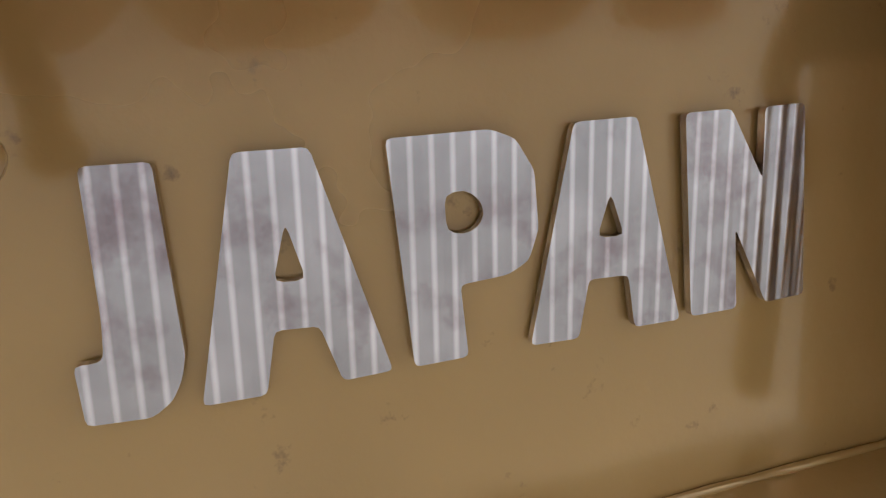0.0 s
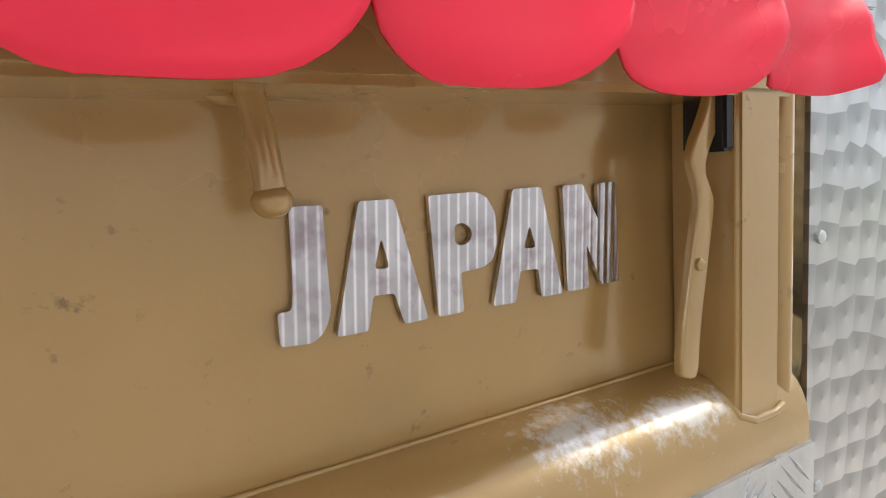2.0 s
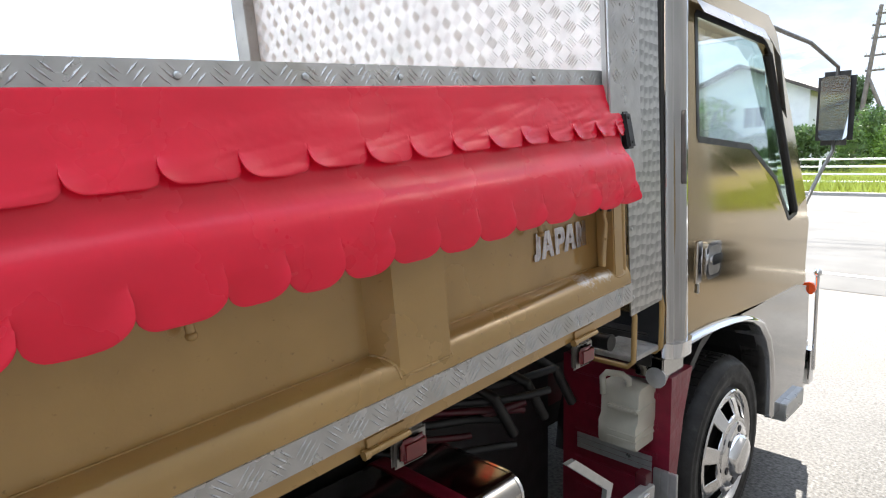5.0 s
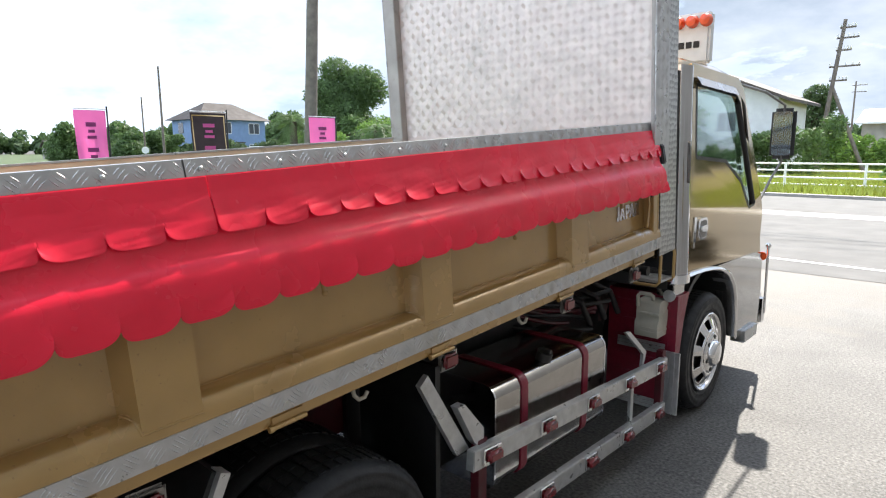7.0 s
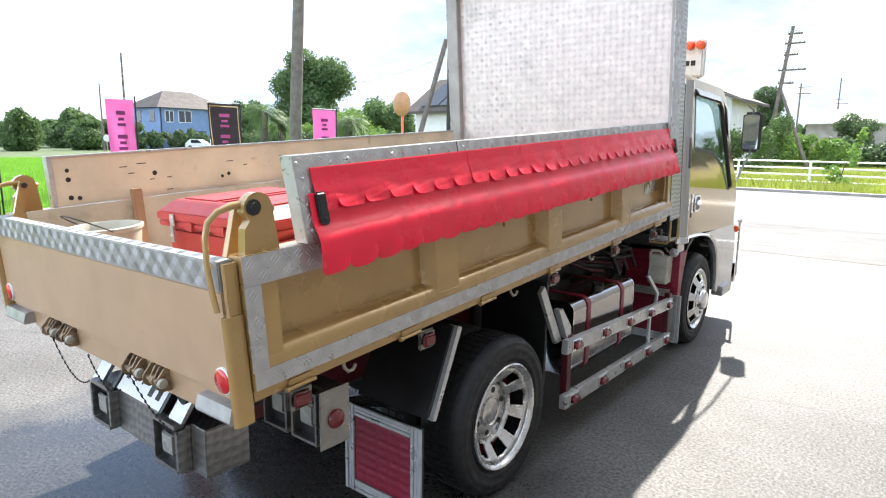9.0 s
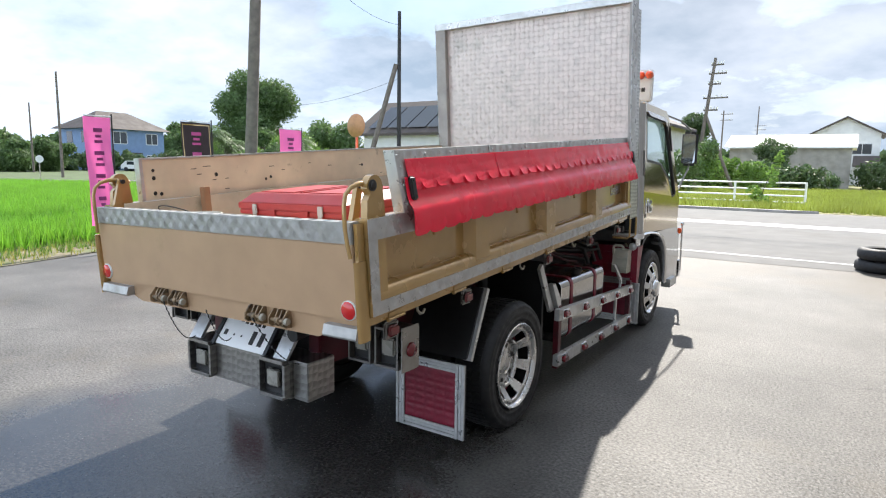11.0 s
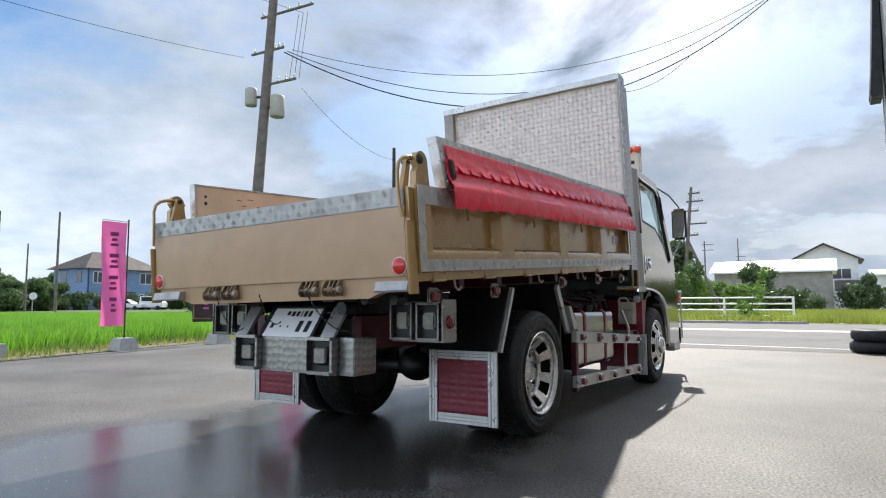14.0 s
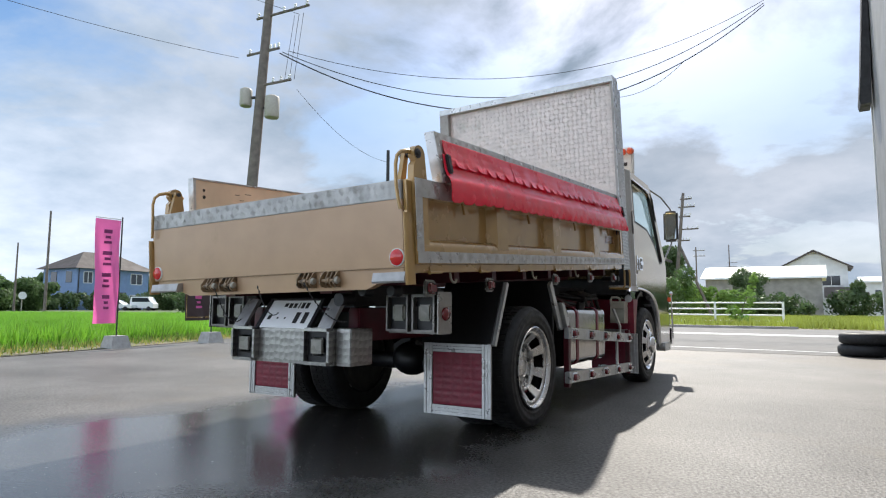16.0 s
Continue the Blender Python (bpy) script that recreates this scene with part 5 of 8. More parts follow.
part("rear_fin", bm, alu, truck, "aluminium fin of the wheel arch", bevel=0.002)
bm = bmesh.new()
add_prism(bm, [(2.925, 0.682), (2.965, 0.680), (3.155, 0.535), (3.128, 0.462), (3.112, 0.470), (3.122, 0.530)], "x", 0.80, 0.815)
part("front_fin", bm, alu, truck, bevel=0.002)
bm = bmesh.new()
add_prism(bm, [(1.718, 0.719), (1.753, 0.720), (1.850, 0.608), (1.850, 0.516), (1.800, 0.575)], "x", 0.800, 0.832)
part("guard_fin", bm, alu, truck, bevel=0.002)
# splash panels in front of and behind the rear wheel
bm = bmesh.new()
add_box(bm, 0.42, 0.79, 1.66, 1.68, 0.35, 0.86)
part("splash_panel", bm, black, truck, "black inner splash panel")
bm = bmesh.new()
add_prism(bm, [(0.772, 0.500), (0.79, 0.50), (0.945, 0.815), (0.925, 0.823)], "x", 0.44, 0.80)
part("rear_splash_guard", bm, black, truck, "black rear splash guard")
bm = bmesh.new()
add_prism(bm, [(0.788, 0.492), (0.808, 0.485), (0.960, 0.812), (0.937, 0.822)], "x", 0.775, 0.818)
part("splash_trim", bm, alu, truck, "aluminium splash guard trim", bevel=0.002)
# mud flaps with quilted centres
for s in (-1, 1):
    x0, x1 = (0.447, 0.845) if s > 0 else (-0.893, -0.495)
    z0, z1 = 0.135, 0.500
    bm = bmesh.new()
    add_box(bm, x0 + 0.004, x1 - 0.004, 0.700, 0.712, z0, z1)
    flap = part("mud_flap", bm, black, truck, "mud flap with maroon quilting and aluminium border")
    for dims in ((x0, x0 + 0.052, z0, z1), (x1 - 0.052, x1, z0, z1), (x0 + 0.0525, x1 - 0.0525, z0, z0 + 0.05), (x0 + 0.0525, x1 - 0.0525, z1 - 0.045, z1)):
        bm = bmesh.new()
        vert = dims[1] - dims[0] < dims[3] - dims[2]
        n = 3
        for k in range(n):
            if vert:
                w = (dims[1] - dims[0]) / n
                add_box(bm, dims[0] + k * w + 0.001, dims[0] + (k + 1) * w - 0.001, 0.690 + 0.002 * (k == 1), 0.700, dims[2], dims[3])
            else:
                w = (dims[3] - dims[2]) / n
                add_box(bm, dims[0], dims[1], 0.690 + 0.002 * (k == 1), 0.700, dims[2] + k * w + 0.001, dims[2] + (k + 1) * w - 0.001)
        part("border", bm, alu, flap, bevel=0.0015)
    cx0, cx1, cz0, cz1 = x0 + 0.053, x1 - 0.053, z0 + 0.051, z1 - 0.046
    bm = bmesh.new()
    N, Mr = 40, 36
    g = []
    for i in range(N + 1):
        col = []
        for j in range(Mr + 1):
            u, v = i / N, j / Mr
            h = 0.0026 * abs(math.sin(u * 5 * math.pi)) ** 0.5 * abs(math.sin(v * 8 * math.pi)) ** 0.5
            col.append(bm.verts.new((cx0 + (cx1 - cx0) * u, 0.6985 - h, cz0 + (cz1 - cz0) * v)))
        g.append(col)
    for a, b in zip(g, g[1:]):
        for j in range(Mr):
            bm.faces.new((a[j], b[j], b[j + 1], a[j + 1]))
    part("quilting", bm, maroon_vinyl, flap, "quilted maroon vinyl", smooth=True)

# rear bumper with plate, lamps
bm = bmesh.new()
add_box(bm, -0.33, 0.34, 0.10, 0.27, 0.415, 0.582)
add_box(bm, 0.3405, 0.430, 0.115, 0.275, 0.415, 0.585)
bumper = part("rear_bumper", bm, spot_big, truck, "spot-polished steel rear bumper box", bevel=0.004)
for xc in (-0.235, 0.257):
    bm = bmesh.new()
    for d in ((-0.085, -0.070, -0.07, 0.07), (0.070, 0.085, -0.07, 0.07), (-0.07, 0.07, -0.085, -0.07), (-0.07, 0.07, 0.07, 0.085)):
        add_box(bm, xc + d[0], xc + d[1], 0.066, 0.099, 0.502 + d[2], 0.502 + d[3])
    hood = part("lamp_hood", bm, spot_big, bumper, "steel lamp hood", bevel=0.001)
    box_part("lamp_back", (xc - 0.07, xc + 0.07, 0.094, 0.0985, 0.432, 0.572), black, hood, bevel=0)
    box_part("lamp", (xc - 0.042, xc + 0.042, 0.074, 0.0935, 0.460, 0.544), dull_lens, hood, "square work lamp", bevel=0.010)
bm = bmesh.new()
vs = add_box(bm, -0.165, 0.165, -0.004, 0.0, 0.0, 0.165)
PL = Matrix.Translation((0.015, 0.098, 0.580)) @ pose(0, 0, 0, -36, 0, 0)
plate = part("number_plate", bm, plate_white, truck, "white number plate with dark bars", m=PL, bevel=0.001)
for x0, x1, z0, z1 in ((-0.066, -0.044, 0.124, 0.146), (-0.034, -0.012, 0.118, 0.146), (-0.002, 0.018, 0.118, 0.146), (0.032, 0.037, 0.116, 0.150), (0.050, 0.070, 0.116, 0.150), (0.080, 0.100, 0.116, 0.150), (-0.140, -0.118, 0.048, 0.074), (-0.075, -0.065, 0.052, 0.062), (-0.025, -0.015, 0.052, 0.062), (0.044, 0.072, 0.028, 0.092), (0.098, 0.126, 0.028, 0.092)):
    bm = bmesh.new()
    add_box(bm, x0, x1, -0.0055, -0.0045, z0, z1)
    part("bar", bm, dark_metal, plate, m=PL)
bm = bmesh.new()
for a in ((-0.185, -0.166, -0.010, 0.175), (0.166, 0.185, -0.010, 0.175), (-0.166, 0.166, 0.166, 0.176)):
    add_box(bm, a[0], a[1], -0.012, 0.004, a[2], a[3])
part("plate_frame", bm, black, plate, m=PL)
for x0 in (-0.295, 0.285):
    bm = bmesh.new()
    add_prism(bm, [(0.085, 0.58), (0.10, 0.58), (0.205, 0.715), (0.185, 0.725)], "x", x0 - 0.038, x0 + 0.042)
    part("plate_wing", bm, alu, bumper, "polished wing beside the number plate", bevel=0.002)
bm = bmesh.new()
add_tube(bm, [(0.400, 0.15, 0.722), (0.400, 0.06, 0.717)], [0.026, 0.030], 18)
part("plate_lamp", bm, black, bumper, "round black number plate lamp", smooth=True)
for xc in (0.50, 0.66):
    bm = bmesh.new()
    add_tube(bm, [(xc, 0.10, 0.755), (xc, 0.16, 0.755)], [0.022, 0.026], 12)
    part("rubber_stop", bm, black, truck, "black rubber stop", smooth=True)
# tail lamp boxes
shield_steel = mat("scratched_steel", (0.29, 0.278, 0.262), 0.33, 0.85, 20, 0.14, 0.14, 0.05, 50, dirt_or_reflection=(0.24, 0.22, 0.20), blotch_scale=10, blotch_at=0.64)
for s in (-1, 1):
    xa, xb = (0.48, 0.785) if s > 0 else (-0.785, -0.48)
    lb = box_part("tail_lamp_box", (xa, xb, 0.330, 0.405, 0.562, 0.748), dark_steel, truck, "dark brushed steel tail lamp box", bevel=0.003)
    for k in range(2):
        c0 = xa + 0.012 + k * 0.147
        bm = bmesh.new()
        for d in ((0, 0.010, 0.572, 0.742), (0.115, 0.125, 0.572, 0.742), (0.010, 0.115, 0.572, 0.582), (0.010, 0.115, 0.732, 0.742)):
            add_box(bm, c0 + d[0], c0 + d[1], 0.292, 0.329, d[2], d[3])
        hood = part("lamp_hood", bm, dark_steel, lb, "open steel lamp hood", bevel=0.001)
        box_part("lamp_back", (c0 + 0.01, c0 + 0.115, 0.3245, 0.3285, 0.582, 0.732), black, hood, bevel=0)
        box_part("lamp", (c0 + 0.028, c0 + 0.097, 0.302, 0.324, 0.622, 0.697), dull_lens, hood, "square tail lamp", bevel=0.008)
    bm = bmesh.new()
    add_lathe(bm, [(0.031, 0.0), (0.031, 0.008), (0.024, 0.016), (0.0, 0.020)], 20, (xb if s > 0 else xa - 0.02, 0.350, 0.655))
    part("side_reflector", bm, dark_red_lens, lb, "round red side lamp", smooth=True)
    box_part("side_shield", (xb - 0.004 if s > 0 else xa - 0.004, xb + 0.002 if s > 0 else xa + 0.004, 0.290, 0.408, 0.566, 0.756), shield_steel, lb, "plain steel side plate", bevel=0.001)
for y, zc in ((0.215, 0.790), (0.785, 0.823), (1.72, 0.89), (2.43, 0.933), (3.03, 0.958)):
    bm = bmesh.new()
    zc -= 0.02
    add_box(bm, 0.780, 0.795, y - 0.044, y + 0.044, zc - 0.036, zc + 0.036)
    br = part("marker_bracket", bm, shield_steel, truck, bevel=0.012)
    bm = bmesh.new()
    add_box(bm, 0.790, 0.810, y - 0.035, y + 0.035, zc - 0.026, zc + 0.024)
    part("marker_lamp", bm, dark_red_lens, br, "dark red side marker lamp", bevel=0.012, seg=3, smooth=True)
for y in (0.16, 0.62, 1.08, 1.62, 2.32, 2.95):
    bm = bmesh.new()
    add_box(bm, 0.8325, 0.8365, y - 0.050, y + 0.036, -0.036, -0.012)
    catch = bed_part("side_catch", bm, gold, truck, "gold barrel hinge under the bed side", bevel=0.001)
    bm = bmesh.new()
    add_tube(bm, [(0.840, y - 0.062, -0.036), (0.840, y - 0.052, -0.036), (0.840, y - 0.0515, -0.036), (0.840, y + 0.040, -0.036)], [0.0085, 0.0085, 0.0065, 0.0065], 12)
    bed_part("barrel", bm, gold, catch, smooth=True)
for y in (0.345, 1.30, 2.06):
    bm = bmesh.new()
    add_tube(bm, [(0.795, y, -0.038), (0.798, y, -0.068), (0.802, y + 0.012, -0.083), (0.802, y + 0.032, -0.084), (0.802, y + 0.044, -0.070)], 0.0058, 10)
    bed_part("rope_hook", bm, grey_paint, truck, "worn steel rope hook", smooth=True)
bm = bmesh.new()
add_tube(bm, [(0.66, 3.16, 0.937), (0.80, 3.16, 0.937)], [0.020, 0.023], 16)
part("rubber_buffer", bm, black, truck, "round black rubber buffer", smooth=True)
# ---- cab ----
# chrome copy, darkened: the dim surroundings it mirrors are put into its colour
dark_chrome = mat("chrome_with_dark_reflection", (0.50, 0.49, 0.48), 0.08, 1.0, 5, 0.06, 0.04)
CX = 0.845


# body shell as a lofted box: cross-sections along y, each a rounded outline
def section(y, half, z0, z1, rnd, top_in):
    pts = []
    for k in range(7):
        a = math.pi / 2 * k / 6
        pts.append((half - top_in - rnd + rnd * math.cos(a), z1 - rnd + rnd * math.sin(a)))
    right = [(half, z0), (half, 1.22), (half - top_in * 0.25, 1.45), *pts]
    full = right + [(-x, z) for x, z in reversed(right)]
    return [(x, y, z) for x, z in full]


bm = bmesh.new()
secs = [section(3.44, CX - 0.005, 0.95, 1.965, 0.11, 0.035), section(3.50, CX, 0.95, 1.985, 0.10, 0.035), section(4.0, CX, 0.95, 1.99, 0.10, 0.04), section(4.22, CX, 0.95, 1.975, 0.10, 0.045), section(4.36, CX - 0.01, 0.95, 1.905, 0.10, 0.05)]
rings = [[bm.verts.new(p) for p in s] for s in secs]
n = len(rings[0])
for a, b in zip(rings, rings[1:]):
    for k in range(3, n - 4):
        bm.faces.new((a[k], a[k + 1], b[k + 1], b[k]))
bm.faces.new(rings[0])
cab = part("cab_roof", bm, cab_gold, truck, "gold cab roof", smooth=True)
mod = cab.modifiers.new("thickness", "SOLIDIFY")
mod.thickness = 0.02
# door: outer sheet with a window opening, built from strips round the opening


def door_x(z):
    return CX - 0.015 if z < 1.22 else CX - 0.015 - 0.035 * (z - 1.22) / 0.7


def door_sheet(s):
    """The door's outer sheet round its window: a flat lower panel and a slightly leaning frame."""
    bm = bmesh.new()
    v = {p: bm.verts.new((s * door_x(p[1]), *p)) for p in set(OUT8 + INN8 + [(3.528, 1.22), (4.7676, 1.22)])}
    lo_r, lo_f = (3.528, 1.22), (4.7676, 1.22)
    o, i = OUT8, INN8
    for f in ((o[0], o[1], o[2], o[3], o[4], i[3], lo_r), (lo_r, i[3], i[2], i[1], i[0]), (o[4], lo_f, i[4], i[3]),
              (lo_f, o[5], i[5], i[4]), (o[5], o[6], i[6], i[5]), (o[6], o[7], i[7], i[6]), (o[7], lo_r, i[0], i[7])):
        bm.faces.new([v[p] for p in f])
    ob = part("cab_door", bm, cab_gold, truck, "polished gold cab door with side window")
    mod = ob.modifiers.new("thickness", "SOLIDIFY")
    mod.thickness, mod.offset = 0.03, 0.0
    return ob


OUT8 = [(3.528, 0.880), (4.17, 0.848), (4.82, 0.82), (4.84, 1.10), (4.78, 1.20), (4.36, 1.875), (4.26, 1.930), (3.532, 1.945)]
INN8 = [(3.605, 1.478), (4.06, 1.450), (4.346, 1.323), (4.53, 1.150), (4.64, 1.168), (4.29, 1.785), (4.22, 1.828), (3.600, 1.848)]
for s in (-1, 1):
    door = door_sheet(s)
    bm = bmesh.new()
    bm.faces.new([bm.verts.new((s * (door_x(z) - 0.012), y, z)) for y, z in INN8])
    pane = part("window_pane", bm, glass, door, "clear side window glass")
    pane.visible_shadow = False
    pm = pane.modifiers.new("thickness", "SOLIDIFY")
    pm.thickness = 0.004
    bm = bmesh.new()
    loop = INN8 + INN8[:1]
    for (ay, az), (by, bz) in zip(loop, loop[1:]):
        d = Vector((0, by - ay, bz - az)).normalized()
        nrm = Vector((0, -d.z, d.y)) * 0.010
        bm.faces.new([bm.verts.new((s * (door_x(z) + 0.0165), y + nrm.y * w, z + nrm.z * w)) for (y, z), w in (((ay, az), -1), ((by, bz), -1), ((by, bz), 1), ((ay, az), 1))])
    part("window_seal", bm, black, door)
    bm = bmesh.new()
    add_prism(bm, [(3.58, 0.92), (4.68, 0.90), (4.64, 1.12), (4.54, 1.13), (4.34, 1.30), (4.06, 1.43), (3.62, 1.455)], "x", s * (CX - 0.065), s * (CX - 0.045))
    part("door_trim", bm, black, door, "dark inner door trim")
    # window divider bar at the front, black
    bm = bmesh.new()
    add_tube(bm, [(s * (door_x(1.16) + 0.010), 4.615, 1.175), (s * (door_x(1.5) + 0.010), 4.435, 1.49), (s * (door_x(1.8) + 0.010), 4.265, 1.790)], 0.017, 10)
    part("window_pillar", bm, black, door)
    # rain visor
    bm = bmesh.new()
    for (ya, za), (yb, zb) in (((3.575, 1.885), (4.18, 1.870)), ((4.18, 1.870), (4.285, 1.825)), ((4.285, 1.825), (4.42, 1.60))):
        bm.faces.new([bm.verts.new(p) for p in ((s * 0.822, ya, za), (s * 0.822, yb, zb), (s * 0.850, yb - 0.01, zb - 0.045), (s * 0.850, ya, za - 0.045))])
    part("rain_visor", bm, visor_grey, door, "grey rain visor")
    # handle
    def out(d):
        return s * (CX + d)

    bm = bmesh.new()
    add_prism(bm, round_rect(3.640, 3.765, 1.035, 1.155, 0.028, 5), "x", out(0.0), out(0.014))
    hp = part("handle_plate", bm, chrome, door, "chrome door handle", bevel=0.005, seg=3, smooth=True)
    # no hollow here: the recess's shade is a flat dark plate
    bm = bmesh.new()
    add_prism(bm, round_rect(3.656, 3.750, 1.048, 1.142, 0.022, 5), "x", out(0.0142), out(0.0152))
    part("handle_recess_shade", bm, dark_steel, hp, "flat dark plate painting in the handle recess's shade")
    bm = bmesh.new()
    add_prism(bm, round_rect(3.660, 3.746, 1.082, 1.116, 0.014, 4), "x", out(0.0155), out(0.024))
    part("handle_grip", bm, chrome, hp, bevel=0.004, seg=3, smooth=True)
    bm = bmesh.new()
    add_lathe(bm, [(0.008, 0.0), (0.008, s * 0.003), (0.0, s * 0.004)], 14, (out(0.0), 3.612, 1.005))
    part("key_lock", bm, chrome, door, "round chrome key lock", smooth=True)
    box_part("lock_plate", (out(0.003) - 0.003, out(0.003) + 0.003, 3.590, 3.628, 1.03, 1.165), chrome, door, bevel=0.003)
    bm = bmesh.new()
    add_tube(bm, [(s * CX, 3.60, 1.04), (s * (CX + 0.004), 3.605, 1.025), (s * (CX + 0.004), 3.605, 1.0)], 0.004, 8)
    part("key_tag", bm, alu, door)
    # rear pillar chrome and lower sill
    bm = bmesh.new()
    add_prism(bm, [(3.414, CX - 0.06), (3.414, CX - 0.012), (3.418, CX + 0.002), (3.426, CX + 0.008), (3.436, CX + 0.008), (3.441, CX + 0.002), (3.446, CX + 0.004), (3.456, CX + 0.013), (3.470, CX + 0.019), (3.486, CX + 0.022), (3.504, CX + 0.020), (3.518, CX + 0.013), (3.530, CX + 0.002), (3.536, CX - 0.03)], "z", 0.865, 1.93)
    for v in bm.verts:
        v.co = Vector((s * (v.co.y - (0.035 * (v.co.z - 1.22) / 0.7 if v.co.z > 1.22 else 0)), v.co.x, v.co.z))
    pillar = part("chrome_pillar", bm, dark_chrome, truck, "chrome trim of the cab's rear corner", smooth=True)
    bm = bmesh.new()
    add_prism(bm, [(3.467, 1.36), (3.470, 1.35), (3.473, 1.36), (3.473, 1.55), (3.470, 1.56), (3.467, 1.55)], "x", s * (CX - 0.01), s * (CX + 0.0205))
    for v in bm.verts:
        v.co.x -= s * max(0, v.co.z - 1.22) * 0.05
    part("vent_slot", bm, dark_steel, pillar, "dark vent slot")
    bm = bmesh.new()
    add_prism(bm, [(3.405, CX - 0.06), (3.407, CX - 0.02), (3.414, CX + 0.008), (3.430, CX + 0.022), (3.46, CX + 0.030), (3.505, CX + 0.030), (3.540, CX + 0.018), (3.55, CX - 0.03)], "z", 0.835, 0.880)
    for v in bm.verts:
        v.co = Vector((s * v.co.y, v.co.x, v.co.z))
    part("pillar_foot", bm, chrome, pillar, bevel=0.008, seg=3, smooth=True)
    box_part("sill_box", (s * 0.79 - 0.045, s * 0.79 + 0.045, 3.405, 3.55, 0.765, 0.834), dark_chrome, truck, bevel=0.004)
    box_part("cab_back_side", (s * 0.76 - 0.03, s * 0.76 + 0.03, 3.42, 3.50, 0.90, 1.88), black, truck)
    # added black strip: paints in the dark gap between side plate and pillar
    bm = bmesh.new()
    add_prism(bm, [(3.388, CX - 0.05), (3.388, CX - 0.018), (3.394, CX - 0.010), (3.413, CX - 0.010), (3.413, CX - 0.05)], "z", 0.885, 1.90)
    for v in bm.verts:
        v.co = Vector((s * (v.co.y - (0.035 * (v.co.z - 1.22) / 0.7 if v.co.z > 1.22 else 0)), v.co.x, v.co.z))
    part("rear_gap_strip", bm, black, truck, "black strip standing in for the shaded gap behind the cab")
    # wheel arch and lower cab in chrome
    bm = bmesh.new()
    B = [(4.405, 0.33), (4.40, 0.48), (4.375, 0.60), (4.32, 0.70), (4.22, 0.785), (4.10, 0.825), (4.0, 0.848), (3.88, 0.862), (3.75, 0.872), (3.60, 0.876), (3.475, 0.876)]
    A = [(4.365, 0.33), (4.355, 0.47), (4.325, 0.585), (4.27, 0.672), (4.185, 0.742), (4.085, 0.782), (3.99, 0.804), (3.87, 0.820), (3.75, 0.829), (3.61, 0.832), (3.475, 0.832)]
    A = [(a[0] + 0.36 * (b[0] - a[0]), a[1] + 0.36 * (b[1] - a[1])) for a, b in zip(A, B)]
    va = [bm.verts.new((s * (CX + 0.008), y, z)) for y, z in A]
    vb = [bm.verts.new((s * (CX + 0.008), y, z)) for y, z in B]
    vc = [bm.verts.new((s * (CX - 0.10), y, z)) for y, z in A]
    vd = [bm.verts.new((s * (CX - 0.02), y, z)) for y, z in B]
    mid = []
    for f in (0.12, 0.3, 0.5, 0.7, 0.88):
        mid.append([bm.verts.new((s * (CX + 0.010 + 0.016 * math.sin(math.pi * f)), a[0] + f * (b[0] - a[0]), a[1] + f * (b[1] - a[1]))) for a, b in zip(A, B)])
    bands = [vc, va] + mid + [vb, vd]
    for u, w in zip(bands, bands[1:]):
        for k in range(len(A) - 1):
            bm.faces.new((u[k], u[k + 1], w[k + 1], w[k]))
    part("wheel_arch_trim", bm, chrome, truck, "chrome wheel arch trim", smooth=True)
    bm = bmesh.new()
    C = [(y, z) for y, z in B if y > 3.95]
    poly = sorted(C, key=lambda p: p[0])
    pts = [(s * (CX + 0.004), y, z) for y, z in [(4.72, 0.835), (4.90, 0.80), (4.93, 0.55), (4.90, 0.29), (4.44, 0.30)] + [(y, z) for y, z in reversed(poly)]]
    bm.faces.new([bm.verts.new(p) for p in pts])
    fp = part("front_quarter_panel", bm, dark_chrome, truck, "polished grey lower cab panel")
    fm = fp.modifiers.new("thickness", "SOLIDIFY")
    fm.thickness = 0.01
    box_part("cab_step", (s * 0.83 - 0.045, s * 0.83 + 0.045, 4.55, 4.82, 0.25, 0.33), alu, truck, "aluminium cab step", bevel=0.004)
    # inner arch and maroon splash guard behind the front wheel
    bm = bmesh.new()
    arc = [(3.955 + 0.44 * math.cos(a), 0.38 + 0.455 * math.sin(a)) for a in [math.radians(d) for d in range(0, 181, 15)]]
    arc2 = [(3.955 + 0.47 * math.cos(a), 0.38 + 0.485 * math.sin(a)) for a in [math.radians(d) for d in range(180, -1, -15)]]
    add_prism(bm, arc + arc2, "x", s * 0.40, s * (CX - 0.03))
    part("inner_arch", bm, black, truck)
    bm = bmesh.new()
    add_prism(bm, [(3.445, 0.764), (3.595, 0.764), (3.54, 0.62), (3.50, 0.42), (3.50, 0.13), (3.445, 0.13)], "x", s * 0.46, s * 0.845)
    guard = part("front_splash_guard", bm, maroon_vinyl, truck, "ribbed maroon splash guard", bevel=0.006)
    for zc in (0.30, 0.40, 0.50, 0.60, 0.70):
        box_part("rib", (s * 0.66 - 0.15, s * 0.66 + 0.15, 3.435, 3.4445, zc - 0.012, zc + 0.012), maroon_vinyl, guard, bevel=0.004)
    bm = bmesh.new()
    for k in range(3):
        add_box(bm, s * 0.838 - 0.038 + 0.026 * k, s * 0.838 - 0.014 + 0.026 * k, 3.43, 3.443, 0.12, 0.465)
    part("splash_border", bm, alu, truck, bevel=0.002)
    for z0 in (0.125, 0.445):
        bm = bmesh.new()
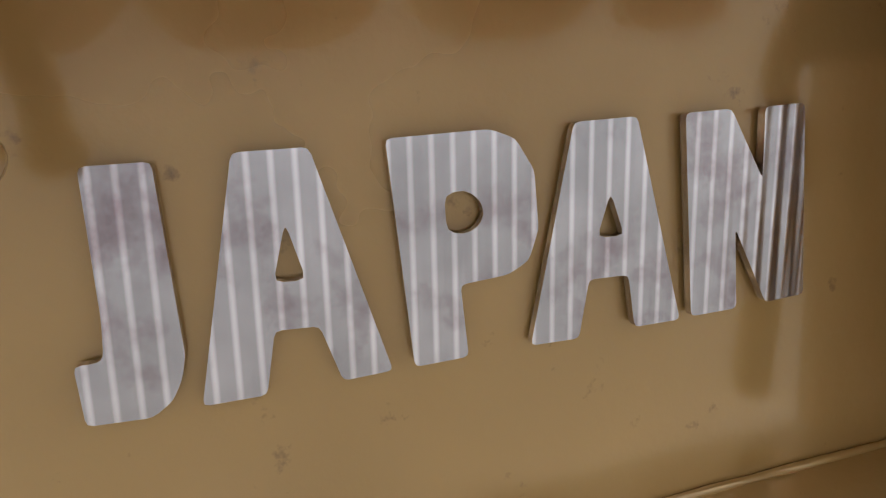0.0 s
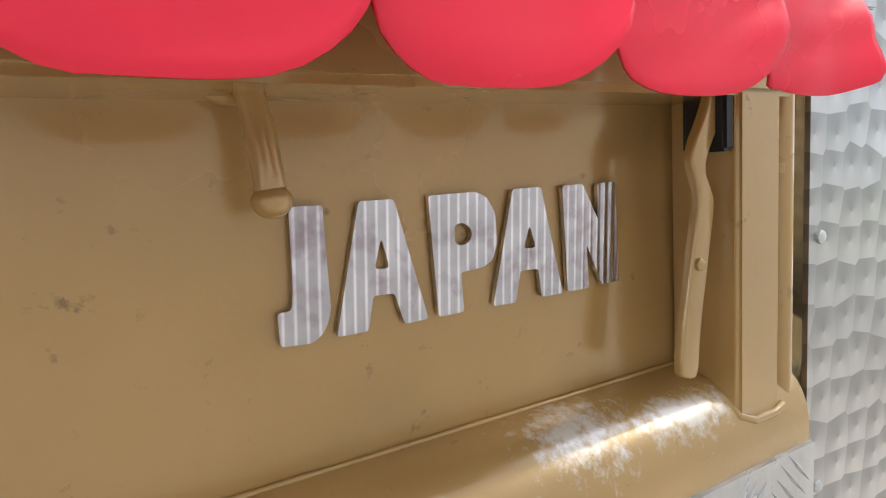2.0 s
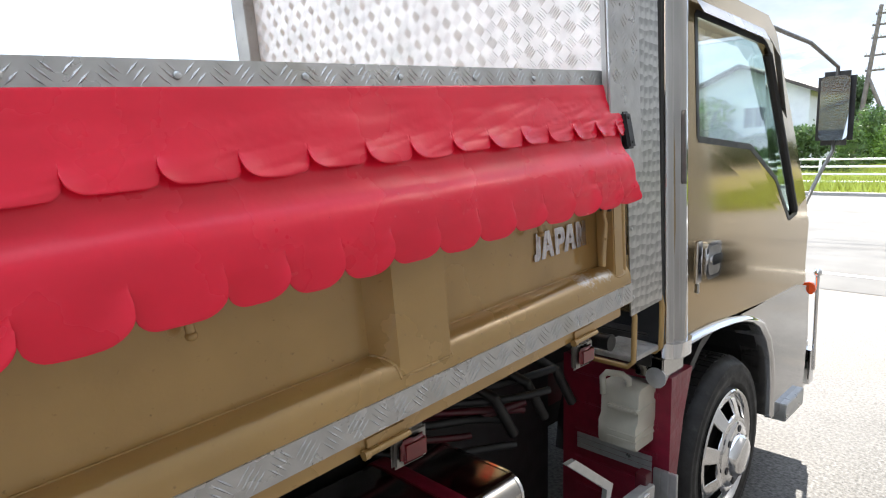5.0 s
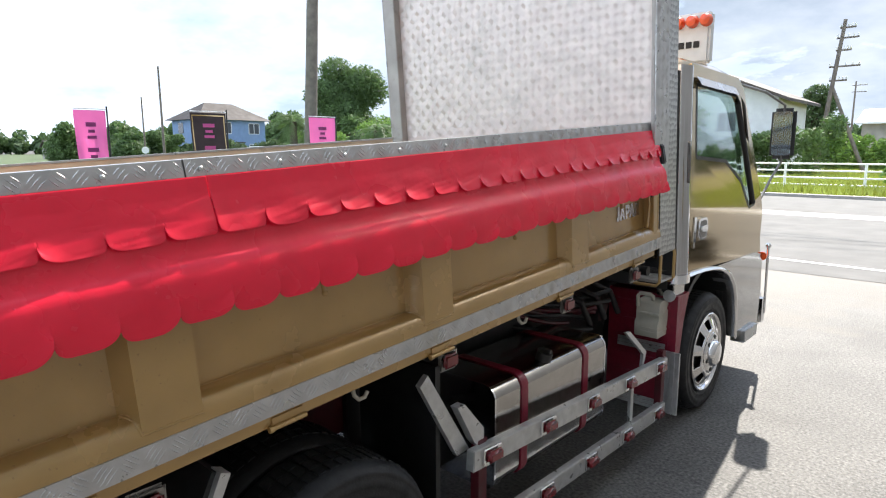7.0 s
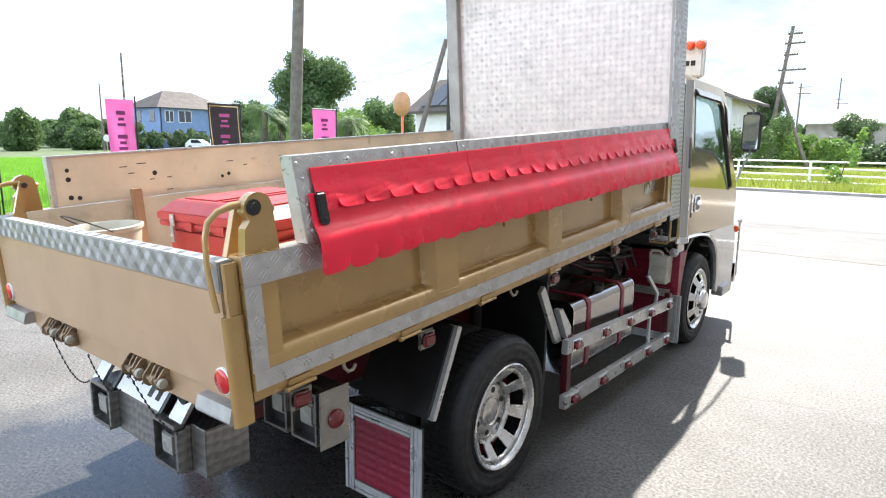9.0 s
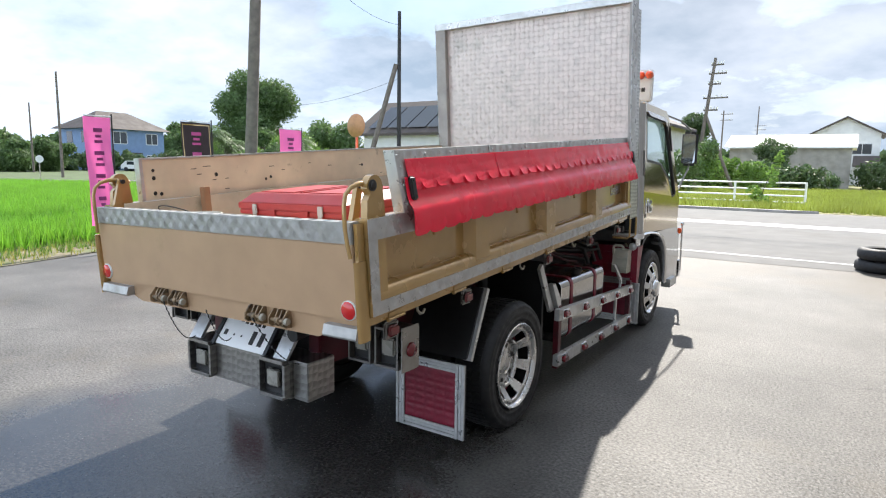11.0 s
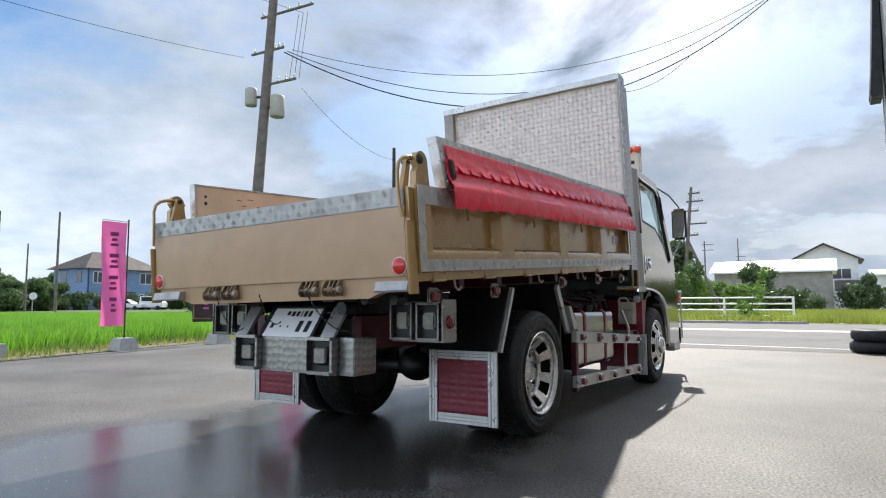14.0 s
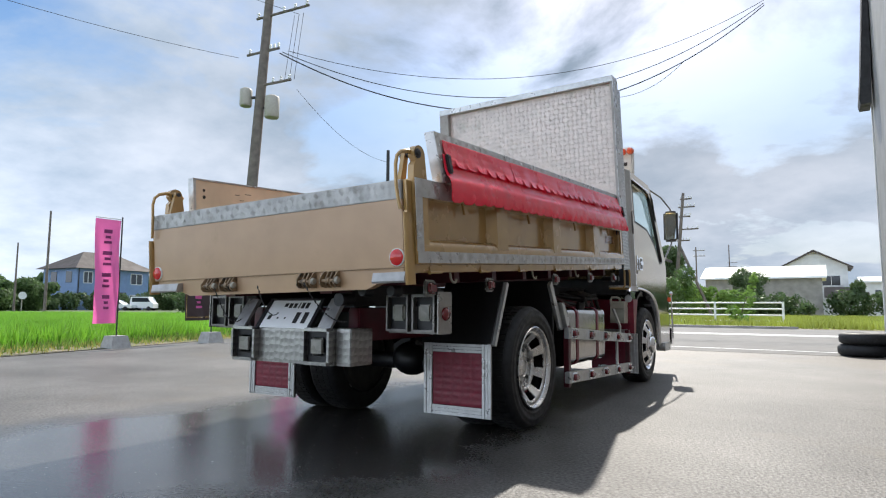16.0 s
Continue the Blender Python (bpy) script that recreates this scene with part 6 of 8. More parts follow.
        for k in range(3):
            add_box(bm, s * 0.66 - 0.135, s * 0.66 + 0.135, 3.430, 3.434, z0 + 0.019 * k, z0 + 0.017 + 0.019 * k)
        part("splash_border", bm, alu, truck, bevel=0.001)
# cab front, windscreen and floor
bm = bmesh.new()
add_prism(bm, [(4.86, 1.15), (4.95, 0.82), (4.96, 0.36), (4.90, 0.36), (4.89, 0.80), (4.74, 1.12)], "x", -0.82, 0.82)
part("cab_front", bm, cab_gold, truck, "gold cab front", bevel=0.01)
bm = bmesh.new()
bm.faces.new([bm.verts.new(p) for p in ((-0.77, 4.36, 1.875), (0.77, 4.36, 1.875), (0.77, 4.84, 1.15), (-0.77, 4.84, 1.15))])
ws = part("windscreen", bm, glass, truck, "clear windscreen")
ws.visible_shadow = False
wm = ws.modifiers.new("thickness", "SOLIDIFY")
wm.thickness = 0.005
for s in (-1, 1):
    bm = bmesh.new()
    add_prism(bm, [(4.262, 1.935), (4.335, 1.930), (4.46, 1.80), (4.60, 1.635), (4.74, 1.445), (4.83, 1.25), (4.885, 1.10), (4.845, 1.10), (4.785, 1.205), (4.365, 1.880)], "x", s * 0.77, s * 0.842)
    for v in bm.verts:
        if abs(v.co.x) > 0.8:
            v.co.x = s * (door_x(v.co.z) - 0.10 * max(0, v.co.y - 4.45))
    part("windscreen_pillar", bm, chrome, truck, "bright windscreen pillar cover", bevel=0.006)
    # front bumper corner pole with ball
    bm = bmesh.new()
    add_tube(bm, [(s * 0.86, 5.02, 0.36), (s * 0.86, 4.99, 0.84)], 0.009, 8)
    add_ball(bm, (s * 0.86, 4.99, 0.85), 0.020, 12, 8)
    part("corner_pole", bm, chrome, truck, "chrome corner guide pole", smooth=True)
    bm = bmesh.new()
    add_lathe(bm, [(0.03, 0.0), (0.03, 0.02), (0.0, 0.03)], 12, (s * 0.84, 4.93, 0.78), "y")
    part("turn_signal", bm, orange_lens, truck, "orange corner turn signal", smooth=True)
    # mirror on a stay ahead of the pillar
    bm = bmesh.new()
    xm = 0.83 * s
    add_box(bm, xm - 0.080, xm + 0.080, 5.22, 5.27, 1.445, 1.80)
    mir = part("mirror_housing", bm, black, truck, "black wing mirror", bevel=0.024, seg=4, smooth=True)
    bm = bmesh.new()
    add_prism(bm, round_rect(xm - 0.062, xm + 0.062, 1.470, 1.776, 0.026, 5), "y", 5.2145, 5.2195)
    part("mirror_glass", bm, mirror_mat, mir)
    bm = bmesh.new()
    add_tube(bm, [(0.80 * s, 4.30, 1.90), (0.83 * s, 4.75, 1.88), (0.83 * s, 5.24, 1.82), (0.83 * s, 5.25, 1.42), (0.82 * s, 5.05, 1.30), (0.82 * s, 4.80, 1.15)], 0.009, 8)
    part("mirror_stay", bm, dark_steel, mir, smooth=True)
box_part("front_bumper", (-0.86, 0.86, 4.93, 5.06, 0.27, 0.50), chrome, truck, "chrome front bumper", bevel=0.03)
box_part("cab_floor", (-0.78, 0.78, 3.50, 4.70, 0.80, 0.88), black, truck)
box_part("cab_back", (-0.80, 0.80, 3.46, 3.50, 0.86, 1.40), black, truck)
for xc in (-0.42, 0.42):
    bm = bmesh.new()
    add_box(bm, xc - 0.22, xc + 0.22, 3.70, 4.20, 0.95, 1.12)
    add_box(bm, xc - 0.22, xc + 0.22, 3.58, 3.72, 1.10, 1.55)
    part("seat", bm, dark_metal, truck, "dark cab seat", bevel=0.04, seg=3, smooth=True)
bm = bmesh.new()
add_box(bm, -0.75, 0.75, 4.38, 4.68, 0.95, 1.18)
part("dashboard", bm, black, truck, bevel=0.04)
bm = bmesh.new()
add_tube(bm, [(0.40 + 0.2 * math.cos(a), 4.33 - 0.06 * math.sin(a), 1.25 + 0.19 * math.sin(a)) for a in [2 * math.pi * k / 20 for k in range(21)]], 0.015, 8)
part("steering_wheel", bm, black, truck, smooth=True)
# lamps on the cab roof
bm = bmesh.new()
add_box(bm, -0.755, 0.755, 3.90, 3.97, 1.992, 2.262)
board = part("roof_sign", bm, white_paint, truck, "white roof sign with beacon lamps", bevel=0.012)
for xc in (-0.735, -0.66, 0.585, 0.66, 0.735):
    bm = bmesh.new()
    add_lathe(bm, [(0.034, 0.0), (0.034, -0.02), (0.027, -0.040), (0.0, -0.050)], 16, (xc, 3.90, 2.215), "y")
    part("beacon", bm, orange_lens, board, "orange beacon lamp", smooth=True)
for k in range(6):
    box_part("bar", (0.46 + 0.042 * k, 0.492 + 0.042 * k, 3.8965, 3.8995, 2.075, 2.11), dark_metal, board, bevel=0)
# behind the cab: step, reservoir
bm = bmesh.new()
add_box(bm, 0.69, 0.828, 3.235, 3.40, 0.866, 0.880)
step = part("tread_step", bm, worn_plate, truck, "aluminium tread plate step", bevel=0.002)
bm = bmesh.new()
tread(bm, (0.692, 3.238, 0.880), (1, 0, 0), (0, 1, 0), (0, 0, 1), 0.13, 0.155, cell=0.036, bars=3, length=0.03, width=0.004)
part("tread_pattern", bm, worn_plate, step, kind="stuff")
for y in (3.225, 3.392):
    bm = bmesh.new()
    add_tube(bm, [(0.825, y, 1.03), (0.832, y, 1.0), (0.832, y, 0.875), (0.815, y, 0.856), (0.70, y, 0.856)], 0.008, 14)
    part("step_bracket", bm, gold, step, smooth=True)
bm = bmesh.new()
rp = [(y + 0.10, z - 0.045) for y, z in [(3.225, 0.60), (3.335, 0.60), (3.34, 0.66), (3.352, 0.675), (3.356, 0.775), (3.34, 0.79), (3.25, 0.79), (3.235, 0.775), (3.232, 0.69), (3.218, 0.675), (3.218, 0.62)]]
add_prism(bm, rp, "x", 0.672, 0.795)
res = part("coolant_reservoir", bm, tank_white, truck, "milky plastic reservoir bottle", bevel=0.012, seg=3, smooth=True)
for zc in (0.585, 0.605, 0.68):
    box_part("moulded_rib", (0.70, 0.7975, 3.3155, 3.440, zc - 0.006, zc + 0.006), tank_white, res, bevel=0.003)
bm = bmesh.new()
add_tube(bm, [(0.68, 3.33, 0.71), (0.68, 3.325, 0.765), (0.69, 3.33, 0.78), (0.735, 3.345, 0.78), (0.75, 3.355, 0.765), (0.75, 3.36, 0.735)], 0.010, 10)
part("bottle_neck", bm, tank_white, res, smooth=True)
bm = bmesh.new()
add_lathe(bm, [(0.024, 0.03), (0.024, 0.002), (0.032, 0.0), (0.032, -0.005), (0.0, -0.008)], 22, (0.812, 3.41, 0.770), "y")
part("filler_lid", bm, alu, truck, "round chrome filler lid", smooth=True)
box_part("air_filter_box", (0.45, 0.80, 3.40, 3.48, 0.80, 0.90), dark_metal, truck, bevel=0.004)

# ---- load in the bed ----
tb = thing("tool_box", "large red plastic tool box with steel latches, on the load floor", "tool box")
TX0, TX1, TY0, TY1 = -0.30, 0.42, 0.36, 0.92
bm = bmesh.new()
add_box(bm, TX0 + 0.025, TX1 - 0.025, TY0 + 0.025, TY1 - 0.025, 0.058, 0.292)
body = part("box_body", bm, tool_red, tb, m=BED, bevel=0.02)
bm = bmesh.new()
add_box(bm, TX0 + 0.004, TX1 - 0.004, TY0 + 0.004, TY1 - 0.004, 0.2925, 0.318)
part("rim", bm, tool_red, tb, m=BED, bevel=0.005)
bm = bmesh.new()
add_box(bm, TX0, TX1, TY0, TY1, 0.319, 0.352)
for v in add_box(bm, TX0 + 0.004, TX1 - 0.004, TY0 + 0.004, TY1 - 0.004, 0.350, 0.394):
    if v.co.z > 0.37:  # the lid slopes in to a flat top
        v.co.x += 0.05 if v.co.x < 0.06 else -0.05
        v.co.y += 0.05 if v.co.y < 0.64 else -0.05
for x0, x1 in ((-0.22, 0.02), (0.05, 0.08), (0.11, 0.35)):
    add_box(bm, x0, x1, TY0 + 0.08, TY1 - 0.08, 0.390, 0.399)
part("lid", bm, tool_red, tb, "ribbed red lid", m=BED, bevel=0.006)
for xc in (-0.17, 0.27):
    bm = bmesh.new()
    add_box(bm, xc - 0.016, xc + 0.016, TY0 - 0.008, TY0 - 0.001, 0.300, 0.345)
    add_box(bm, xc - 0.012, xc + 0.012, TY0 - 0.012, TY0 - 0.004, 0.235, 0.300)
    add_tube(bm, [(xc - 0.014, TY0 - 0.010, 0.262), (xc + 0.014, TY0 - 0.010, 0.262)], 0.005, 8)
    part("latch", bm, alu, tb, "steel latch", m=BED, bevel=0.0015)
for xc in (-0.06, 0.16):
    bm = bmesh.new()
    add_box(bm, xc - 0.03, xc + 0.03, TY0 - 0.004, TY0 + 0.003, 0.285, 0.322)
    part("clasp_seat", bm, tool_red, tb, m=BED, bevel=0.003)
st = thing("wooden_stake", "square brown wooden stake standing in the truck bed", "stake")
bm = bmesh.new()
add_box(bm, -0.757, -0.717, 0.47, 0.51, 0.058, 0.41)
part("stake", bm, stake_wood, st, m=BED, bevel=0.003)
bucket = thing("bucket", "white plastic bucket with a rolled rim on the load floor", "bucket")
bm = bmesh.new()
add_lathe(bm, [(0.0, 0.0), (0.105, 0.0), (0.112, 0.01), (0.138, 0.215), (0.146, 0.218), (0.147, 0.232), (0.138, 0.236), (0.132, 0.228), (0.108, 0.02), (0.0, 0.016)], 36, (-0.50, 0.235, 0.060), "z")
part("bucket_body", bm, tank_white, bucket, m=BED, smooth=True)
bm = bmesh.new()
add_tube(bm, [(-0.50 + 0.146 * math.cos(a), 0.235 + 0.146 * math.sin(a) * 0.8 - 0.03, 0.285 - 0.07 * math.sin(a)) for a in [math.pi * (1 + k / 16) for k in range(17)]], 0.003, 6)
part("handle", bm, dark_metal, bucket, m=BED, smooth=True)

# left flank of the chassis: unseen dark blocks added to stop light, and guard
box_part("left_rear_light_block", (-0.80, -0.42, 1.85, 2.75, 0.32, 0.74), dark_metal, truck, bevel=0.02)
box_part("left_front_light_block", (-0.80, -0.42, 2.80, 3.38, 0.40, 0.80), dark_metal, truck, bevel=0.02)
box_part("engine_light_block", (-0.36, 0.36, 3.30, 4.50, 0.42, 0.86), dark_metal, truck, bevel=0.03)
for z in (0.22, 0.48):
    box_part("left_guard_bar", (-0.85, -0.82, 1.80, 3.33, z - 0.035, z + 0.035), alu, truck)

# ---- surroundings ----


def leaf_cloud(name, blobs, count, size, material, parent, seed, kind=""):
    """Many small leaf faces in a shell of uneven lobes; blobs are (centre, radii)."""
    rng = np.random.default_rng(seed)
    verts, faces = [], []
    weights = np.array([r[0] * r[1] + r[1] * r[2] + r[0] * r[2] for _, r in blobs], float)
    picks = rng.choice(len(blobs), count, p=weights / weights.sum())
    d = rng.normal(size=(count, 3))
    d /= np.linalg.norm(d, axis=1)[:, None]
    depth = rng.uniform(0.35, 1.0, count) ** 0.5 * rng.uniform(0.85, 1.12, count)
    cen = np.array([b[0] for b in blobs], float)[picks]
    rad = np.array([b[1] for b in blobs], float)[picks]
    pos = cen + d * rad * depth[:, None]
    pos[:, 2] = np.maximum(pos[:, 2], 0.03)
    a = rng.normal(size=(count, 3))
    a /= np.linalg.norm(a, axis=1)[:, None]
    b = np.cross(a, d + 0.6 * rng.normal(size=(count, 3)))
    b /= np.linalg.norm(b, axis=1)[:, None] + 1e-9
    s = (size * rng.uniform(0.5, 1.3, count))[:, None]
    quad = np.stack([pos - a * s, pos + b * s * 0.5, pos + a * s, pos - b * s * 0.5], axis=1).reshape(-1, 3)
    me = bpy.data.meshes.new(name)
    me.from_pydata(quad.tolist(), [], np.arange(count * 4).reshape(-1, 4).tolist())
    me.materials.append(material)
    ob = new(name, me)
    ob.parent = parent
    if kind:
        ob["kind"] = kind
    return ob


def tree(at, height, radius, seed, label, material=leaf_mat, leaves=7000, leaf=0.22, bare=0.3):
    rng = random.Random(seed)
    x, y = at
    t = thing("tree", label, "tree", "trees beyond the yard")
    bm = bmesh.new()
    add_tube(bm, [(x, y, 0), (x + 0.1, y, height * 0.3), (x - 0.05, y + 0.1, height * 0.75)], [radius * 0.10, radius * 0.07, radius * 0.03], 10)
    blobs = []
    for k in range(9):
        a, z = rng.uniform(0, 6.28), height * rng.uniform(bare + 0.1, 0.88)
        reach = radius * rng.uniform(0.35, 0.75) * (1 - 0.5 * max(0, z / height - 0.6))
        tip = (x + reach * math.cos(a), y + reach * math.sin(a), z)
        add_tube(bm, [(x, y, z * 0.6), (x + 0.5 * reach * math.cos(a), y + 0.5 * reach * math.sin(a), z * 0.85), tip], [radius * 0.04, radius * 0.025, radius * 0.01], 6)
        r = radius * rng.uniform(0.32, 0.52)
        blobs.append((tip, (r, r, r * 0.8)))
    part("trunk", bm, bark, t, smooth=True)
    blobs.append(((x, y, height * 0.65), (radius * 0.6, radius * 0.6, height * 0.28)))
    leaf_cloud("crown", blobs, leaves, leaf, material, t, seed)
    return t


def bush_row(name, label, p, q, height, depth, count, leaf, material, seed):
    """A row of shrubs from p to q, as one uneven mass of leaves."""
    rng = random.Random(seed)
    n = max(3, int(math.dist(p, q) / (height * 0.8)))
    blobs = []
    for k in range(n):
        f = (k + rng.uniform(-0.3, 0.3)) / (n - 1)
        h = height * rng.uniform(0.6, 1.1)
        c = (p[0] + (q[0] - p[0]) * f, p[1] + (q[1] - p[1]) * f + rng.uniform(-0.3, 0.3) * depth)
        blobs.append(((*c, h * 0.42), (height * 0.75, depth * 0.5, h * 0.48)))
        for _ in range(5):  # smaller lumps break the outline
            r = height * rng.uniform(0.12, 0.30)
            blobs.append(((c[0] + rng.uniform(-0.7, 0.7) * height, c[1] + rng.uniform(-0.7, 0.7) * height * 0.6, h * rng.uniform(0.45, 0.95)), (r * rng.uniform(0.8, 1.5), r, r * rng.uniform(0.6, 1.3))))
    ob = leaf_cloud(name, blobs, count, leaf, material, None, seed)
    return tagged(ob, label, "bushes", kind="stuff")


EYE = Vector((2.226, -2.084, 0.69))  # the point from which far things are laid out by bearing


def bearing(deg, dist):
    """A place at a bearing (degrees from +y towards -x) and a distance from the yard's corner."""
    a = radians(deg)
    return (EYE.x - dist * math.sin(a), EYE.y + dist * math.cos(a))


# rice field, its verges, the far lane
field = [(-8.2, 2.0), (-9.1, 5.6), (-11.2, 12.4), (-13.5, 18.0), (-25.4, 19.2), (-36, 14.2), (-90, -12), (-90, -60), (0, -60), (-5.6, -8.0)]
sheet("rice_field_ground", field, 0.008, rice_soil, "wet green soil of a rice field", "field")
sheet("far_lane", [(-13.5, 18.2), (-25.4, 19.4), (-36, 14.4), (-90, -11.8), (-92, -7.0), (-36.5, 20.5), (-25.4, 24.0), (-13.0, 22.0)], 0.012, road_mat, "pale lane beyond the rice field", "road")
sheet("right_meadow", [(-60, 22.2), (60, 22.2), (60, 120), (-60, 120)], 0.010, dry_grass, "yellow-green meadow beyond the road", "grass")
sheet("left_meadow", [(-92.5, -6.6), (-36.5, 20.8), (-25.4, 24.3), (-24.0, 60), (-140, 120), (-260, 40)], 0.014, far_grass, "grass before far houses", "grass")


def inside(px, py, poly):
    hit = np.zeros(px.shape, bool)
    for (ax, ay), (bx, by) in zip(poly, poly[1:] + poly[:1]):
        cond = ((ay > py) != (by > py)) & (px < (bx - ax) * (py - ay) / (by - ay + 1e-12) + ax)
        hit ^= cond
    return hit


def blades(name, label, category, poly, box, count, height, width, material, seed):
    rng = np.random.default_rng(seed)
    px, py = rng.uniform(box[0], box[1], count), rng.uniform(box[2], box[3], count)
    keep = inside(px, py, poly)
    px, py = px[keep], py[keep]
    n = len(px)
    a = rng.uniform(0, math.pi * 2, n)
    h = height * rng.uniform(0.6, 1.15, n)
    lean_x, lean_y = rng.normal(0, 0.25, n) * h, rng.normal(0, 0.25, n) * h
    wx, wy = np.cos(a) * width, np.sin(a) * width
    z = np.full(n, 0.006)
    v = np.stack([np.stack([px - wx, py - wy, z], 1), np.stack([px + wx, py + wy, z], 1), np.stack([px + lean_x, py + lean_y, h], 1)], 1).reshape(-1, 3)
    me = bpy.data.meshes.new(name)
    me.from_pydata(v.tolist(), [], np.arange(3 * n).reshape(-1, 3).tolist())
    me.materials.append(material)
    return tagged(new(name, me), label, category, kind="stuff")


blades("rice_plants", "dense bright green rice plants", "rice", field, (-40, -7.4, -9, 20), 330000, 0.36, 0.020, rice_leaf, 4)
verge = [(-4.3, -8.0), (-6.1, -2.0), (-7.0, 2.0), (-8.0, 5.6), (-10.0, 12.4), (-12, 16), (-13.4, 16), (-11.5, 12.4), (-9.4, 5.6), (-8.5, 2.0), (-7.4, -2.0), (-5.7, -8.0)]
sheet("verge_soil", verge, 0.010, mat("sandy_verge_soil", (0.20, 0.165, 0.11), 0.9, 0.0, 6, 0.3, 0.05, 0.4, 40, dirt_or_reflection=(0.12, 0.14, 0.05), blotch_scale=2.0, blotch_at=0.5), "sandy soil strip between yard and field", "soil")
verge_in = [(x - 0.35, y) for x, y in verge[:6]] + verge[6:]
blades("verge_weeds", "low green weeds beside the rice field", "weeds", verge_in, (-13.4, -4, -8, 16), 26000, 0.17, 0.014, far_weed, 15)
blades("verge_grass", "dry yellow grass along the yard's edge", "grass", verge, (-13.4, -4, -8, 16), 22000, 0.10, 0.010, dry_grass, 5)
meadow = [(-40, 22.4), (30, 22.4), (30, 50), (-40, 50)]
blades("meadow_grass", "tall yellow-green grass behind the fence", "grass", meadow, (-20, 12, 22.6, 46), 60000, 0.32, 0.035, mat("meadow_blades", (0.38, 0.42, 0.07), 0.7, 0.0, 0.6, 0.3), 6)

# road markings, kerb
# wider than the marking: the road's wet glare is painted in with it
sheet("edge_line_and_glare", [(-30, 16.2), (12, 15.6), (12, 16.5), (-30, 17.1)], 0.008, line_paint, "worn white edge line widened by the road's painted glare", "road marking")
sheet("centre_line", [(-4, 9.75), (3.0, 9.35), (3.0, 9.45), (-4, 9.9)], 0.008, line_paint, "thin pale joint line", "road marking")
sheet("kerb", [(-40, 21.7), (0.7, 21.7), (1.6, 22.0), (-40, 22.1)], 0.09, grey_wall, "low dark concrete kerb along the road", "kerb", thick=0.09)

# white guard fence
fence = thing("guard_fence", "white painted steel guard fence beside the road", "fence")
for k in range(13):
    x = 1.0 - 2.5 * k
    bm = bmesh.new()
    add_tube(bm, [(x, 25.8, 0.0), (x, 25.8, 0.97)], 0.045, 10)
    part("post", bm, white_paint, fence, smooth=True)
for z in (0.93, 0.68, 0.43, 0.18):
    bm = bmesh.new()
    add_tube(bm, [(1.0, 25.8, z), (-31.0, 25.8, z)], 0.032, 8)
    part("rail", bm, white_paint, fence, smooth=True)
bm = bmesh.new()
sp = thing("climbing_plant", "young leafy plant growing through the fence", "plant")
add_tube(bm, [(-0.55, 25.6, 0), (-0.4, 25.5, 0.8), (-0.1, 25.5, 1.5), (0.05, 25.5, 2.1)], [0.02, 0.016, 0.012, 0.006], 6)
part("stem", bm, bark, sp)
leaf_cloud("leaves", [((-0.75, 25.55, 0.55), (0.30, 0.2, 0.35)), ((-0.45, 25.55, 0.25), (0.4, 0.2, 0.2)), ((-0.15, 25.5, 1.2), (0.22, 0.2, 0.5)), ((0.02, 25.5, 1.9), (0.13, 0.15, 0.35))], 300, 0.10, leaf_light, sp, 12)

# shrubs and trees to the right
bush_row("shrubs", "mixed green shrubs before the white house", (-14, 33.6), (-5.6, 34.2), 2.5, 1.8, 16000, 0.11, leaf_mat, 27)
bush_row("shrubs", "dense green shrubs behind the meadow", (-16, 46), (0.2, 47), 2.0, 2.2, 18000, 0.13, hedge_leaf, 21)
bush_row("shrubs", "pale green shrubs before a shed", (-9, 44), (-3.2, 44), 2.5, 2.0, 9000, 0.12, leaf_light, 22)
bush_row("shrubs", "dark rounded shrubs before the shed wall", (-7, 48), (-0.4, 49), 2.5, 2.2, 14000, 0.12, hedge_leaf, 24)
bush_row("shrubs", "dark shrubs beside the house", (3.4, 56), (11, 56), 2.4, 2.2, 9000, 0.16, hedge_leaf, 23)
tree((-7.9, 48.0), 5.6, 1.9, 31, "dark round tree behind the road", hedge_leaf, 16000, 0.10)
tree((-2.6, 50.0), 3.9, 1.5, 32, "small dark tree beside the shed", hedge_leaf, 9000, 0.08)


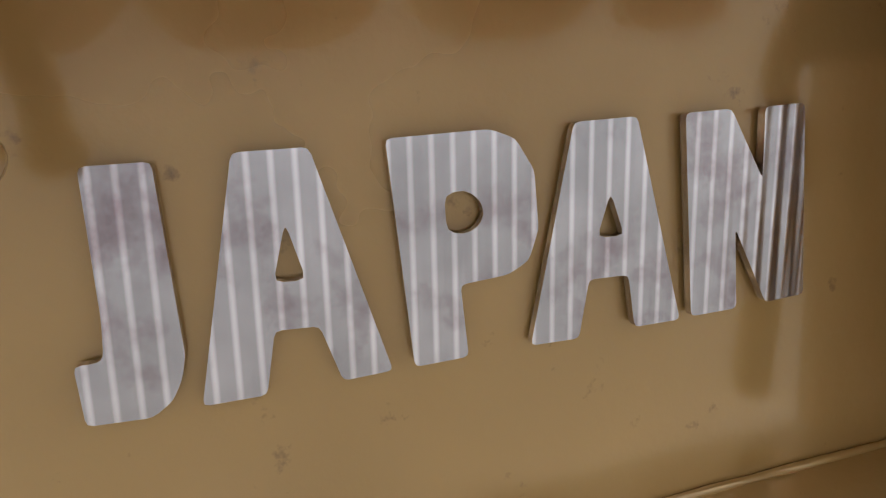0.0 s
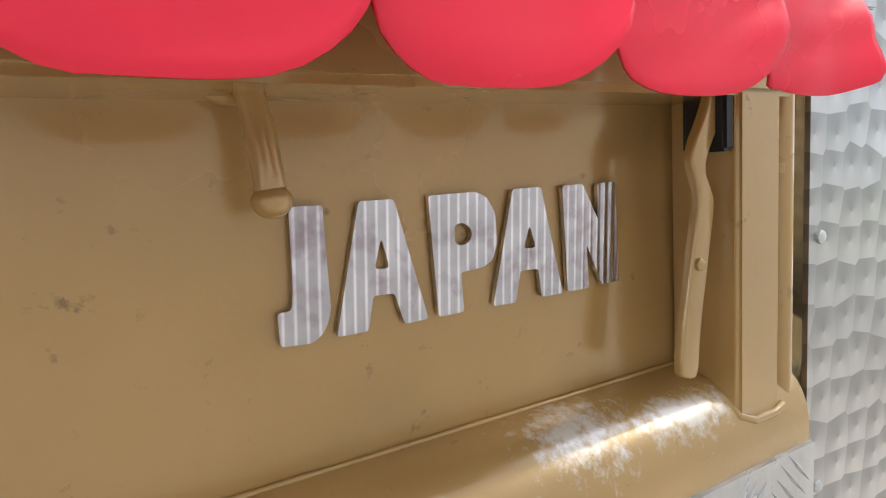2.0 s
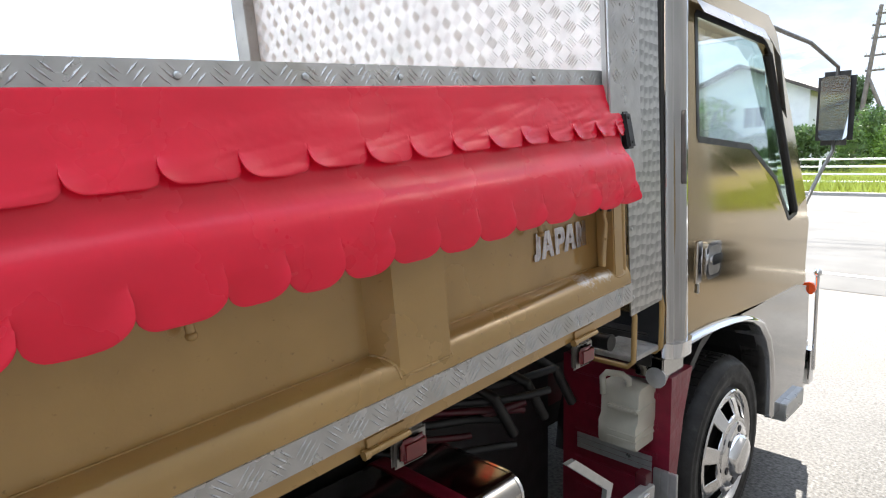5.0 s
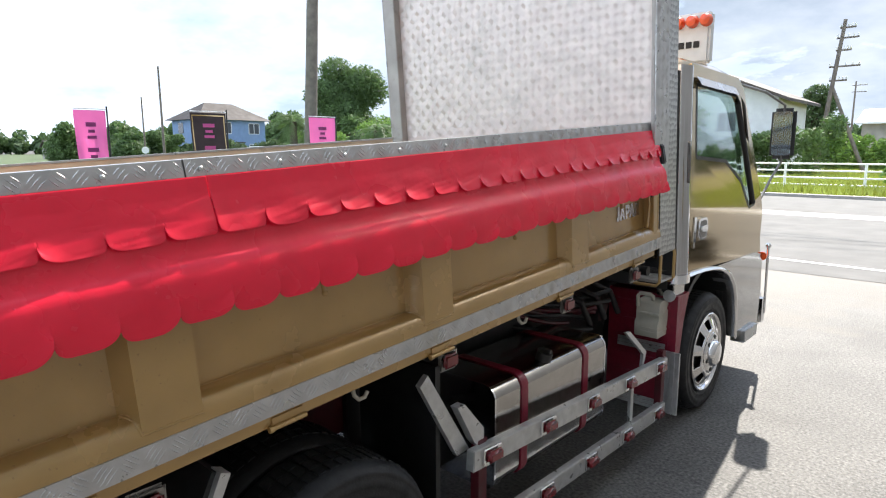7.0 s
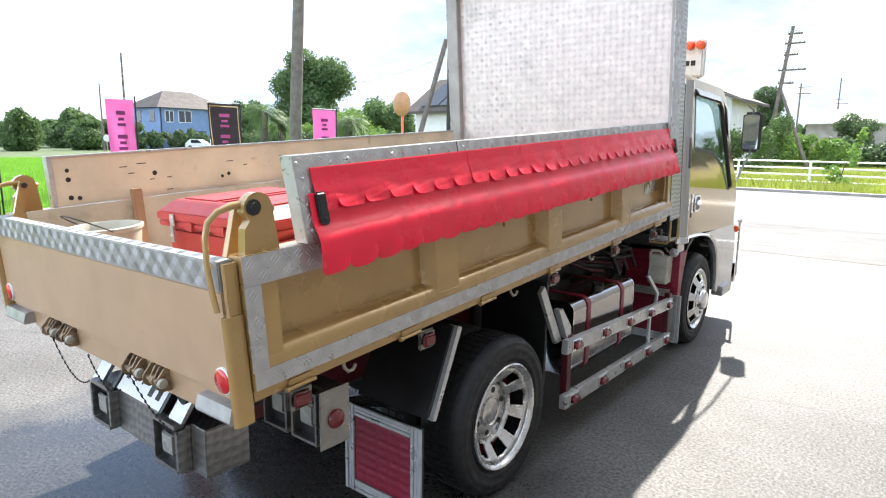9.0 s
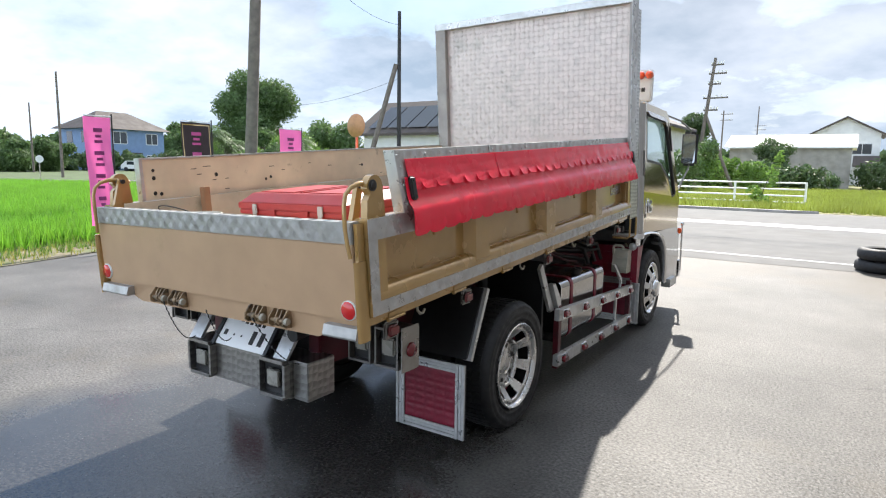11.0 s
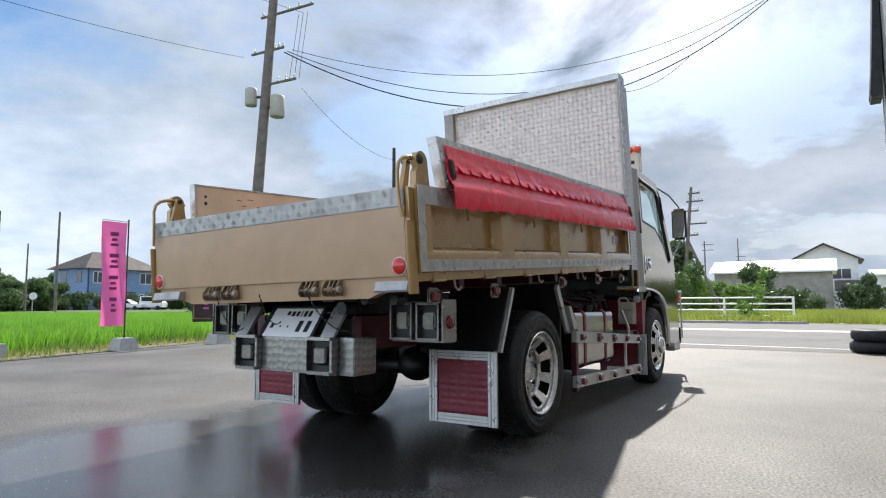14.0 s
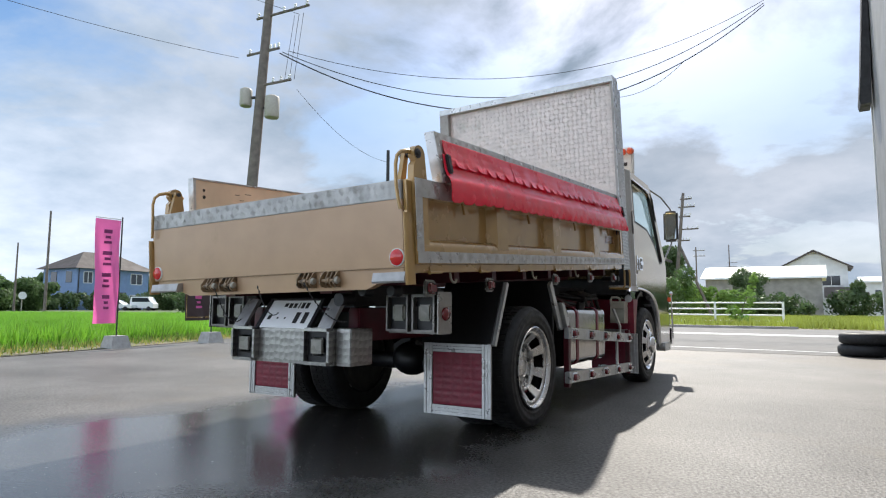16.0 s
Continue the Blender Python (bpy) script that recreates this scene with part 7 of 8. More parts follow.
def gable_house(name, label, category, cx, cy, w, d, h, rise, wall_m, roof_m, eave=0.5, along="x", windows=()):
    """A house with a gabled roof; the ridge runs along x or y."""
    t = thing(name, label, category)
    bm = bmesh.new()
    if along == "x":
        add_prism(bm, [(cy - d / 2, 0), (cy + d / 2, 0), (cy + d / 2, h), (cy, h + rise), (cy - d / 2, h)], "x", cx - w / 2, cx + w / 2)
    else:
        add_prism(bm, [(cx - w / 2, 0), (cx + w / 2, 0), (cx + w / 2, h), (cx, h + rise), (cx - w / 2, h)], "y", cy - d / 2, cy + d / 2)
    part("wall", bm, wall_m, t)
    bm = bmesh.new()
    half = (d if along == "x" else w) / 2
    k = rise / half
    c = cy if along == "x" else cx
    prof = [(c - half - eave, h - k * eave), (c, h + rise), (c + half + eave, h - k * eave), (c + half + eave, h - k * eave + 0.16), (c, h + rise + 0.18), (c - half - eave, h - k * eave + 0.16)]
    if along == "x":
        add_prism(bm, prof, "x", cx - w / 2 - eave, cx + w / 2 + eave)
    else:
        add_prism(bm, prof, "y", cy - d / 2 - eave, cy + d / 2 + eave)
    part("roof", bm, roof_m, t)
    for x0, x1, z0, z1 in windows:
        bm = bmesh.new()
        y = cy - d / 2
        for a in ((x0 - 0.06, x0, z0 - 0.06, z1 + 0.06), (x1, x1 + 0.06, z0 - 0.06, z1 + 0.06), (x0, x1, z0 - 0.06, z0), (x0, x1, z1, z1 + 0.06), ((x0 + x1) / 2 - 0.02, (x0 + x1) / 2 + 0.02, z0, z1)):
            add_box(bm, a[0], a[1], y - 0.06, y - 0.002, a[2], a[3])
        win = part("window", bm, alu, t)
        box_part("pane", (x0, x1, y - 0.03, y - 0.004, z0, z1), dark_glass, win, bevel=0)
    return t


gable_house("shed", "long grey shed with a pale metal roof", "shed", -1.95, 60, 8.9, 6, 3.35, 0.95, grey_wall, pale_roof, 0.35, "x")
gable_house("house", "white two-storey house with a dark tiled gable roof", "house", 1.9, 78, 6.0, 7, 5.25, 1.6, white_wall, roof_tile, 0.5, "y", ((2.6, 4.2, 3.2, 4.2),))
gable_house("annex", "low annex with a dark roof beside the white house", "house", 4.6, 73, 3.2, 3.0, 2.0, 0.8, white_wall, roof_tile, 0.3, "x")
gable_house("house", "low pale building with a flat-pitched roof", "house", 9.0, 75, 6, 6, 3.4, 0.5, white_wall, pale_roof, 0.3, "x", ((7.0, 8.0, 1.8, 2.6),))
gable_house("house", "white house with a grey roof behind the fence", "house", -10.2, 39.0, 6.4, 6.0, 4.1, 1.35, white_wall, roof_tile, 0.6, "y", ((-10.0, -9.0, 2.4, 3.4), (-12.2, -11.2, 2.4, 3.4)))

# tree, solar house and shrubs to the left
tree((-50.4, 43.0), 11.0, 4.7, 41, "large round dark green tree beyond the field", leaf_mat, 36000, 0.15, 0.2)
bush_row("shrubs", "mixed green shrubs under the large tree", (-42, 33), (-15, 36), 4.3, 2.5, 46000, 0.12, leaf_light, 42)
bush_row("shrubs", "dark shrubs along the lane", (-40, 30), (-26, 33), 2.6, 2.0, 16000, 0.13, hedge_leaf, 43)
sol = gable_house("solar_house", "house with solar panels on a grey roof", "house", -20.5, 32.0, 7.0, 6.0, 3.5, 1.9, white_wall, roof_tile, 0.5, "x")
for k in range(4):
    bm = bmesh.new()
    x0 = -23.5 + 1.5 * k
    r = [(28.9, 3.69), (28.9, 3.73), (31.2, 5.19), (31.2, 5.15)]
    add_prism(bm, r, "x", x0, x0 + 1.4)
    part("solar_panel", bm, dark_glass, sol, "dark solar panel")


# blue house
def blue_house():
    t = thing("blue_house", "pale blue two-storey house with a brown hipped roof", "house")
    c = Vector((*bearing(61.1, 106), 0))
    ax = Vector((math.cos(radians(61.15)), math.sin(radians(61.15)), 0))
    ay = Vector((-ax.y, ax.x, 0))
    M = Matrix(((ax.x, ay.x, 0, c.x), (ax.y, ay.y, 0, c.y), (0, 0, 1, 0), (0, 0, 0, 1))) @ pose(0, 0, 0, 0, 0, 33)
    w, dp, h = 11.2, 8.1, 5.9
    bm = bmesh.new()
    add_box(bm, -w / 2, w / 2, -dp / 2, dp / 2, 0, h)
    part("wall", bm, blue_wall, t, m=M)
    bm = bmesh.new()
    e = 0.8
    lo = [bm.verts.new(p) for p in ((-w / 2 - e, -dp / 2 - e, h), (w / 2 + e, -dp / 2 - e, h), (w / 2 + e, dp / 2 + e, h), (-w / 2 - e, dp / 2 + e, h))]
    hi = [bm.verts.new((-2.4, 0, h + 2.7)), bm.verts.new((2.4, 0, h + 2.7))]
    bm.faces.new(lo), bm.faces.new((lo[0], lo[1], hi[1], hi[0])), bm.faces.new((lo[2], lo[3], hi[0], hi[1])), bm.faces.new((lo[1], lo[2], hi[1])), bm.faces.new((lo[3], lo[0], hi[0]))
    part("roof", bm, roof_tile, t, m=M)
    for x0, x1, z0, z1 in ((-4.7, -3.5, 3.9, 5.4), (-2.6, -0.6, 3.9, 5.5), (2.6, 4.4, 3.9, 5.4), (-3.6, -2.4, 0.6, 2.2), (0.2, 1.0, 0.2, 2.2), (2.6, 3.8, 0.8, 2.2)):
        bm = bmesh.new()
        for a in ((x0 - 0.1, x0, z0, z1), (x1, x1 + 0.1, z0, z1), (x0, x1, z0 - 0.1, z0), (x0, x1, z1, z1 + 0.1), ((x0 + x1) / 2 - 0.05, (x0 + x1) / 2 + 0.05, z0, z1)):
            add_box(bm, a[0], a[1], -dp / 2 - 0.08, -dp / 2 - 0.002, a[2], a[3])
        win = part("window", bm, white_paint, t, m=M)
        bm = bmesh.new()
        add_box(bm, x0, x1, -dp / 2 - 0.05, -dp / 2 - 0.004, z0, z1)
        part("pane", bm, dark_glass, win, m=M)
    for y0, y1 in ((-2.8, -1.4), (0.8, 2.2)):
        bm = bmesh.new()
        add_box(bm, -w / 2 - 0.06, -w / 2 - 0.002, y0, y1, 3.9, 5.5)
        part("side_window", bm, dark_glass, t, m=M)
    bm = bmesh.new()
    add_tube(bm, [(-w / 2 + 0.12, -dp / 2 - 0.12, 0), (-w / 2 + 0.12, -dp / 2 - 0.12, h)], 0.07, 8)
    part("downpipe", bm, dark_metal, t, m=M)
    bm = bmesh.new()
    add_box(bm, -0.2, 1.4, -dp / 2 - 0.75, -dp / 2 - 0.002, 2.45, 2.60)
    part("porch_roof", bm, roof_tile, t, m=M)


bush_row("far_trees", "row of green treetops behind the solar house", bearing(47.5, 62), bearing(37, 62), 5.6, 4.0, 30000, 0.18, leaf_mat, 56)
bush_row("far_trees", "dark trees left of the blue house", bearing(70.6, 80), bearing(65.6, 88), 4.0, 4.0, 34000, 0.18, leaf_mat, 57)
blue_house()
b0, b1 = bearing(71.5, 98), bearing(46, 100)
bush_row("hedge", "clipped dark green hedge before the blue house", b0, b1, 2.8, 1.6, 34000, 0.2, hedge_leaf, 51)
bush_row("far_trees", "dark green wood left of the blue house", bearing(71, 104), bearing(63.4, 112), 6.2, 6.0, 22000, 0.4, leaf_mat, 52)
bush_row("far_trees", "trees right of the blue house", bearing(56.5, 118), bearing(44, 118), 7.0, 6.0, 18000, 0.4, leaf_mat, 53)
bush_row("far_trees", "distant tree line on the horizon", bearing(90, 260), bearing(40, 260), 9.0, 8.0, 14000, 1.2, hedge_leaf, 54)
bush_row("far_trees", "distant tree line beyond the meadow", bearing(40, 240), bearing(-30, 240), 8.0, 8.0, 14000, 1.2, hedge_leaf, 55)


def far_vehicle(name, label, c, heading, length, height, cabin):
    t = thing(name, label, "car")
    m = Matrix.Translation((*c, 0)) @ pose(0, 0, 0, 0, 0, heading)
    bm = bmesh.new()
    h, l = height, length / 2
    prof = [(-l, 0.35), (l, 0.35), (l, h * 0.52), (l * cabin[1], h * 0.58), (l * cabin[2], h), (l * cabin[0], h), (-l * 0.98, h * 0.6)]
    add_prism(bm, prof, "y", -0.72, 0.72)
    part("body", bm, white_paint, t, m=m, bevel=0.05)
    bm = bmesh.new()
    add_prism(bm, [(l * cabin[0] + 0.15, h * 0.63), (l * cabin[1] - 0.25, h * 0.63), (l * cabin[2] - 0.1, h * 0.93), (l * cabin[0] + 0.15, h * 0.93)], "y", -0.735, 0.735)
    part("windows", bm, dark_glass, t, m=m)
    for sx in (-0.62, 0.62):
        for sy in (-0.70, 0.70):
            bm = bmesh.new()
            add_lathe(bm, [(0.29, -0.08), (0.29, 0.08)], 16, (sx * l, sy, 0.29), "y")
            part("wheel", bm, rubber, t, m=m)


far_vehicle("parked_car", "white car parked by the hedge", bearing(59.4, 94), 28, 4.0, 1.42, (-0.62, 0.42, 0.05))
far_vehicle("parked_van", "small white van parked by the hedge", bearing(57.6, 94), 30, 3.3, 1.9, (-0.9, 0.86, 0.55))


# poles and wires
def utility_pole(x, y, h, lean_deg, label, arms=(), drums=(), thick=1.0):
    t = thing("utility_pole", label, "pole")
    top = Vector((x + h * math.tan(radians(lean_deg[0])), y + h * math.tan(radians(lean_deg[1])), h))
    bm = bmesh.new()
    add_tube(bm, [(x, y, 0), top], [0.19 * thick, 0.12 * thick], 14)
    part("pole", bm, pole_concrete, t, smooth=True)

    def on(z):
        return Vector((x, y, 0)).lerp(top, z / h)

    for z, half, ang, *reach in arms:
        lo, hi = reach or (-0.45, 1.5)
        a = Vector((math.cos(radians(ang)), math.sin(radians(ang)), 0))
        p = on(z)
        bm = bmesh.new()
        add_tube(bm, [p + a * half * lo, p + a * half * hi], 0.045, 6)
        arm = part("cross_arm", bm, pole_concrete, t)
        for f in (lo * 0.85, hi * 0.4, hi * 0.67, hi * 0.95):
            bm = bmesh.new()
            q = p + a * half * f
            add_lathe(bm, [(0.03, 0.0), (0.05, 0.04), (0.03, 0.07), (0.05, 0.11), (0.02, 0.16)], 8, (q.x, q.y, q.z + 0.045), "z")
            part("insulator", bm, white_paint, arm, smooth=True)
    for z, dx, dy, r, hh in drums:
        p = on(z)
        bm = bmesh.new()
        add_lathe(bm, [(r * 0.9, -hh / 2), (r, -hh / 2 + 0.04), (r, hh / 2 - 0.04), (r * 0.9, hh / 2), (r * 0.5, hh / 2 + 0.05)], 16, (p.x + dx, p.y + dy, p.z), "z")
        dr = part("transformer", bm, grey_paint, t, "grey cylindrical transformer", smooth=True)
        bm = bmesh.new()
        add_tube(bm, [(p.x, p.y, p.z), (p.x + dx, p.y + dy, p.z)], 0.05, 6)
        part("bracket", bm, dark_metal, dr)
    return t


VX, VY = math.cos(radians(29)), math.sin(radians(29))  # across the view from the yard
main_pole = utility_pole(-14.6, 12.1, 14.2, (4.9, 0.0), "tall dark utility pole with cross-arms and transformers", ((13.4, 0.6, -8), (12.1, 0.3, 5, -0.6, 0.8), (10.75, 1.0, 5, -0.5, 1.8), (9.5, 1.0, 5, -0.8, 0.65), (8.3, 1.0, 5, -0.1, 1.3)), ((7.88, -0.46, -0.23, 0.21, 0.60), (7.50, 0.46, 0.15, 0.25, 0.74)), thick=1.1)
utility_pole(-5.5, 38.0, 7.9, (5.5, 0), "weathered leaning utility pole behind the fence", ((7.5, 0.35, 0), (7.0, 0.5, 0), (6.4, 0.35, 0), (5.6, 0.7, 0), (4.9, 0.4, 0)), thick=0.7)
utility_pole(*bearing(64.6, 58), 8.25, (0, 0), "slim utility pole beyond the rice field", thick=0.6)
utility_pole(*bearing(66.6, 80), 7.4, (0, 0), "slim distant pole beyond the rice field", thick=0.6)
utility_pole(*bearing(9.0, 95), 9.5, (0, 0), "distant utility pole behind the shed", ((9.0, 0.8, 0), (8.2, 0.8, 0)), thick=0.7)
utility_pole(*bearing(6.4, 140), 14, (0, 0), "tall distant utility pole behind houses", ((10.2, 1.0, 0), (9.4, 1.0, 0)), thick=0.8)
stay = thing("stay_pole", "slim dark pole with a slanted brace beyond the field", "pole")
bm = bmesh.new()
add_tube(bm, [(-15.84, 22.03, 0), (-15.84, 22.03, 8.5)], [0.11, 0.08], 10)
part("upright", bm, dark_metal, stay, smooth=True)
bm = bmesh.new()
add_tube(bm, [(-17.3, 20.9, 0), (-15.95, 21.93, 6.1)], [0.13, 0.11], 10)
part("brace", bm, pole_concrete, stay, smooth=True)
sb = thing("brace_pole", "slanted weathered brace beside the leaning utility pole", "pole")
bm = bmesh.new()
add_tube(bm, [(-3.2, 38.0, 0), (-5.05, 38.0, 4.6)], [0.10, 0.08], 10)
part("brace", bm, pole_concrete, sb, smooth=True)


def wire(p, q, sag, r=0.012, seg=24):
    bm = bmesh.new()
    p, q = Vector(p), Vector(q)
    add_tube(bm, [p.lerp(q, k / seg) - Vector((0, 0, 4 * sag * (k / seg) * (1 - k / seg))) for k in range(seg + 1)], r, 5)
    return part("wire", bm, dark_metal, main_pole, "thin dark overhead electric wire")


PT, END = Vector((-13.47, 12.63, 9.6)), Vector((0.82, 25.9, 13.5))
for dx, ez, sag, r in ((0.25, 0.12, 2.05, 0.011), (0.0, 0.0, 2.74, 0.015), (-0.15, -0.1, 3.24, 0.022)):
    wire((PT.x + dx, PT.y, PT.z), (END.x, END.y, END.z + ez), sag, r, 40)
wire(tuple(PT.lerp(END, 0.62) - Vector((0, 0, 3.24 * 4 * 0.62 * 0.38 + 0.1))), tuple(PT.lerp(END, 0.80) - Vector((0, 0, 3.24 * 4 * 0.8 * 0.2 + 0.1))), 0.45, 0.010)
for p, q, sag in (((-15.0, 12.0, 9.5), (-17.6, -1.2, 9.2), 0.35), ((-13.0, 12.9, 11.0), (-19.5, -3.0, 13.0), 0.4), ((-13.1, 13.0, 8.3), (-15.84, 22.03, 7.9), 0.5), ((-15.9, 21.9, 5.4), (-30.6, 28.8, 5.4), 0.3)):
    wire(p, q, sag, 0.008)
for k in range(3):
    wire((-12.9 + 0.20 * k, 12.60 + 0.015 * k, 10.8), (-13.15 + 0.22 * k, 12.45 + 0.013 * k, 8.42), -0.02, 0.008)

# traffic mirror with an orange back
tm = thing("traffic_mirror", "round orange traffic mirror on an orange post", "traffic mirror")
bm = bmesh.new()
add_tube(bm, [(-12.6, 15.3, 0), (-12.6, 15.3, 2.85)], 0.05, 10)
part("post", bm, orange_lens, tm, smooth=True)
bm = bmesh.new()
add_lathe(bm, [(0.0, -0.10), (0.22, -0.08), (0.38, -0.02), (0.42, 0.02), (0.40, 0.04)], 24, (-12.6, 15.24, 2.78), "y")
part("mirror_back", bm, mat("faded_orange_shell", (0.46, 0.22, 0.10), 0.5, 0.0, 8), tm, smooth=True)


# banners on poles in concrete feet
def banner(x, y, cloth, label, width=0.60, turn=0.0, z_top=1.98, z_low=0.38, seed=0, border=None, edge=None):
    t = thing("banner", label, "banner", "banners along the yard")
    bm = bmesh.new()
    add_prism(bm, [(x - 0.17, y - 0.17), (x + 0.17, y - 0.17), (x + 0.17, y + 0.17), (x - 0.17, y + 0.17)], "z", 0.0, 0.20)
    for v in bm.verts:
        if v.co.z > 0.1:
            v.co.x, v.co.y = x + (v.co.x - x) * 0.72, y + (v.co.y - y) * 0.72
    part("concrete_foot", bm, concrete, t, "grey concrete foot", bevel=0.015)
    bm = bmesh.new()
    add_tube(bm, [(x, y, 0.2), (x, y, z_top + 0.06)], 0.012, 8)
    part("pole", bm, dark_metal, t, smooth=True)
    d = Vector((math.sin(radians(turn)), -math.cos(radians(turn)), 0))
    nrm = Vector((d.y, -d.x, 0))
    bm = bmesh.new()
    add_tube(bm, [(x, y, z_top + 0.02), tuple(Vector((x, y, z_top + 0.02)) + d * width * 1.03)], 0.008, 6)
    part("cross_bar", bm, white_paint, t)

    def cloth_at(u, v, off=0.0):
        s = noise.noise((u * 2.2 + seed, v * 3.0, 1.7)) * 0.10 + 0.05 * math.sin(u * 7 + v * 5 + seed)
        return Vector((x, y, z_top - (z_top - z_low) * v)) + d * (0.02 + width * u * (1 - 0.10 * v)) + nrm * (s * v + off)

    bm = bmesh.new()
    g = [[bm.verts.new(cloth_at(i / 12, j / 28)) for j in range(29)] for i in range(13)]
    for a, b in zip(g, g[1:]):
        for j in range(28):
            bm.faces.new((a[j], b[j], b[j + 1], a[j + 1]))
    part("cloth", bm, cloth, t, smooth=True)
    rng = random.Random(seed + 3)
    marks = []
    for k in range(4):
        v0 = 0.10 + 0.21 * k
        marks += [(0.34, 0.66, v0, v0 + 0.035), (0.40, 0.60, v0 + 0.060, v0 + 0.085), (0.36, 0.64, v0 + 0.110, v0 + 0.135)]
    ink = faded_ink if border is None else border
    for u0, u1, v0, v1 in marks:
        bm = bmesh.new()
        for side in (-1, 1):
            q = [[bm.verts.new(cloth_at(u0 + (u1 - u0) * i / 3, v0 + (v1 - v0) * j / 4, 0.004 * side)) for j in range(5)] for i in range(4)]
            for a, b in zip(q, q[1:]):
                for j in range(4):
                    bm.faces.new((a[j], b[j], b[j + 1], a[j + 1]))
        part("bar", bm, ink, t)
    if edge is not None:
        for u0, u1, v0, v1 in ((0.04, 0.07, 0.02, 0.97), (0.93, 0.96, 0.02, 0.97), (0.07, 0.93, 0.02, 0.032), (0.07, 0.93, 0.958, 0.97)):
            bm = bmesh.new()
            for side in (-1, 1):
                q = [[bm.verts.new(cloth_at(u0 + (u1 - u0) * i / 6, v0 + (v1 - v0) * j / 14, 0.004 * side)) for j in range(15)] for i in range(7)]
                for a, b in zip(q, q[1:]):
                    for j in range(14):
                        bm.faces.new((a[j], b[j], b[j + 1], a[j + 1]))
            part("border", bm, edge, t)
    return t


banner(-7.46, 3.66, pink_cloth, "tall pink cloth banner with dark strokes on a thin pole", seed=1, turn=-2, z_top=2.07, z_low=0.40, width=0.41)
banner(-7.50, 5.50, banner_brown, "dark cloth banner with pink strokes and gold border", seed=2, border=pink_cloth, edge=cab_gold, z_top=2.10, z_low=0.42, width=0.60)
banner(-7.55, 7.77, pink_cloth, "pink cloth banner with dark strokes, half hidden by the truck", seed=5, z_top=2.10, z_low=0.42, width=0.60)
banner(-7.58, 1.86, banner_brown, "dark cloth banner on a thin pole at the yard's edge", seed=9, border=pink_cloth, edge=cab_gold, z_top=2.0, z_low=0.42, width=0.52)

# round sign across the field
rs_x, rs_y = bearing(66.1, 60)
sign = thing("round_sign", "small round white sign on a thin post beside the lane", "sign")
bm = bmesh.new()
add_tube(bm, [(rs_x, rs_y, 0), (rs_x, rs_y, 1.3)], 0.04, 8)
part("post", bm, grey_paint, sign, smooth=True)
bm = bmesh.new()
add_lathe(bm, [(0.30, -0.015), (0.30, 0.015)], 24, (rs_x + 0.06, rs_y, 1.45))
part("disc", bm, white_paint, sign)
shed_c = bearing(72.0, 120)
gable_house("shed", "long low grey shed across the field", "shed", shed_c[0], shed_c[1], 4.0, 9.0, 2.0, 0.9, grey_wall, roof_tile, 0.3, "y")


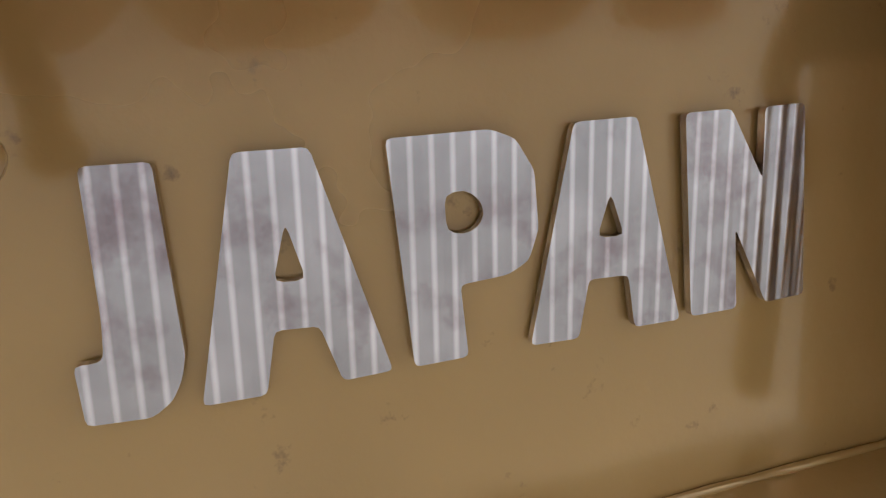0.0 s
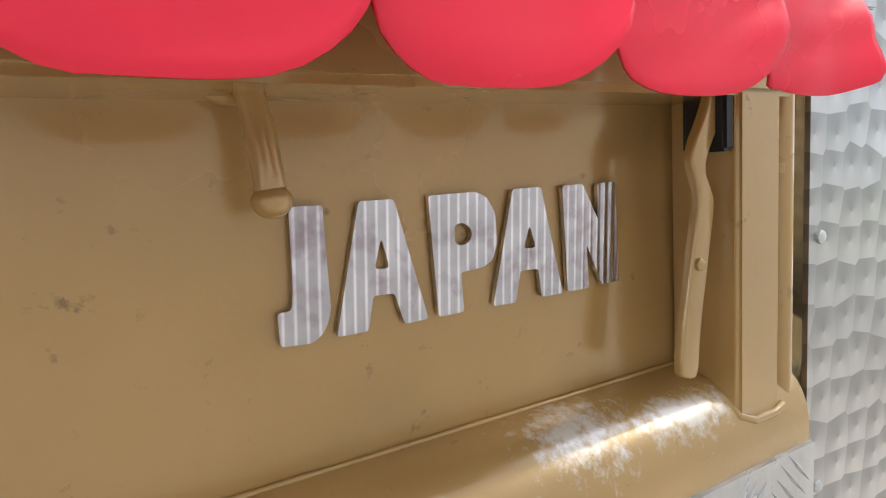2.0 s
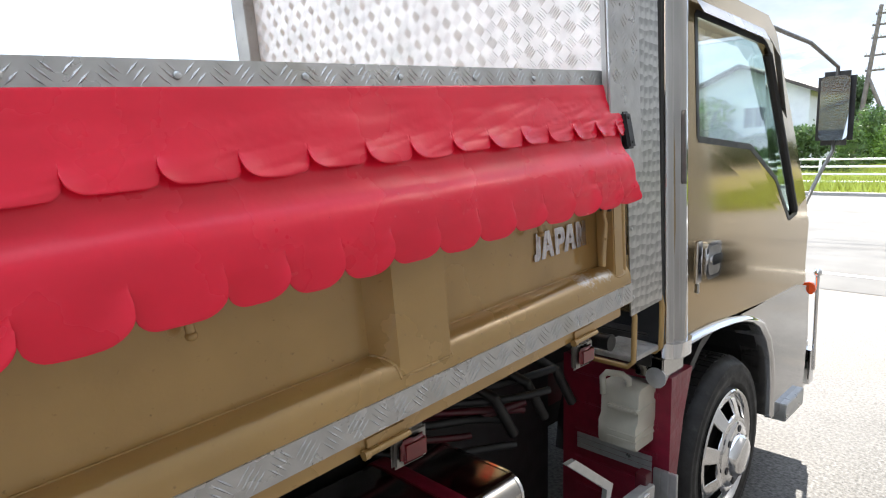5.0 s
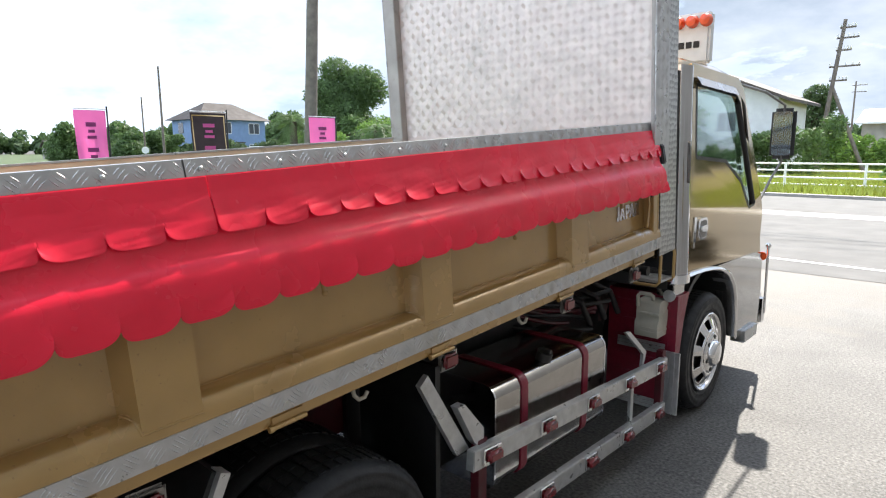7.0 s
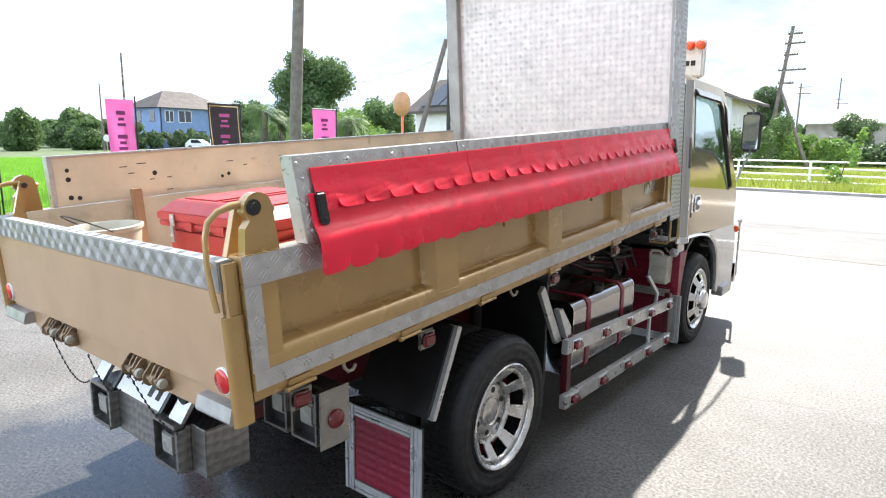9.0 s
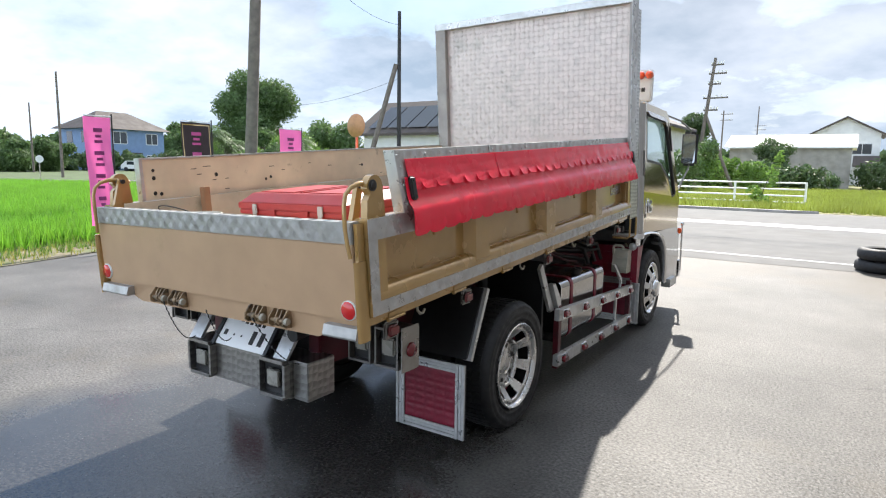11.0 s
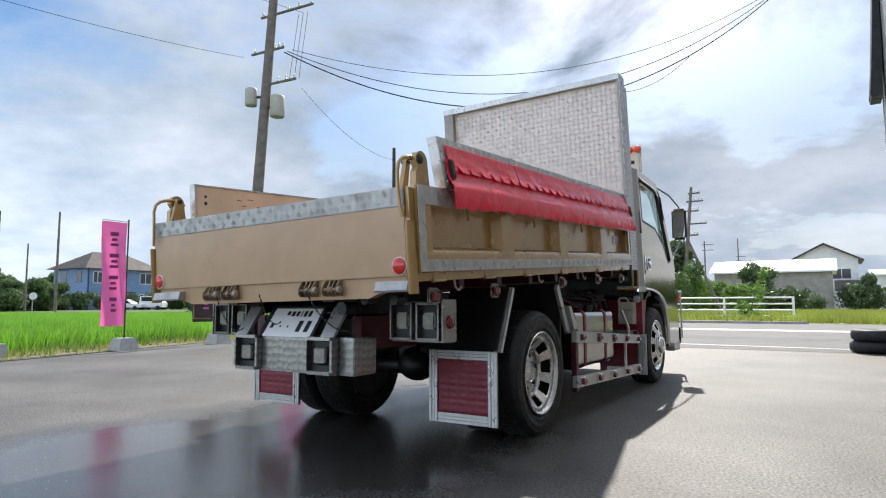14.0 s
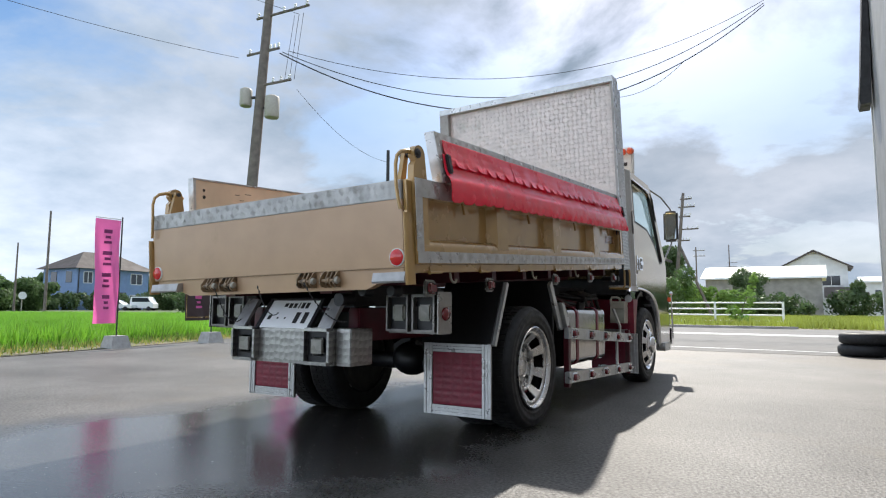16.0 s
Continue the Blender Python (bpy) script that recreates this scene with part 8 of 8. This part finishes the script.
# palms
def palm(x, y, height, reach, seed, label):
    """A palm: a rough trunk and arching fronds, each a midrib with two rows of narrow leaflets."""
    rng = random.Random(seed)
    t = thing("palm_tree", label, "palm tree", "palms beyond the yard")
    bm = bmesh.new()
    add_tube(bm, [(x, y, height * k / 10) for k in range(11)], [0.24 + 0.03 * (k % 2) for k in range(11)], 12)
    part("trunk", bm, bark, t)
    verts, faces = [], []
    for k in range(46):
        a, up = rng.uniform(0, 2 * math.pi), rng.uniform(-0.5, 1.25)
        r = reach * rng.uniform(0.8, 1.1)
        mid = []
        for i in range(15):
            f = i / 14
            mid.append(Vector((x + math.cos(a) * r * f * math.cos(up * (1 - 0.4 * f)), y + math.sin(a) * r * f * math.cos(up * (1 - 0.4 * f)), height + r * (math.sin(up) * f - 0.75 * f * f))))
        side = Vector((-math.sin(a), math.cos(a), 0))
        for i in range(2, 14):
            along = (mid[i + 1] - mid[i]).normalized()
            for sgn in (-1, 1):
                ln = r * 0.30 * math.sin(math.pi * (0.15 + 0.8 * i / 14)) * rng.uniform(0.85, 1.1)
                tip = mid[i] + (side * sgn * 0.8 + along * 0.7 - Vector((0, 0, 0.35))) * ln
                n0 = len(verts)
                verts += [mid[i] - along * 0.035, mid[i] + along * 0.035, tip]
                faces.append((n0, n0 + 1, n0 + 2))
    me = bpy.data.meshes.new("fronds")
    me.from_pydata([tuple(v) for v in verts], [], faces)
    me.materials.append(leaf_mat)
    new("fronds", me).parent = t
    return t


palm(*bearing(53.5, 44), 3.3, 1.9, 61, "dark feathery palm beside the large tree")
palm(*bearing(52.0, 45), 2.6, 1.7, 62, "low bushy palm beside the large tree")
palm(*bearing(46.2, 43), 2.7, 1.7, 63, "grey-green palm among the shrubs")

# building at the yard's edge, tyres beside it
wl_b = thing("building", "pale weathered steel-clad building at the yard's edge", "building")
bm = bmesh.new()
n = 180
prof = []
for k in range(n + 1):
    y = -9.0 + 18.6 * k / n
    prof.append((3.10 + 0.004 * (k % 12 == 0), y))
lo = [bm.verts.new((x, y, 0)) for x, y in prof]
hi = [bm.verts.new((x, y, 6.4)) for x, y in prof]
for k in range(n):
    bm.faces.new((lo[k], lo[k + 1], hi[k + 1], hi[k]))
part("cladding", bm, steel_wall, wl_b)
bm = bmesh.new()
add_box(bm, 3.14, 9.0, -9.0, 9.58, 0, 6.3)
part("wall", bm, steel_wall, wl_b)
bm = bmesh.new()
add_box(bm, 2.98, 9.2, -9.2, 9.62, 6.4, 6.55)
part("roof", bm, grey_wall, wl_b)
bm = bmesh.new()
add_box(bm, 3.085, 3.14, 9.54, 9.62, 0, 6.4)
part("corner_trim", bm, white_wall, wl_b)
bm = bmesh.new()
add_prism(bm, [(2.905, 3.90), (2.92, 3.82), (3.06, 3.82), (3.085, 4.6), (3.085, 5.75), (3.03, 5.75), (2.985, 5.0), (2.94, 4.3)], "y", 9.05, 9.5)
part("rusty_bracket", bm, dark_metal, wl_b, "dark rusty bracket")
for k, (tx, ty) in enumerate(((2.78, 8.95), (2.80, 8.93))):
    t = thing("old_tyre", "worn black tyre stacked beside the building", "tyre", "stacked tyres")
    bm = bmesh.new()
    add_lathe(bm, [(0.20, 0.018), (0.24, 0.0), (0.30, 0.005), (0.335, 0.034), (0.34, 0.085), (0.335, 0.136), (0.30, 0.165), (0.24, 0.17), (0.20, 0.152)], 36, (tx, ty, 0.004 + 0.17 * k), "z", closed=True)
    part("tyre", bm, rubber, t, smooth=True)
